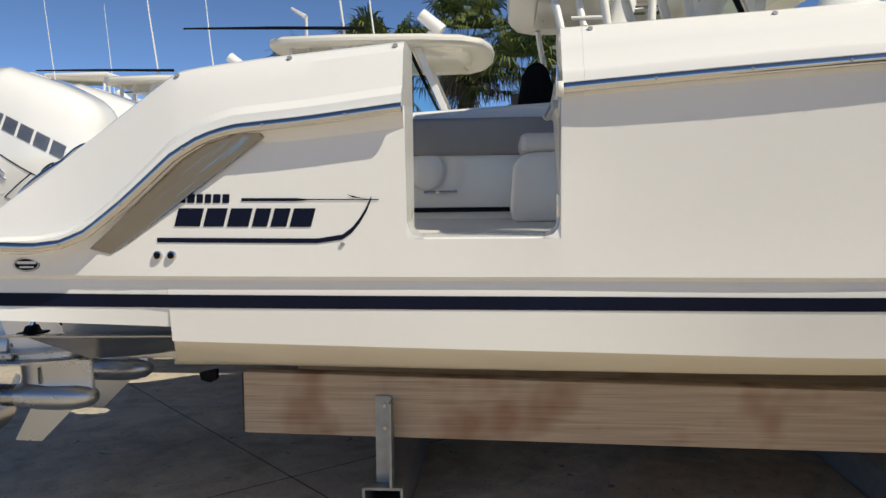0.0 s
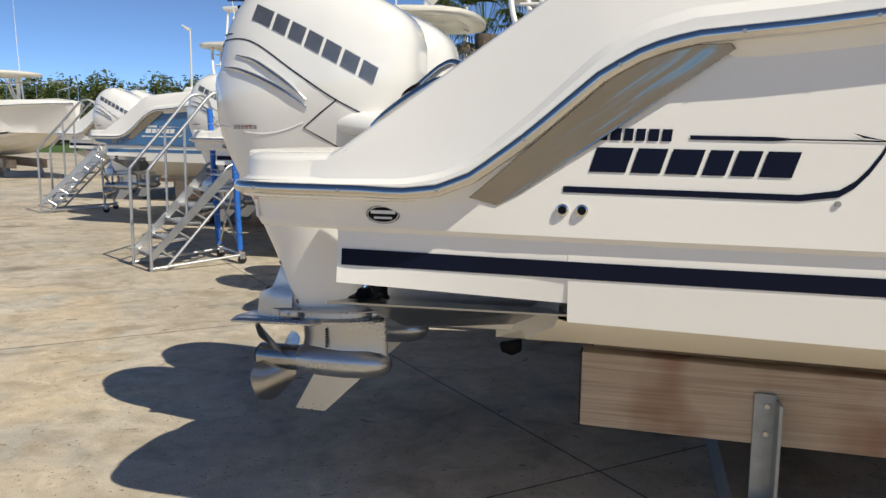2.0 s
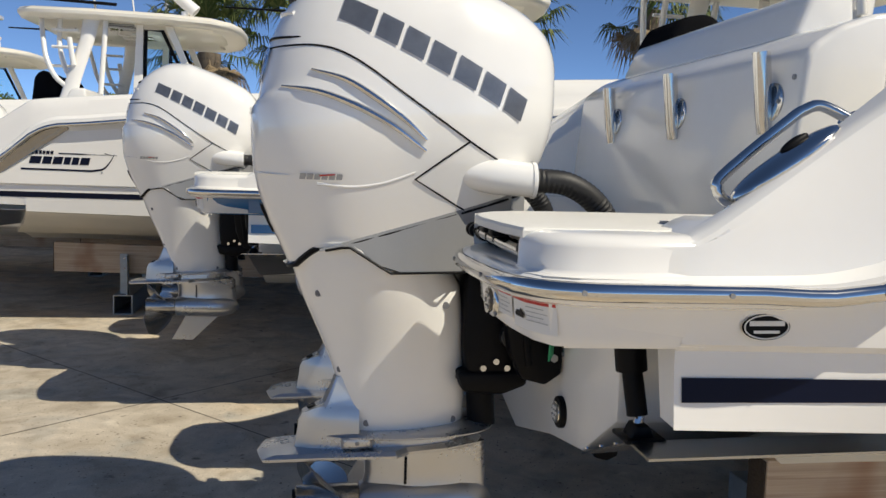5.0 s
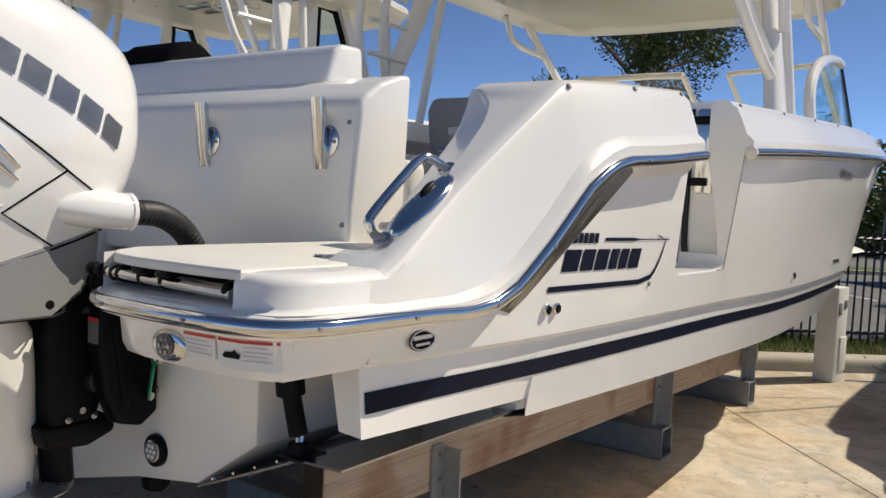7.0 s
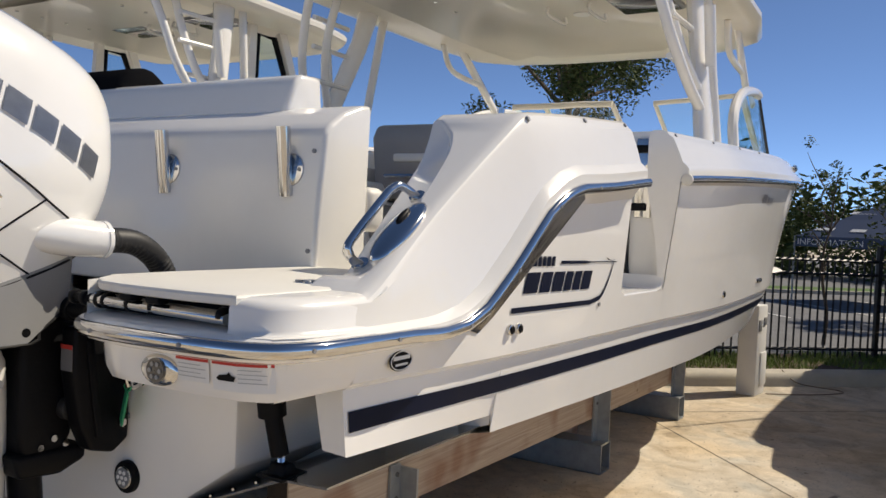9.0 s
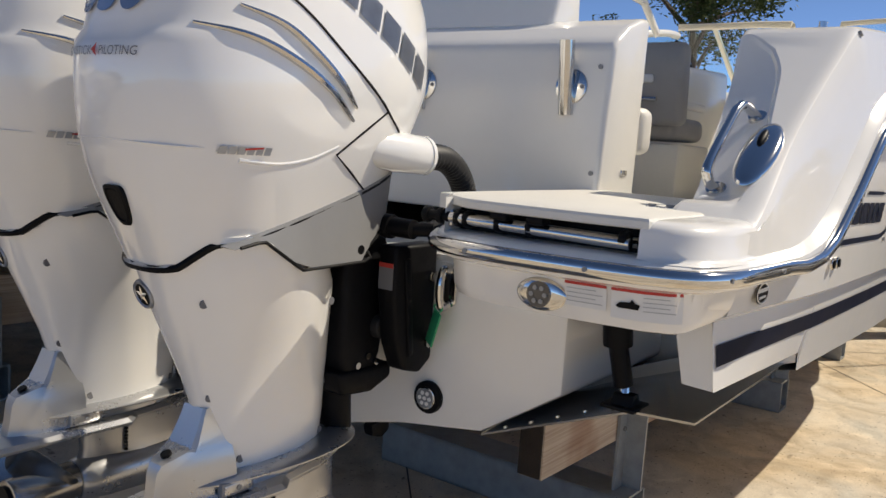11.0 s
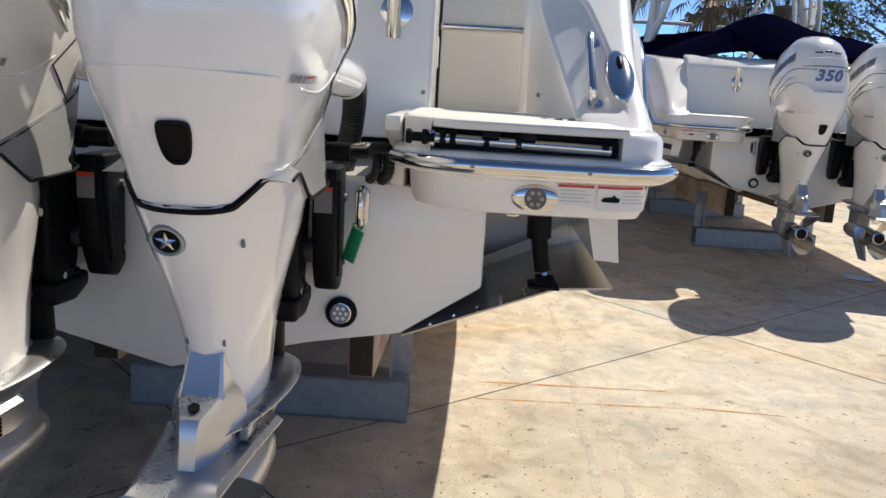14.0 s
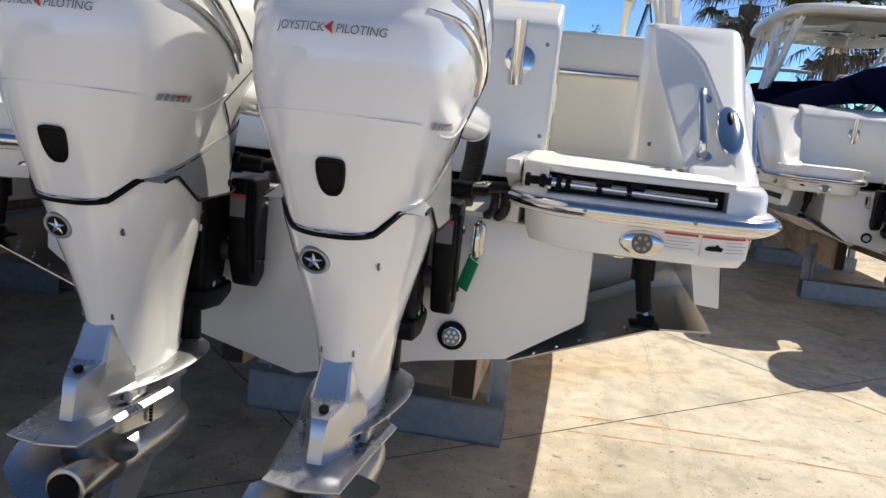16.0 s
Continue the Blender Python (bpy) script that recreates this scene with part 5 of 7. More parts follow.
def under_outline():
    out = []
    for x, y in inset(PLAT, 0.045):
        if y > 1.2 and x > 0.5:
            y = min(y, hull_y(max(0.76, x), 1.31) - 0.004 - 0.02 * max(0, 0.6 - x))
        out.append((x, y))
    return out


def under_aft(y):
    """x of the platform pod's aft face at half breadth y."""
    pts = [p for p in under_outline() if p[0] < 0.62]
    best = 0.62
    for a, c in zip(pts, pts[1:]):
        lo, hi = min(a[1], c[1]), max(a[1], c[1])
        if lo <= y <= hi and hi > lo:
            best = min(best, a[0] + (c[0] - a[0]) * (y - a[1]) / (c[1] - a[1]))
    return best


def platform(boat, s, ladder):
    """Swim platform pod on one side of the motors."""
    tiers = [(0.03, 1.355), (0.008, 1.362), (0.0, 1.372), (0.0, 1.405), (0.008, 1.412), (0.03, 1.418)]
    base = part("swim_platform", loft([[(x, y * s, z) for x, y in inset(PLAT, d)] for d, z in tiers]), GEL, boat, "white moulded swim platform", angle=30)
    mid = [(p[0], min(p[1], 1.404)) for p in inset(PLAT, 0.027)]
    if ladder:
        mid = [p for p in mid if not (p[0] < 0.5 and 0.76 < p[1] < 1.27)]
        i = next(k for k, p in enumerate(mid) if p[1] < 0.9 and p[0] < 0.6)
        mid[i:i] = [(0.435, 1.265), (0.58, 1.265), (0.58, 0.79), (0.445, 0.79)]
    def drawn(d):
        return [(x + d * (0.6 if x < 0.6 and y > 1.2 else 0.0), y - (d if y > 1.27 else 0.0)) for x, y in mid]
    tiers = [(-0.020, 1.412), (-0.008, 1.4155), (0.0, 1.424), (0.001, 1.466), (0.006, 1.477), (0.014, 1.4845), (0.027, 1.490), (0.042, 1.4925)]
    part("platform_riser", loft([[(x, y * s, z) for x, y in drawn(d)] for d, z in tiers]), GEL, base, "smooth white platform side", angle=50)
    lid = [(x, min(y, 1.285)) for x, y in inset(PLAT, 0.03)]
    lid = [p for k, p in enumerate(lid) if k == 0 or (Vector(p) - Vector(lid[k - 1])).length > 0.02]
    part("platform_deck", loft([[(x, y * s, z) for x, y in inset(lid, d)] for d, z in ((0.006, 1.473), (0.0, 1.476), (0.0, 1.489), (0.004, 1.495), (0.014, 1.498))]), GEL_DECK, base, "nonskid white platform deck", angle=30)
    low = under_outline()
    part("platform_underside", loft([[(x, y * s, z) for x, y in inset(low, d)] for d, z in ((0.045, 1.262), (0.02, 1.268), (0.008, 1.29), (0.0, 1.358))]), GEL, base, angle=40)
    if ladder:
        # black block behind the ladder stands in for the shade under the lid
        part("ladder_recess", box(0.505, 0.582, s * 0.792, s * 1.263, 1.4185, 1.474), BLACK, base, "black block for the shade in the ladder locker")
        lad = part("ladder", tube([(0.455, s * 0.80, 1.447), (0.455, s * 1.24, 1.44)], 0.0125, 12), CHROME, base, "folded telescopic boarding ladder")
        part("ladder_rail", tube([(0.50, s * 0.80, 1.447), (0.50, s * 1.24, 1.44)], 0.0125, 12), CHROME, lad)
        for y in (0.82, 0.845, 0.93, 1.01, 1.225):
            part("ladder_clip", disc((0.462, s * y, 1.446), (0, 1, 0), 0.02, 0.018, 14, bevel=0.003), BLACK, lad)
        for y in (0.94, 1.03):
            part("strap_knob", box(0.43, 0.47, s * (y - 0.022), s * (y + 0.022), 1.455, 1.475, 0.008), BLACK, lad)
        part("ladder_end", tube([(0.455, s * 0.81, 1.447), (0.452, s * 0.735, 1.448)], 0.012, 12), BLACK, lad)
        for y in (0.735, 0.775):
            part("ladder_knob", disc((0.453, s * y, 1.448), (0, 1, 0), 0.019, 0.016, 14, bevel=0.004), BLACK, lad)
        part("ladder_hinge", box(0.46, 0.52, s * 0.775, s * 0.80, 1.425, 1.465, 0.004), CHROME, lad)
    rail_pts = [(x, y * s, 1.388) for x, y in PLAT[1:11]]
    path = smooth_line(rail_pts, 5)
    return base, path


def rub_rail(boat, pts, s, bolts=True):
    r = part("rub_rail", tube(pts, 0.0185, 12, flat=0.9), CHROME, boat, "polished stainless rub rail")
    if bolts:
        d = 0
        for a, c in zip(pts, pts[1:]):
            d += (Vector(c) - Vector(a)).length
            if d > 0.27:
                d = 0
                out = Vector((0, s, 0)) if abs(Vector(c).x - 0.42) > 0.06 else Vector((-1, 0, 0))
                part("rail_screw", disc(Vector(c) + out * 0.016, out, 0.0055, 0.006, 8), GREYCOWL, r)
    return r


def logo(boat, s, mat, dx=0.0):
    """Side marking as plain blocks, bars and a sweep in its colour."""
    def at(u, v):
        x, z = 1.43 + u + dx, 1.395 + v - 0.01 * u
        return (x, s * (hull_y(x, z) + 0.003), z)
    def bar(pts):
        vs = []
        for a, w in pts:
            vs += [(a[0], a[1] - w / 2, 0), (a[0], a[1] + w / 2, 0)]
        fs = [[2 * i, 2 * i + 2, 2 * i + 3, 2 * i + 1] for i in range(len(pts) - 1)]
        return vs, fs
    lg = part("emblem_bar", mapped(*bar([((0.01 + 0.06 * i, 0.012), 0.017) for i in range(11)] + [((0.70, 0.026), 0.018), ((0.735, 0.05), 0.018), ((0.765, 0.085), 0.018), ((0.79, 0.125), 0.017), ((0.808, 0.165), 0.014)]), at), mat, boat, "emblem of slanted blocks over a sweep", smooth=False)
    u0 = 0.078
    for k_, w in enumerate((0.098, 0.078, 0.082, 0.058, 0.06, 0.08)):
        part("emblem_block", mapped(*block_word([w], 0.066, 0, 0.30, 2, k_ + 1), lambda u, v: at(u + u0, v + 0.062)), mat, lg, smooth=False)
        u0 += w + 0.011
    u0 = 0.098
    for k_, w in enumerate((0.026, 0.028, 0.024, 0.024, 0.028, 0.026)):
        part("emblem_letter_block", mapped(*block_word([w], 0.032, 0, 0.1, 1, k_ + 2), lambda u, v: at(u + u0, v + 0.147)), mat, lg, smooth=False)
        u0 += w + 0.007
    part("emblem_shaft", mapped(*bar([((0.335 + 0.05 * i, 0.159), 0.011 if i < 5 else 0.004) for i in range(11)]), at), mat, lg, smooth=False)
    part("emblem_tip", mapped([(0.76, 0.168, 0), (0.72, 0.178, 0), (0.745, 0.166, 0), (0.80, 0.160, 0)], [[0, 1, 2, 3]], at), mat, lg, smooth=False)


def fitting_ring(name, parent, at, axis, r, lens, label=""):
    """Round through-hull fitting: polished flange and a dark centre."""
    f = part(name, disc(at, axis, r, 0.014, 24, bevel=0.004), CHROME, parent, label)
    part("lens", disc(Vector(at) + Vector(axis).normalized() * 0.006, axis, r * 0.68, 0.010, 20), lens, f)
    return f


def boat_model(label, at, hull_mat, mark, group, top_style, full=True, drains=2, tagmat=None):
    boat = thing("motor_boat", label, "boat", at, group=group)
    # topsides, with the side door cut to starboard
    for s in (1, -1):
        spans = [(0.75, 9.5, None)] if (s == 1 or not full) else [(0.75, 2.36, None), (2.36, 2.90, 1.405), (2.90, 9.5, None)]
        for a, c, top in spans:
            cutat = 9 if hull_mat is not GEL else 99
            if cutat < 99:
                part("lower_topside", loft([mirror(side_strip(x, top)[cutat - 1:], s) for x in hull_stations(a, c)], closed=False), GEL, boat, angle=24)
            part("topside", loft([mirror(side_strip(x, top)[:cutat], s) for x in hull_stations(a, c)], closed=False), hull_mat, boat, "glossy hull side" if hull_mat is not GEL else "glossy white hull side", angle=24)
        # quarter of the platform pod aft of the transom
        part("quarter", loft([mirror([(x, hull_y(x, zr(x) - 0.01 - (zr(x) - 0.01 - 1.262) * i / 4), zr(x) - 0.01 - (zr(x) - 0.01 - 1.262) * i / 4) for i in range(5)] + [(x, 1.20, 1.262)], s) for x in stations(0.52, 0.76, 0.06)], closed=False), hull_mat if hull_mat is not GEL else GEL, boat)
        part("boot_stripe", loft([mirror([(x, hull_y(x, z) + 0.0025, z) for z in (zk(x) - 0.072, zk(x) - 0.097, zk(x) - 0.122)], s) for x in stations(0.765, 9.3)], closed=False), mark, boat, "dark boot stripe")
        # skirt beside the tab pocket
        part("skirt", loft([[(x, s * (hull_y(x, 1.25) - 0.005), 1.26), (x, s * (yc(x) - 0.002), zc(x)), (x, s * (yc(x) - 0.075), zc(x) + 0.004), (x, s * (yc(x) - 0.11), 1.26)] for x in stations(0.755, 1.4565, 0.2)]), GEL, boat)
        # bottom
        rows = []
        for x in stations(1.46, 9.0, 0.15):
            c, z, k = yc(x), zc(x), smooth_table(ZKEEL, x)
            d = z - k
            rows.append([(x, s * c, z), (x, s * c * 0.93, z - d * 0.04), (x, s * c * 0.90, z - d * 0.13), (x, s * c * 0.66, z - d * 0.48), (x, s * c * 0.63, z - d * 0.42), (x, s * c * 0.40, z - d * 0.72), (x, s * c * 0.37, z - d * 0.66), (x, 0, k)])
        first = [(lerp([(0.0, 1.10), (0.42, 1.12), (0.67, 1.29), (1.0, 1.46)], abs(p[1]) / rows[0][0][1] * s), p[1], p[2]) for p in rows[0]]
        bm = loft([first] + rows, closed=False)
        edge = [p for p in first[1:]]
        part("bottom_step", loft([edge, [(p[0] + 0.004, p[1], p[2] + 0.11) for p in edge]], closed=False), BOTTOM, boat)
        part("bottom", bm, BOTTOM, boat, "cream hull bottom with strakes", angle=20)
        part("bottom_end", loft([[(1.462, s * 0.90, 1.262), (1.462, s * 1.36, 1.262)], [(1.462, s * 0.90, 0.87), (1.462, s * 1.36, 1.045)]], closed=False), GEL, boat)
        # trim tab with its ram
        tab = part("trim_tab", loft([[(1.46, s * 0.74, 0.865), (1.46, s * 1.16, 1.01), (1.46, s * 1.33, 1.03), (1.46, s * 1.33, 1.036), (1.46, s * 1.16, 1.016), (1.46, s * 0.74, 0.871)],
                               [(0.79, s * 0.715, 0.818), (0.735, s * 1.165, 1.008), (0.71, s * 1.325, 1.026), (0.71, s * 1.325, 1.032), (0.735, s * 1.165, 1.014), (0.79, s * 0.715, 0.824)]]), STEEL, boat, "brushed steel trim tab", angle=15)
        part("tab_hinge", tube([(1.44, s * 0.75, 0.875), (1.44, s * 1.15, 1.018)], 0.012, 8), STEEL, tab)
        ram = part("tab_ram", tube([(0.745, s * 1.10, 1.27), (0.757, s * 1.105, 1.16)], 0.036, 16), BLACK, boat, "black trim tab actuator")
        part("ram_shaft", tube([(0.757, s * 1.105, 1.165), (0.768, s * 1.125, 1.06)], 0.024, 12), BLACK, ram)
        part("ram_rod", tube([(0.775, s * 1.125, 1.065), (0.768, s * 1.13, 1.04)], 0.011, 10), CHROME, ram)
        part("ram_foot", prism([(0.74, 1.014), (0.80, 1.014), (0.785, 1.045), (0.755, 1.045)], "y", s * 1.105, s * 1.16, 0.005), BLACK, ram)
        part("foot_plate", box(0.725, 0.82, s * 1.085, s * 1.175, 1.008, 1.018, 0.003), BLACK, ram)
        for k in range(5):
            part("tab_screw", disc((0.775 + 0.012 * k, s * (0.80 + 0.07 * k), 0.868 + 0.0295 * k), (0, -0.39 * s, 0.92), 0.007, 0.006, 8), CHROME, tab)
        # upper moulding and quarter arm
        aft = sorted(set(stations(0.66, 2.36, 0.05) + [0.745, 0.785, 1.49, 1.515, 1.535]))
        part("gunwale_moulding", loft([mirror(moulding_section(x, inner_arm(x)), s) for x in aft]), GEL, boat, "white gunwale moulding sweeping down to the platform", angle=23)
        if s == -1 and full:
            part("gunwale_moulding", loft([mirror(moulding_section(x, yt(x) - 0.092, 1.88), s) for x in (2.90, 2.904, 2.935, 2.9715)]), GEL, boat, angle=40)
            part("gunwale_moulding", loft([mirror(moulding_section(x, yt(x) - 0.26, 1.37), s) for x in [2.972] + stations(3.0, 9.75)]), GEL, boat, angle=40)
        else:
            part("gunwale_moulding", loft([mirror(moulding_section(x, max(0.0, yt(x) - 0.26)), s) for x in stations(2.36, 9.75)]), GEL, boat, angle=40)
        base, path = platform(boat, s, s == -1)
        tail = [(x, s * (yr(x) + 0.004), zr(x) - 0.002) for x in stations(0.95, 2.36, 0.05)]
        rub_rail(boat, list(reversed(path))[:-1] + tail, s, full)
        rub_rail(boat, [(x, s * (yr(x) + 0.004), zr(x) - 0.002) for x in stations(2.36 if (s == 1 or not full) else 2.90, 9.75, 0.1)], s, full)
        if s == -1 and full:
            part("rail_end_cap", disc((2.893, s * (yr(2.9) - 0.004), zr(2.9) - 0.004), (1, 0, 0), 0.027, 0.022, 20, bevel=0.006), CREAM, boat, "cream rail end cap")
        # hawse pocket under the rail
        poly = [(1.175, 1.375), (1.255, 1.355), (1.32, 1.39), (1.87, 1.775), (1.86, 1.79), (1.70, 1.785), (1.62, 1.755)]
        pk = bmesh.new()
        vs = [pk.verts.new((x, s * (hull_y(x, z) + 0.004), z)) for x, z in poly]
        cx_, cz_ = 1.5, 1.58
        vi = [pk.verts.new((cx_ + (x - cx_) * 0.965, s * (hull_y(x, z) + 0.006 + 0.05 * (z - 1.36)), cz_ + (z - cz_) * 0.965)) for x, z in poly]
        for i in range(len(poly)):
            pk.faces.new((vs[i], vs[(i + 1) % len(poly)], vi[(i + 1) % len(poly)], vi[i]))
        pk.faces.new(vi)
        part("guard_plate", pk, GUARD, boat, "polished stainless guard plate", smooth=False)
        if s == -1 or not full:
            logo(boat, s, mark if hull_mat is GEL else LABELW)
        for i in range(drains):
            x = 1.44 + 0.053 * i if drains == 2 else 1.02 + 0.09 * i
            fitting_ring("drain_fitting", boat, (x, s * (hull_y(x, 1.35) + 0.004), 1.35), (0, s, 0), 0.0175, BLACK)
        ov = part("dealer_oval", loft([[(0.912 + 0.052 * k * math.cos(a), s * (hull_y(0.912, 1.316) + 0.004 + 0.002 * (k < 1)), 1.316 + 0.027 * k * math.sin(a)) for a in [2 * math.pi * i / 28 for i in range(28)]] for k in (1.0, 0.97)]), BLACK, boat, "black oval dealer sticker")
        part("oval_ring", tube([(0.912 + 0.047 * math.cos(a), s * (hull_y(0.912, 1.316) + 0.0065), 1.316 + 0.0235 * math.sin(a)) for a in [2 * math.pi * i / 28 for i in range(29)]], 0.0016, 5), LABELW, ov)
        part("oval_bar", box(0.875, 0.95, s * (hull_y(0.912, 1.316) + 0.0060), s * (hull_y(0.912, 1.316) + 0.0066), 1.318, 1.328), LABELW, ov)
        part("oval_wave", box(0.885, 0.94, s * (hull_y(0.912, 1.316) + 0.0060), s * (hull_y(0.912, 1.316) + 0.0066), 1.303, 1.309), LABELW, ov)
        dt = part("drain_dot", disc((2.13, s * (hull_y(2.13, 1.388) + 0.003), 1.388), (0, s, 0), 0.008, 0.006, 12), GREYCOWL, boat)
        # lights, labels on the aft faces
        lamp = part("platform_light", ball((0.436, s * 1.06, 1.313), 0.048, 0.22, 1.25, 0.74, 24, 12), CHROME, boat, "oval chrome docking light")
        part("lens", disc((0.4255, s * 1.06, 1.313), (-1, 0, 0), 0.028, 0.006, 20), LENSDARK, lamp)
        for i in range(6):
            a = 2 * math.pi * i / 6
            part("led", disc((0.422, s * 1.06 + 0.016 * math.cos(a), 1.313 + 0.016 * math.sin(a)), (-1, 0, 0), 0.0055, 0.004, 8), LENS, lamp)
        for y0, y1, tall in ((1.115, 1.205, 0.052), (1.215, 1.345, 0.062)):
            def on(u, v, y0=y0, y1=y1):
                y = y0 + (y1 - y0) * u
                return (under_aft(y) - 0.003 + v * 0.09, s * y, 1.352 - v)
            lb = part("caution_label", mapped([(i / 6, v, 0) for v in (0, tall) for i in range(7)], [[i, i + 1, i + 8, i + 7] for i in range(6)], on), LABELW, boat, "white caution sticker with a red band")
            part("label_band", mapped([(i / 6, v, 0) for v in (0.0, 0.006) for i in range(7)], [[i, i + 1, i + 8, i + 7] for i in range(6)], lambda u, v: tuple(Vector(on(u, v)) + Vector((-0.0022, 0, 0)))), RED, lb)
            if tall > 0.06:
                part("label_icon", mapped([(0.08, 0.036, 0), (0.14, 0.028, 0), (0.30, 0.026, 0), (0.33, 0.020, 0), (0.38, 0.027, 0), (0.46, 0.030, 0), (0.43, 0.040, 0), (0.12, 0.040, 0)], [[0, 1, 2, 3, 4, 5, 6, 7]], lambda u, v: tuple(Vector(on(u, v)) + Vector((-0.0024, 0, 0)))), BLACK, lb)
            for r in range(4):
                part("label_line", mapped([(i / 6, v, 0) for v in (0.013 + 0.009 * r, 0.0147 + 0.009 * r) for i in range(7)], [[i, i + 1, i + 8, i + 7] for i in range(6)], lambda u, v: tuple(Vector(on((0.06 if tall < 0.06 else 0.50) + u * (0.86 if r % 2 else 0.7) * (1.0 if tall < 0.06 else 0.52), v)) + Vector((-0.0022, 0, 0)))), INK, lb)
        uw = part("underwater_light", disc((0.784, s * 0.529, 0.884), (1, 0, 0), 0.048, 0.022, 32, bevel=0.006), BLACK, boat, "round underwater light in a black ring")
        part("light_ring", disc((0.772, s * 0.529, 0.884), (1, 0, 0), 0.033, 0.008, 28, bevel=0.002), CHROME, uw)
        part("lens", disc((0.7675, s * 0.529, 0.884), (1, 0, 0), 0.029, 0.004, 28), LENS, uw)
        for k in range(7):
            r_, a_ = (0.017, 2 * math.pi * k / 6) if k < 6 else (0, 0)
            part("led", disc((0.765, s * 0.529 + r_ * math.cos(a_), 0.884 + r_ * math.sin(a_)), (1, 0, 0), 0.006, 0.003, 10), LABELW, uw)
        part("garboard_fitting", tube([(0.86, s * 1.03 + 0.04 * math.cos(a), 1.235 + 0.03 * math.sin(a)) for a in [2 * math.pi * i / 20 for i in range(21)]], 0.008, 8), CHROME, boat)
        eye = [(0.775, s * 0.582, 1.262), (0.742, s * 0.582, 1.268), (0.728, s * 0.582, 1.215), (0.742, s * 0.582, 1.162), (0.775, s * 0.582, 1.168)]
        ey = part("tow_eye", tube(smooth_line(eye, 5), 0.0105, 10), CHROME, boat, "stainless tow eye")
        part("eye_plate", loft([[(x, s * 0.582 + k * 0.021 * math.cos(a), 1.215 + k * (0.035 * math.copysign(1, math.sin(a)) + 0.021 * math.sin(a))) for a in [2 * math.pi * (i + 0.5) / 20 for i in range(20)]] for x, k in ((0.786, 1.0), (0.780, 1.0), (0.777, 0.9))]), CHROME, ey)
    # transom
    sec = [(-0.95, 1.265), (-0.95, 0.985), (-0.71, 0.825), (-0.42, 0.775), (0, 0.665), (0.42, 0.775), (0.71, 0.825), (0.95, 0.985), (0.95, 1.265), (0.66, 1.285), (-0.66, 1.285)]
    part("transom", prism(sec, "x", 0.79, 1.60, 0.012), GEL, boat, "white transom", angle=30)
    for s in (1, -1):
        part("well_side", prism([(0.795, 1.27), (0.80, 1.39), (0.60, 1.45), (0.60, 1.492), (1.42, 1.492), (1.42, 1.27)], "y", s * 0.655, s * 0.70, 0.008), GEL, boat)
    part("well_floor", box(0.80, 1.42, -0.66, 0.66, 1.27, 1.30), GEL, boat)
    # transom bulkhead with rod holders
    bulk = [(1.34, 1.46), (1.345, 1.60), (1.378, 1.955), (1.405, 1.985), (1.48, 2.035), (1.58, 2.072), (1.64, 2.08), (1.625, 1.38), (1.34, 1.38)]
    bk = part("transom_bulkhead", prism(bulk, "y", -0.735, 1.12, 0.02, 3), GEL, boat, "white bulkhead behind the motors", angle=35)
    cap = [(1.53, 2.05), (1.585, 2.18), (1.62, 2.212), (1.74, 2.215), (1.76, 2.02)]
    if top_style != "cover":
        part("seat_back_shell", prism(cap, "y", -0.41, 1.0, 0.025, 3), GEL, bk, angle=35)
    for y in (-0.59, 0.02, 0.63):
        rh = part("rod_holder", tube([(1.355, y, 1.735), (1.345, y, 1.79), (1.325, y, 1.97)], 0.0255, 18), CHROME, bk, "polished stainless rod holder")
        hb = part("holder_base", disc((1.3665, y - 0.008, 1.825), (-1, 0, 0.093), 0.058, 0.014, 28, bevel=0.004), CHROME, rh, "round polished base plate")
        for dy in (-0.042, 0.036):
            part("base_screw", disc((1.3585, y - 0.008 + dy, 1.826), (-1, 0, 0.093), 0.007, 0.008, 10), GREYCOWL, hb)
    part("side_latch", box(1.50, 1.545, -0.741, -0.733, 1.545, 1.565, 0.003), CHROME, bk)
    for y, z in ((-0.694, 1.89), (-0.706, 1.55)):
        part("snap_stud", disc((1.372 if z > 1.7 else 1.343, y, z), (-1, 0, 0.093), 0.008, 0.012, 10), GREYCOWL, bk)
    if tagmat:
        tg = part("green_tag", box(-0.003, 0.003, -0.023, 0.023, -0.10, 0.0, 0.0015), tagmat, boat, "green paper tag on a loop of string")
        tg.matrix_local = pose(0.735, -0.578, 1.150, 16, 6, -30)
        part("tag_string", tube(smooth_line([(0.742, -0.582, 1.172), (0.738, -0.562, 1.165), (0.735, -0.578, 1.148), (0.736, -0.592, 1.16), (0.742, -0.582, 1.172)], 5), 0.0025, 6), tagmat, boat)
    # cockpit sole
    part("cockpit_sole", loft([[(x, -min(1.44, yr(x) - 0.1), 1.385), (x, min(1.44, yr(x) - 0.1), 1.385)] for x in stations(1.36, 8.6, 0.4)], closed=False), GEL_DECK, boat, "nonskid cockpit floor")
    part("foredeck", loft([[(x, -max(0.02, yt(x) - 0.24), zt(x) - 0.02), (x, 0, zt(x) + 0.06 * min(1, (9.8 - x))), (x, max(0.02, yt(x) - 0.24), zt(x) - 0.02)] for x in stations(8.2, 9.75, 0.2)], closed=False), GEL_DECK, boat)
    return boat


# ---- ground ----
ROW = Vector((0.67, -0.742, 0.0))
OUT = Vector((0.742, 0.67, 0.0))
KERB_AT = Vector((8.95, -1.05, 0.0))


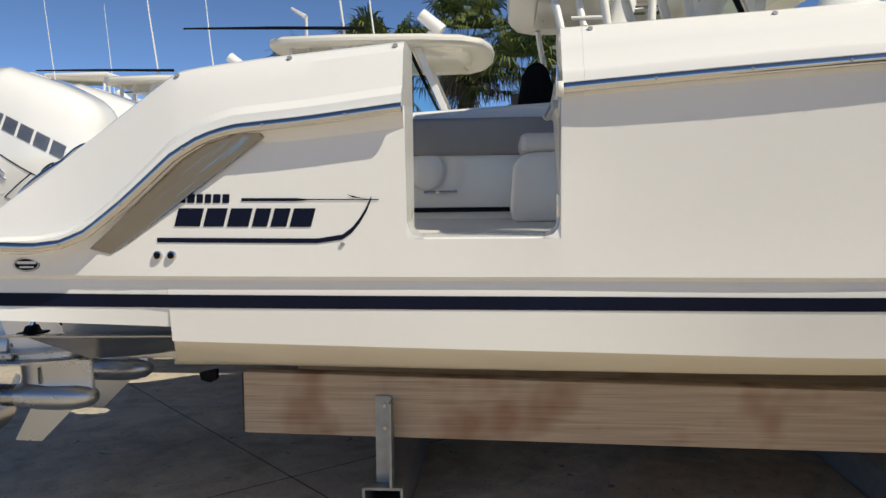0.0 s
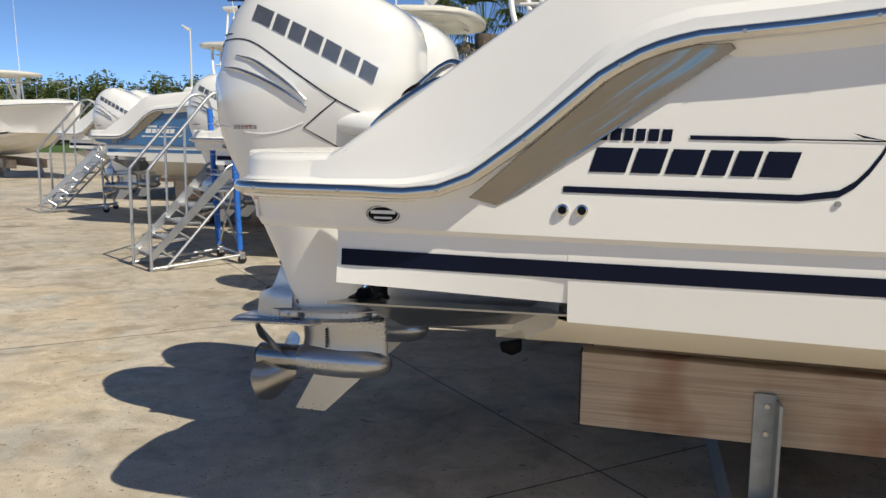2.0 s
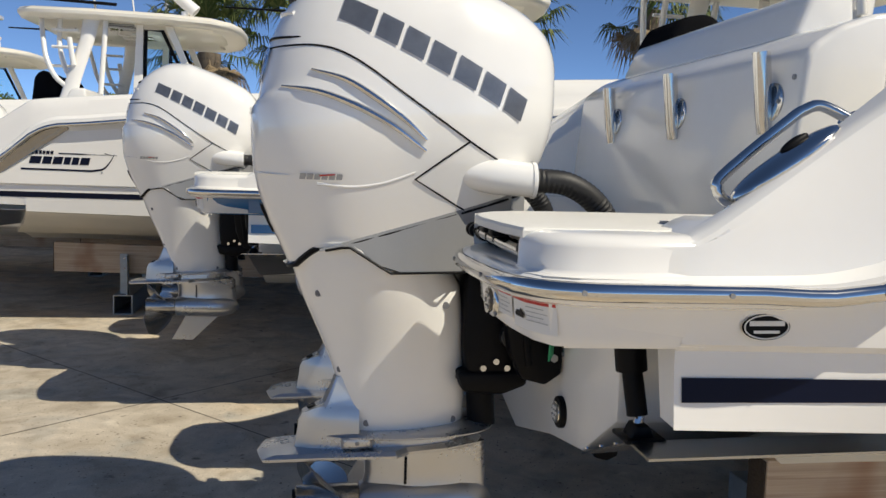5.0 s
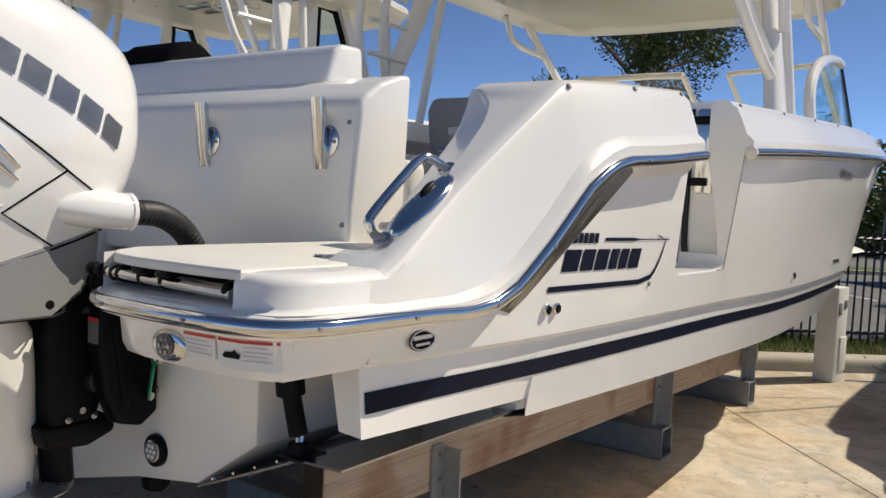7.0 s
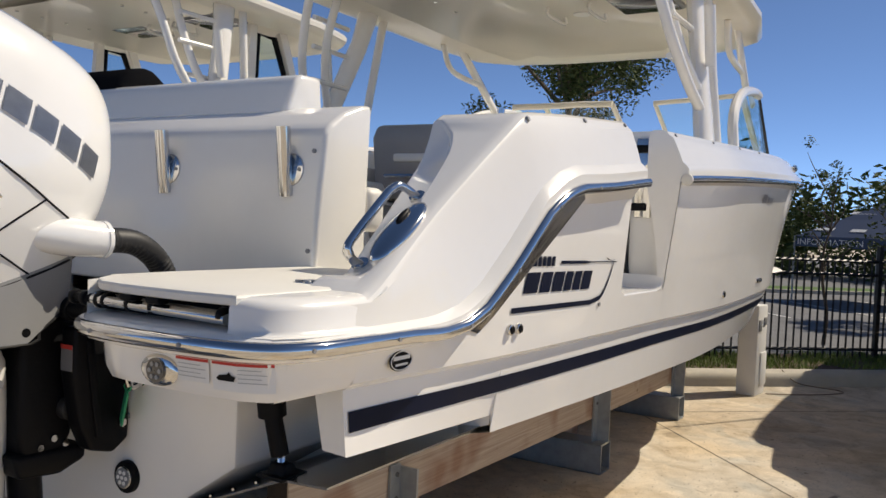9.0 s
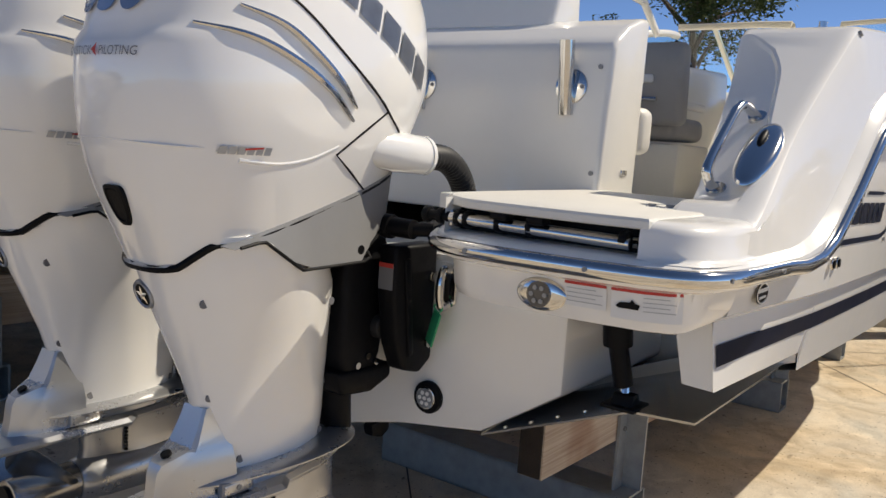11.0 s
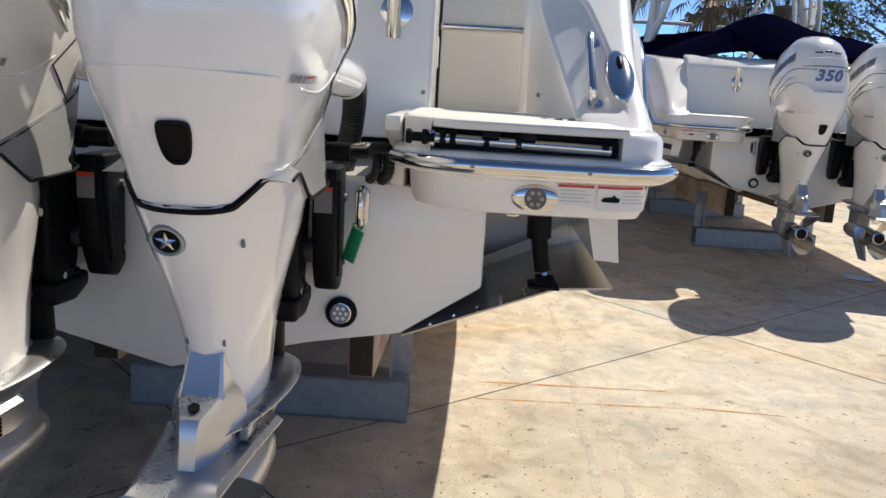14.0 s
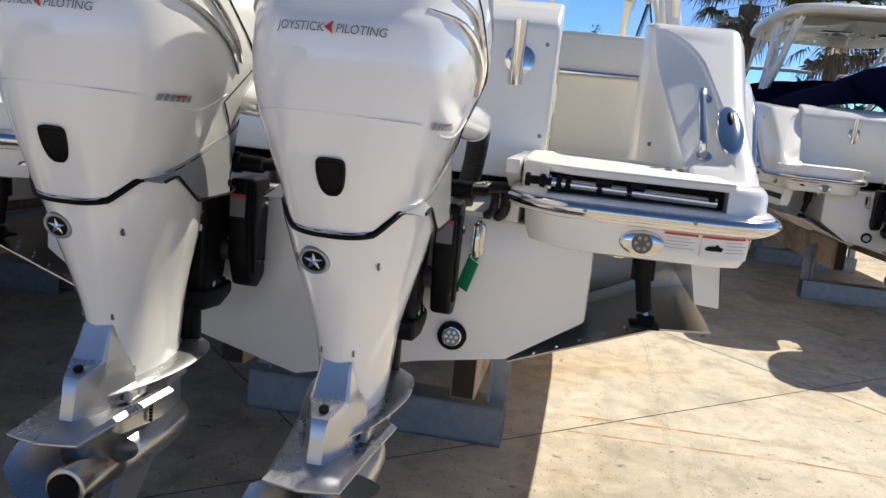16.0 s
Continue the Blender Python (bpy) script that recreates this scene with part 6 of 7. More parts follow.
def flat(name, pts, mat, label, category="", kind="structure", z=0.0):
    bm = bmesh.new()
    bm.faces.new([bm.verts.new((p[0], p[1], z if len(p) < 3 else p[2])) for p in pts])
    ob = part(name, bm, mat, None, smooth=False)
    return tagged(ob, label, category or name.replace("_", " "), kind=kind)


ground = flat("ground", [(-400, -400), (400, -400), (400, 400), (-400, 400)], CONCRETE, "worn light concrete boat yard with stains", "ground")


def strip(name, a, c, w, mat, label, category, z):
    a, c = Vector((*a, 0)), Vector((*c, 0))
    n = (c - a).normalized().cross(Vector((0, 0, 1))) * w / 2
    k = max(2, int((c - a).length / 0.12)) if w > 0.009 else 2
    bm = bmesh.new()
    rows = []
    for i in range(k + 1):
        q = a.lerp(c, i / k)
        wob = 0.6 + 0.8 * noise.noise(q * 3.1 + Vector((w * 50, 0, 0))) ** 2 * 2 if k > 2 else 1
        rows.append((bm.verts.new((q + n * wob + Vector((0, 0, z)))), bm.verts.new((q - n * wob + Vector((0, 0, z))))))
    for (p, q), (r, s) in zip(rows, rows[1:]):
        bm.faces.new((p, q, s, r))
    return tagged(part(name, bm, mat, None, smooth=False), label, category, kind="structure")


JOINT = material("joint_filler", (0.06, 0.055, 0.05), 0.95, var=0.3, scale=10)
for k in range(-8, 5):
    o = 1.15 + 3.6 * k
    q = OUT * o
    strip("ground_joint", (q + ROW * -26).xy, (q + ROW * 24).xy, 0.0085, JOINT, "dark joint between concrete slabs", "joint", 0.0012)
for k in range(-5, 6):
    o = 4.63 + 3.63 * k
    q = ROW * o
    strip("ground_joint", (q + OUT * -26).xy, (q + OUT * 6.0).xy, 0.0085, JOINT, "dark joint between concrete slabs", "joint", 0.0016)
for a, c, w in (((2.67, -1.0), (2.72, -2.04), 0.024), ((2.42, -0.99), (2.48, -2.10), 0.032), ((2.50, -2.1), (2.47, -2.6), 0.014)):
    strip("ground_rust", a, c, w, RUST, "orange rust streak on the concrete", "stain", 0.0022)
SCUFF = material("pale_scuff", (0.66, 0.60, 0.50), 0.9, var=0.2, scale=20)
def worn_film(m, scale, lo, hi):
    """Let a stain break up, so that the slab shows through it."""
    nt = m.node_tree
    n = nt.nodes.new("ShaderNodeTexNoise")
    n.inputs["Scale"].default_value = scale
    n.inputs["Detail"].default_value = 6
    co = nt.nodes.new("ShaderNodeTexCoord")
    nt.links.new(co.outputs["Object"], n.inputs["Vector"])
    mr = nt.nodes.new("ShaderNodeMapRange")
    mr.inputs[1].default_value, mr.inputs[2].default_value = 0.40, 0.66
    mr.inputs[3].default_value, mr.inputs[4].default_value = lo, hi
    nt.links.new(n.outputs["Fac"], mr.inputs[0])
    nt.links.new(mr.outputs[0], nt.nodes["Principled BSDF"].inputs["Alpha"])


worn_film(SCUFF, 9, 0.0, 0.7)
worn_film(RUST, 5, 0.15, 0.85)
for marks, w in (([(4.55, -1.55), (3.71, -1.54), (2.91, -1.53), (2.16, -1.51), (1.77, -1.51), (1.36, -1.48)], 0.055), ([(2.47, -1.66), (2.13, -1.64), (1.72, -1.63), (1.46, -1.62)], 0.04), ([(4.08, -1.68), (3.67, -1.75), (3.61, -1.8)], 0.055), ([(2.37, -1.86), (2.08, -1.89)], 0.04)):
    for a, c in zip(marks, marks[1:]):
        strip("ground_scuff", a, c, w, SCUFF, "pale drip mark on the concrete", "stain", 0.0026)
arc = [KERB_AT + OUT * (-2.6 - 1.5 * math.cos(t)) + ROW * (0.2 + 1.5 * math.sin(t)) for t in [0.2 + 0.13 * i for i in range(17)]]
for a, c in zip(arc, arc[1:]):
    strip("ground_scuff", a.xy, c.xy, 0.02, SCUFF, "pale tyre scuff on the concrete", "stain", 0.003)
drain = thing("drain_cover", "round drain cover set in the concrete", "drain cover", (6.26, -4.69, 0.0))
part("cover_plate", disc((0, 0, 0.003), (0, 0, 1), 0.14, 0.006, 28), GALV, drain)
part("cover_rim", tube([(0.15 * math.cos(a), 0.15 * math.sin(a), 0.003) for a in [2 * math.pi * i / 28 for i in range(29)]], 0.008, 6), STEEL, drain)

# kerb, verge and car park beyond the bows
A, C = KERB_AT - ROW * 30, KERB_AT + ROW * 40
rows = []
for p in (A, C):
    rows.append([p + OUT * d + Vector((0, 0, z)) for d, z in ((0, -0.05), (0.01, 0.10), (0.035, 0.135), (0.07, 0.148), (0.30, 0.148), (0.32, -0.05))])
tagged(part("kerb", loft(rows, closed=False), KERB, None), "rounded concrete kerb", "kerb", kind="structure")
flat("verge", [(*(A + OUT * 0.29).xy, 0.138), (*(C + OUT * 0.29).xy, 0.138), (*(C + OUT * 2.0).xy, 0.06), (*(A + OUT * 2.0).xy, 0.06)], MULCH, "bare soil under the verge grass", "verge")
flat("parking", [(*(A + OUT * 1.98).xy, 0.02), (*(C + OUT * 1.98).xy, 0.02), (*(C + OUT * 60).xy, 0.02), (*(A + OUT * 60).xy, 0.02)], ASPHALT, "asphalt car park", "car park")
bm = bmesh.new()
rg = random.Random(4)
verts, faces = [], []
for i in range(26000):
    u, v = rg.uniform(-9, 9), rg.uniform(0.33, 1.95)
    if noise.noise(Vector((u * 1.3, v * 2.0, 0))) < -0.32:
        continue
    q = KERB_AT + ROW * u + OUT * v + Vector((0, 0, 0.138 - 0.04 * (v - 0.3)))
    a = rg.uniform(0, 6.28)
    h, w = rg.uniform(0.03, 0.085), 0.006
    dx, dy = math.cos(a) * w, math.sin(a) * w
    lean = Vector((rg.uniform(-0.03, 0.03), rg.uniform(-0.03, 0.03), h))
    n = len(verts)
    verts += [q + Vector((dx, dy, 0)), q - Vector((dx, dy, 0)), q + lean]
    faces.append((n, n + 1, n + 2))
me = bpy.data.meshes.new("grass")
me.from_pydata([tuple(v) for v in verts], [], faces)
me.materials.append(leaf_material("grass_blades", (0.10, 0.18, 0.03), (0.22, 0.30, 0.07)))
tagged(new("grass", me), "mown green grass along the fence", "grass", kind="stuff")
for i in range(9):
    q = KERB_AT + OUT * (7.0) + ROW * (-8 + 2.6 * i)
    strip("parking_line", q.xy, (q + OUT * 4.6).xy, 0.10, LABELW, "white parking line", "parking line", 0.026)
flat("island", [(*(KERB_AT + OUT * 14 - ROW * 30).xy, 0.10), (*(KERB_AT + OUT * 14 + ROW * 30).xy, 0.10), (*(KERB_AT + OUT * 16 + ROW * 30).xy, 0.10), (*(KERB_AT + OUT * 16 - ROW * 30).xy, 0.10)], GRASS, "grass island in the car park", "verge")
rows = [[p + OUT * d + Vector((0, 0, z)) for d, z in ((13.85, 0.0), (13.87, 0.13), (14.05, 0.13))] for p in (KERB_AT - ROW * 30, KERB_AT + ROW * 30)]
tagged(part("kerb", loft(rows, closed=False), KERB, None), "concrete kerb of the car park island", "kerb", kind="structure")


# ---- fence ----
fence = thing("metal_fence", "black painted steel picket fence", "fence", kind="")
F0 = KERB_AT + OUT * 1.42
ang = math.degrees(math.atan2(ROW.y, ROW.x))
picket = None
def upright(name, u, w, h):
    bm = box(-w / 2, w / 2, -w / 2, w / 2, 0, h, 0.002 if w > 0.03 else 0.0)
    ob = part(name, bm, FENCE, fence, smooth=False)
    return ob
pk = upright("picket", 0, 0.018, 1.42)
ps = upright("post", 0, 0.06, 1.56)
first = True
for i in range(-60, 150):
    u = i * 0.112
    src = ps if i % 22 == 0 else pk
    q = F0 + ROW * u
    ob = src if (src in (pk, ps) and not src.get("used")) else src.copy()
    if ob is not src:
        scene.collection.objects.link(ob)
    src["used"] = 1
    ob.matrix_local = pose(q.x, q.y, 0.05, 0, 0, ang)
for z in (0.22, 1.22, 1.40):
    a, c = F0 + ROW * -7, F0 + ROW * 17
    part("rail", tube([(*a.xy, z), (*c.xy, z)], 0.02, 4), FENCE, fence)
for o in fence.children:
    if "used" in o:
        del o["used"]

# ---- boats, stands and motors ----
PLACES = [(0, 0, 0), (5.47, -4.09, -0.03), (-1.05, 3.38, 0.03), (-3.91, 6.45, 0.06), (-7.3, 9.2, 0.05), (-11.2, 13.4, 0.05)]
main = boat_model("white motor boat with open side door on stands", PLACES[0], GEL, NAVY, "boats in the yard", "", True, 2, GREENTAG)
n1 = boat_model("white motor boat under a navy mooring cover", PLACES[1], GEL, NAVY, "boats in the yard", "cover", False, 2)
b2 = boat_model("blue hulled motor boat on timber stands", PLACES[2], BLUE, BLUE, "boats in the yard", "", False, 3, GREENTAG)
b3 = boat_model("white motor boat with three side drains", PLACES[3], GEL, NAVY, "boats in the yard", "", False, 3)
b4 = boat_model("blue hulled motor boat farther down the row", PLACES[4], BLUE, BLUE, "boats in the yard", "", False, 3)
hardtop(main)
windshield(main, True)
hardtop(n1, 3.0, 1.0, 0.74)
windshield(n1)
b6 = boat_model("white motor boat at the far end of the row", PLACES[5], GEL, NAVY, "boats in the yard", "", False, 2)
for b in (b2, b3, b4, b6):
    hardtop(b, 3.8, 0.78, 1.0, b in (b3, b4))
    pilothouse(b)
main_fitout(main)
mooring_cover(n1)
for b in (b2, b3, b4):
    helm_seat(b, 4.1, -0.4, True)
    helm_seat(b, 4.1, 0.5, True)
    part("console", prism([(4.55, 1.385), (4.5, 2.05), (4.75, 2.28), (5.6, 2.32), (5.7, 1.385)], "y", -1.05, 1.05, 0.05, 3), GEL, b, angle=45)
n2 = boat_model("white motor boat facing the other row", (0, 0, 0), GEL, NAVY, "boats in the yard", "", False, 2)
n2.matrix_world = pose(17.9, -16.3, 0.05, 0, 0, 125)
hardtop(n2, 3.8, 0.78, 0.9)
windshield(n2)
b5 = boat_model("white motor boat in the far row", (0, 0, 0), GEL, NAVY, "boats in the yard", "", False, 2)
b5.matrix_world = pose(-23.8, 21.3, 0.05, 0, 0, -20)
hardtop(b5, 3.8, 0.78, 0.9)
tower = part("tower_top", box(4.2, 5.6, -0.8, 0.8, 4.02, 4.10, 0.03), GEL, b6, "upper station roof")
for tx in (4.3, 5.5):
    for ty in (-0.7, 0.7):
        part("tower_leg", tube([(tx, ty * 1.2, 3.3), (tx, ty, 4.05)], 0.025, 8), GEL, tower)
tk = part("cabin_trunk", loft([[(x, -w, 2.25), (x, -w * 0.92, 2.25 + h * 0.75), (x, -w * 0.7, 2.25 + h), (x, w * 0.7, 2.25 + h), (x, w * 0.92, 2.25 + h * 0.75), (x, w, 2.25)] for x, w, h in ((9.1, 0.25, 0.12), (8.7, 0.5, 0.28), (8.0, 0.78, 0.42), (7.2, 0.98, 0.50), (6.0, 1.12, 0.55))]), GEL, n2, "white cabin trunk", angle=40)
for sgn in (1, -1):
    part("portlight", disc((7.4, sgn * 0.925, 2.50), (0.15, sgn, 0.2), 0.10, 0.02, 24, bevel=0.004), LENSDARK, tk, "dark round portlight")
gl = part("cabin_screen", loft([[(6.5, -0.95, 2.76), (6.75, -0.4, 2.78), (6.75, 0.4, 2.78), (6.5, 0.95, 2.76)], [(5.5, -0.85, 3.35), (5.7, -0.35, 3.38), (5.7, 0.35, 3.38), (5.5, 0.85, 3.35)]], closed=False), GLASS, n2, "teal tinted windshield")
gl.visible_shadow = False
for b in (n2, b5):
    for sgn in (1, -1):
        part("bow_rail", tube([(6.8, sgn * 1.25, 2.75), (7.8, sgn * 1.02, 2.82), (8.8, sgn * 0.68, 2.88), (9.6, sgn * 0.15, 2.9)], 0.014, 8), CHROME, b, "stainless bow rail")
        for bx, by in ((6.8, 1.25), (7.8, 1.02), (8.8, 0.68), (9.6, 0.15)):
            part("rail_post", tube([(bx, sgn * by, 2.3), (bx, sgn * by, 2.75 + 0.05 * (bx - 6.8))], 0.012, 8), CHROME, b)
stand = boat_stand((0, 0, 0))
copy_thing(stand, pose(17.9, -16.3, 0, 0, 0, 125))
copy_thing(stand, pose(-23.8, 21.3, 0, 0, 0, -20))
for p in PLACES[1:]:
    copy_thing(stand, pose(p[0], p[1], 0))
motor = outboard("white outboard motor with chrome fins on the transom", "outboard motors")
motor.matrix_world = pose(0, -0.33, 0)
for i, (ox, oy, oz) in enumerate(PLACES[:5]):
    for y in ((0.33,) if i == 0 else (-0.33, 0.33)):
        copy_thing(motor, pose(ox, oy + y, oz))

st1 = rolling_stairs((0, 0, 0), 0, True)
st1.matrix_world = pose(-3.76, 4.47, 0, 0, 0, 50.6) @ Matrix.Diagonal((1.04, 1.06, 1.06, 1.0))
st2 = rolling_stairs((0, 0, 0), 0, False)
st2.matrix_world = pose(-9.22, 9.74, 0, 0, 0, 22) @ Matrix.Diagonal((1.13, 1.22, 1.12, 1.0))


# ---- pedestal, lamp posts, tent ----
pd = thing("power_pedestal", "white box pedestal with a power cord", "pedestal", (8.36, -0.93, 0), ang + 40)
part("box_body", box(-0.15, 0.15, -0.10, 0.10, 0, 0.95, 0.012), WHITEPAINT, pd)
part("cover_plate", box(-0.04, 0.14, -0.115, -0.10, 0.10, 0.45, 0.006), WHITEPAINT, pd)
part("outlet", box(-0.13, -0.05, -0.112, -0.10, 0.68, 0.80, 0.004), GREYCOWL, pd)
part("outlet", box(0.03, 0.10, -0.112, -0.10, 0.74, 0.82, 0.004), GREYCOWL, pd)
q = Vector((8.36, -1.05, 0))
tagged(part("extension_lead", tube(smooth_line([(*(q + ROW * 0.05).xy, 0.012), (*(q + ROW * 0.5 - OUT * 0.05).xy, 0.012), (*(q + ROW * 0.95 + OUT * 0.02).xy, 0.012), (*(q + ROW * 1.05 + OUT * 0.18).xy, 0.012), (*(q + ROW * 0.7 + OUT * 0.38).xy, 0.05), (*(q + ROW * 0.6 + OUT * 0.55).xy, 0.165)], 8), 0.006, 8), material("brown_cable", (0.16, 0.11, 0.07), 0.6), None), "brown power cord lying on the concrete", "cord")


def lamp_post(x, y, h):
    lp = thing("street_lamp", "white pole lamp above the yard", "street lamp", (x, y, 0), group="yard lamps")
    part("pole", tube([(0, 0, 0), (0, 0, h)], [0.09, 0.06], 12), WHITEPAINT, lp)
    part("lamp_head", prism([(-0.05, h - 0.1), (-0.55, h + 0.28), (-0.52, h + 0.36), (0.05, h + 0.06)], "y", -0.14, 0.14, 0.02), WHITEPAINT, lp)


for x, y, h in ((-4.5, 26, 8.0), (-17, 36, 7.0), (-27, 46, 8.0)):
    lamp_post(x, y, h)

TENTBLUE = material("dark_tent_fabric", (0.05, 0.07, 0.125), 0.5, var=0.1)
TENTWHITE = material("white_tent_fabric", (0.78, 0.78, 0.78), 0.7, var=0.04)
def tent(at, rz, w, name_label, word):
    """Square canopy: three dark panels, one white, with lettering on one valance."""
    t = thing("canopy_tent", name_label, "tent", at, rz, group="tents")
    for i in range(4):
        m = TENTWHITE if i == 0 else TENTBLUE
        a, c = [(-w, -w), (w, -w), (w, w), (-w, w)][i], [(w, -w), (w, w), (-w, w), (-w, -w)][i]
        part("roof_panel", loft([[(a[0], a[1], 1.75), (c[0], c[1], 1.75)], [(0.5 * a[0], 0.5 * a[1], 2.22), (0.5 * c[0], 0.5 * c[1], 2.22)], [(0, 0, 2.75), (0, 0, 2.7501)]], closed=False), m, t, "white sloping roof panel" if i == 0 else "", smooth=False)
        part("valance", loft([[(a[0], a[1], 1.75), (c[0], c[1], 1.75)], [(a[0], a[1], 1.48), (c[0], c[1], 1.48)]], closed=False), m, t, smooth=False)
        part("leg", tube([(a[0], a[1], 0), (a[0], a[1], 1.75)], 0.025, 8), GALV, t)
    vs, fs = text_mesh(word, 0.22)
    wd = max(v.x for v in vs)
    part("lettering", mapped(vs, fs, lambda u, v: (-w - 0.012, w * 0.94 - u * (1.35 * w / wd), 1.53 + v)), LABELW, t)
    for y0, ln, up in ((0.75, 0.62, 0.16), (0.0, 0.45, 0.14), (0.45, 0.8, 0.62)):
        part("printed_bar", mapped(*block_word([ln], 0.07, 0, 0), lambda u, v: (-w + 0.5 * w * (up + v) / 0.47 - 0.012, y0 * w - u, 1.75 + up + v + 0.012)), LABELW, t)
tent((23.4, -1.5, 0), -37, 1.55, "dark blue and white canopy tent with lettering", "INFORMATION")


# ---- trees ----
def leaf_cloud(centers, count, size, seed, flatness=0.8):
    """Many small leaf blades scattered in clumps."""
    r = random.Random(seed)
    verts, faces = [], []
    for _ in range(count):
        c, rad = r.choice(centers)
        d = Vector((r.gauss(0, 1), r.gauss(0, 1), r.gauss(0, flatness)))
        d = d.normalized() * rad * r.random() ** 0.45
        q = Vector(c) + d
        a = Vector((r.gauss(0, 1), r.gauss(0, 1), r.gauss(0, 0.6))).normalized()
        b_ = a.cross(Vector((r.gauss(0, 1), r.gauss(0, 1), r.gauss(0, 1)))).normalized()
        l, w = size * r.uniform(0.6, 1.4), size * r.uniform(0.25, 0.5)
        n = len(verts)
        verts += [q - a * l * 0.5, q + b_ * w * 0.5, q + a * l * 0.5, q - b_ * w * 0.5]
        faces.append((n, n + 1, n + 2, n + 3))
    me = bpy.data.meshes.new("leaves")
    me.from_pydata([tuple(v) for v in verts], [], faces)
    return me


def broad_tree(at, h, spread, seed, leaves, size, label, trunk=0.14, low=0.35):
    r = random.Random(seed)
    t = thing("tree", label, "tree", at, group="yard trees")
    pts = [(0, 0, 0)]
    for i in range(1, 6):
        pts.append((pts[-1][0] + r.uniform(-0.1, 0.1), pts[-1][1] + r.uniform(-0.1, 0.1), h * 0.8 * i / 5))
    part("trunk", tube(smooth_line(pts, 3), [trunk * (1 - 0.8 * i / 15) for i in range(16)], 10), BARK, t)
    clumps = []
    for i in range(16):
        z0 = h * r.uniform(low, 0.75)
        a = r.uniform(0, 6.28)
        ln = spread * r.uniform(0.45, 1.0)
        base = Vector((lerp([(p[2], p[0]) for p in pts], z0), lerp([(p[2], p[1]) for p in pts], z0), z0))
        tip = base + Vector((math.cos(a) * ln, math.sin(a) * ln, h * r.uniform(0.05, 0.28)))
        mid = base.lerp(tip, 0.5) + Vector((r.uniform(-0.2, 0.2), r.uniform(-0.2, 0.2), 0.1))
        part("limb", tube(smooth_line([base, mid, tip], 4), [trunk * 0.4 * (1 - 0.85 * k / 8) for k in range(9)], 6), BARK, t)
        for k in range(4):
            clumps.append((base.lerp(tip, r.uniform(0.45, 1.1)) + Vector((r.uniform(-0.4, 0.4), r.uniform(-0.4, 0.4), r.uniform(-0.25, 0.35))) * spread * 0.4, spread * r.uniform(0.12, 0.26)))
    me = leaf_cloud(clumps, leaves, size, seed + 1)
    me.materials.append(LEAF)
    cr = new("crown", me)
    cr.parent = t
    return t


broad_tree((15.2, 4.1, 0), 6.6, 2.6, 3, 18000, 0.11, "broad live oak with dense dark leaves", 0.16, 0.4)
broad_tree((15.0, 0.6, 0), 3.3, 1.0, 5, 1700, 0.08, "young tree with thin foliage by the fence", 0.05, 0.3)
broad_tree((13.6, -2.1, 0.1), 3.6, 0.8, 7, 1500, 0.08, "slender young tree with sparse leaves", 0.045, 0.25)
broad_tree((13.8, -2.7, 0.1), 2.8, 0.9, 8, 1700, 0.08, "slender young tree with sparse leaves", 0.045, 0.2)
broad_tree((12.6, -1.2, 0.1), 2.9, 0.6, 9, 1500, 0.07, "slender young tree with sparse leaves", 0.03, 0.3)
broad_tree((26, -14.0, 0), 6.5, 2.6, 11, 9000, 0.14, "broad tree behind the yard", 0.16, 0.25)
broad_tree((24, -10.5, 0), 5.2, 1.8, 12, 6000, 0.12, "broad tree behind the yard", 0.12, 0.25)


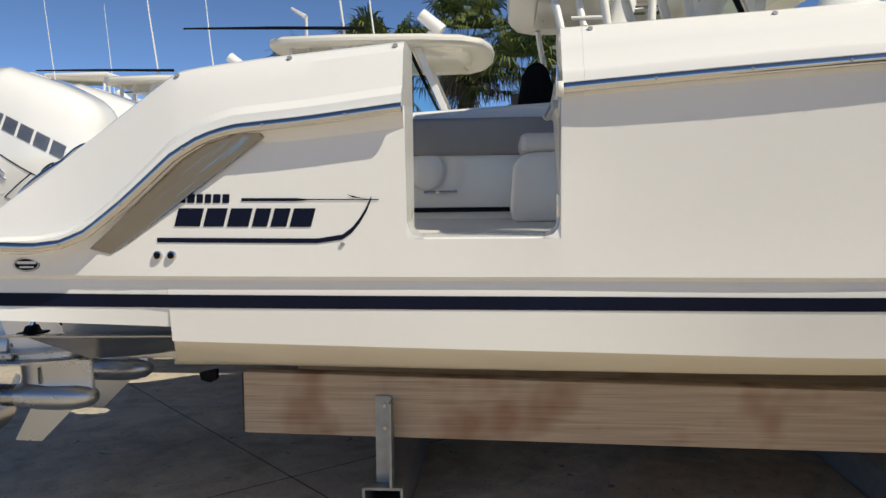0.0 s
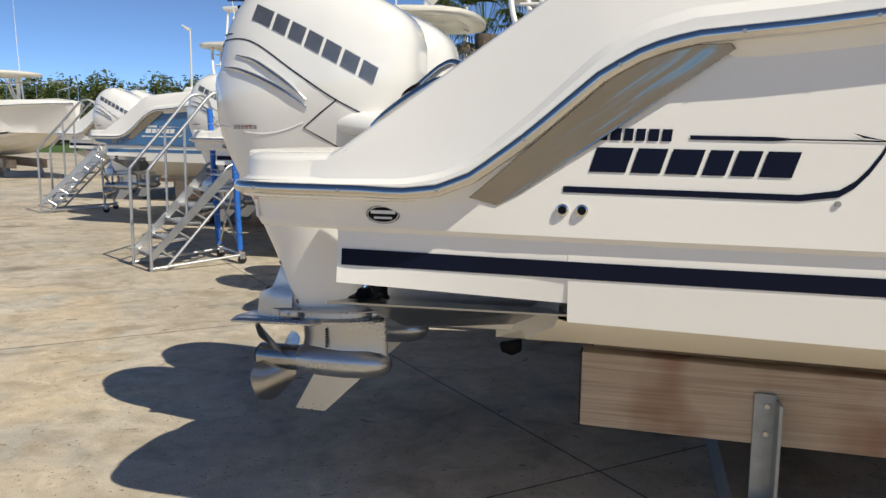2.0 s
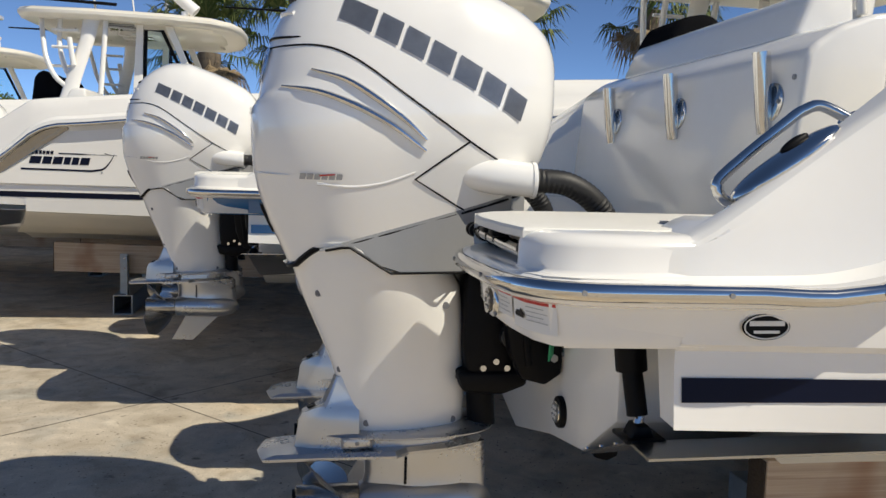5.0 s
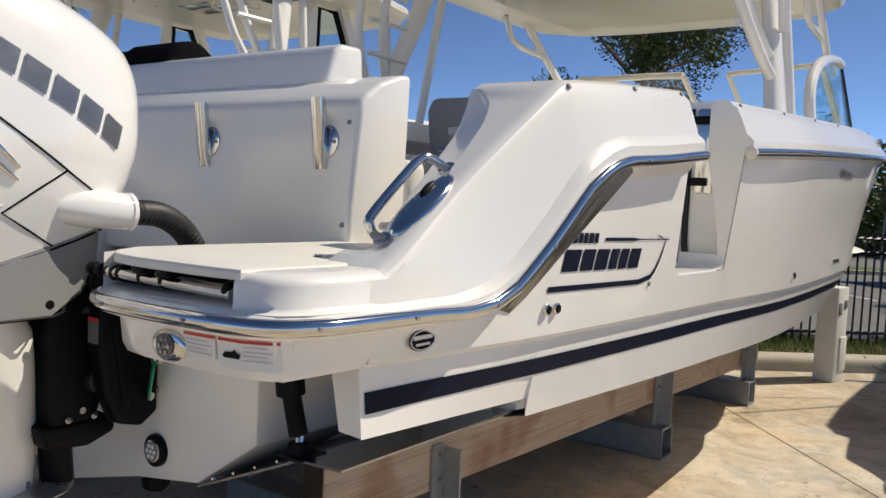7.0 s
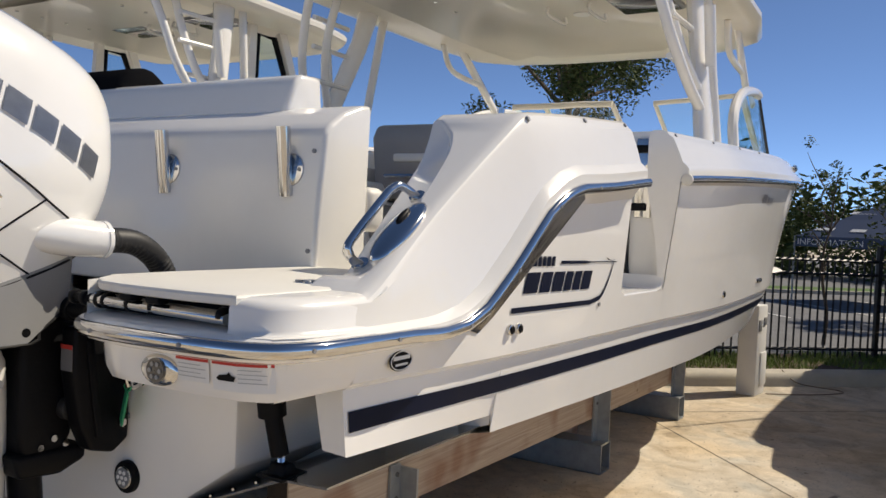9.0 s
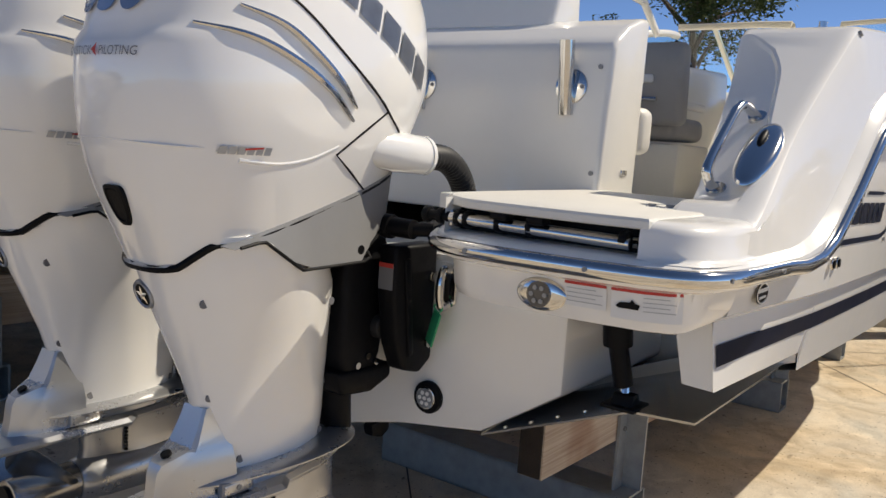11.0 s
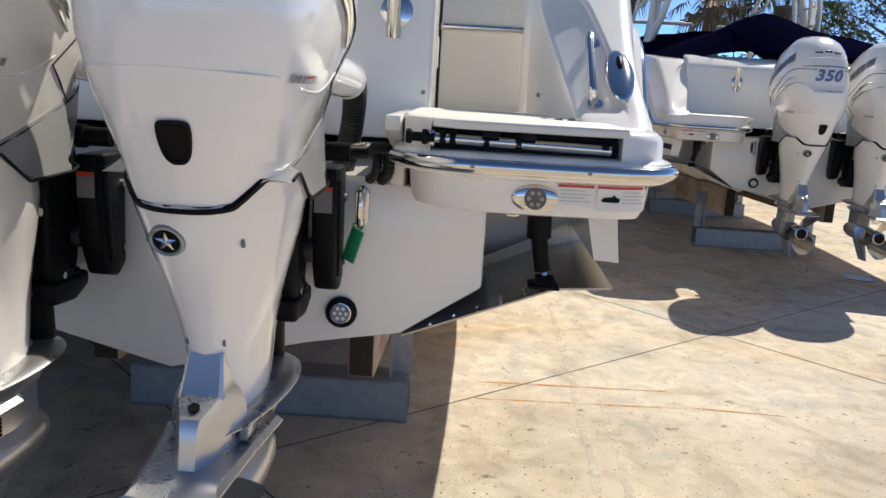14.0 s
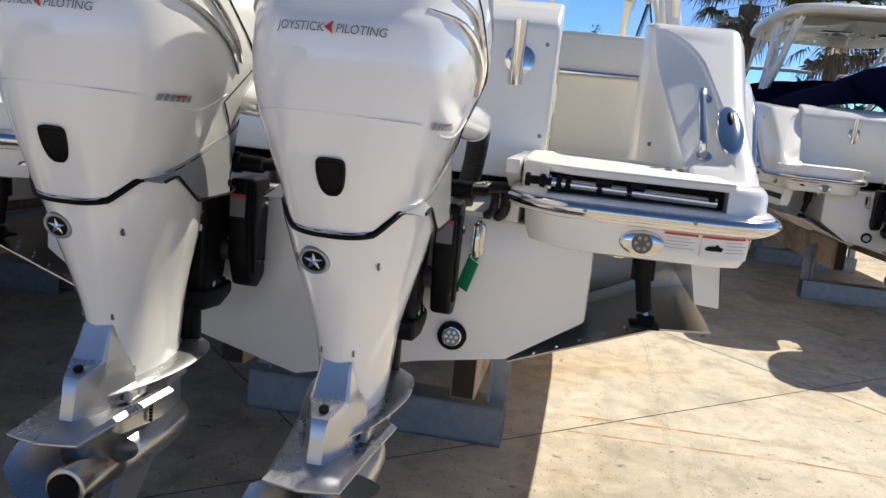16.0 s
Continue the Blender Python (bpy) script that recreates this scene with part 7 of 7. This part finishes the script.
def palm(at, h, seed, label="cabbage palm with a shaggy crown"):
    r = random.Random(seed)
    t = thing("palm_tree", label, "palm tree", at, group="palms")
    n = 26
    part("trunk", tube([(0.05 * math.sin(i * 0.3), 0, h * i / n) for i in range(n + 1)], [0.17 + 0.02 * (i % 2) + (0.09 * max(0, i - n * 0.72) / (n * 0.28)) for i in range(n + 1)], 12), PALMBARK, t)
    verts, faces, dv, df = [], [], [], []
    for k in range(58):
        dead = k >= 46
        az = r.uniform(0, 6.28)
        el = r.uniform(-0.35, 1.25) if not dead else r.uniform(-1.25, -0.6)
        ln = r.uniform(0.8, 1.25) if not dead else r.uniform(0.6, 0.95)
        d = Vector((math.cos(az) * math.cos(el), math.sin(az) * math.cos(el), math.sin(el)))
        hub = Vector((0.03, 0, h + 0.1)) + d * ln
        side = d.cross(Vector((0, 0, 1))).normalized()
        upv = side.cross(d)
        V, F = (dv, df) if dead else (verts, faces)
        # stalk
        m = len(V)
        V += [tuple(Vector((0.03, 0, h)) + side * 0.012), tuple(Vector((0.03, 0, h)) - side * 0.012), tuple(hub - side * 0.008), tuple(hub + side * 0.008)]
        F.append((m, m + 1, m + 2, m + 3))
        for b in range(20):
            f = -1.75 + 3.5 * b / 19
            bl = r.uniform(0.55, 0.85) * (1 - 0.16 * abs(f))
            w = 0.022
            dirn = (d * math.cos(f) + side * math.sin(f)).normalized()
            across = dirn.cross(upv).normalized()
            p0, p1 = hub, hub + dirn * bl * 0.55 + upv * 0.05
            p2 = hub + dirn * bl * 0.9 + Vector((0, 0, -0.10 - 0.22 * r.random()))
            m = len(V)
            V += [tuple(p0 - across * w * 0.4), tuple(p0 + across * w * 0.4), tuple(p1 + across * w), tuple(p1 - across * w), tuple(p2)]
            F += [(m, m + 1, m + 2, m + 3), (m + 3, m + 2, m + 4)]
    for nm, V, F, M, lab in (("fronds", verts, faces, PALMLEAF, "green fan fronds"), ("dry_fronds", dv, df, DEADFROND, "brown hanging fronds")):
        me = bpy.data.meshes.new(nm)
        me.from_pydata(V, [], F)
        me.materials.append(M)
        ob = new(nm, me)
        ob.parent = t
        tagged(ob, lab)
    return t


for i, (x, y, h) in enumerate(((0.0, 14, 4.0), (1.9, 14.6, 4.6), (3.1, 13.6, 3.6), (4.0, 14.2, 4.2), (7.2, 14, 5.0), (-2.2, 17, 4.0), (19, -6.4, 4.3), (19.5, -8.3, 4.0), (20.5, -4.6, 5.0))):
    palm((x, y, 0), h, 20 + i)


# ---- distant woods ----
def woods(name, a, c, h, seed, n):
    r = random.Random(seed)
    a, c = Vector(a), Vector(c)
    clumps = []
    for i in range(n):
        q = a.lerp(c, r.random()) + Vector((r.uniform(-3, 3), r.uniform(-3, 3), 0))
        hh = h * r.uniform(0.74, 1.0)
        for k in range(4):
            clumps.append((q + Vector((r.uniform(-1.2, 1.2), r.uniform(-1.2, 1.2), hh * (0.10 + 0.22 * k))), r.uniform(1.0, 2.0)))
    me = leaf_cloud(clumps, n * 620, 0.46, seed + 1)
    me.materials.append(LEAF)
    tagged(new(name, me), "far dark green woods", "woods", kind="stuff")


woods("far_woods", (-110, 62, 0), (30, 75, 0), 7.4, 31, 300)
woods("far_woods", (40, 60, 0), (48, 10, 0), 6.0, 33, 70)
woods("far_woods", (38, 8, 0), (46, -60, 0), 5.0, 35, 70)
flat("lawn", [(-130, 38), (20, 46), (20, 75), (-130, 66)], GRASS, "far lawn strip", "lawn", z=0.02)
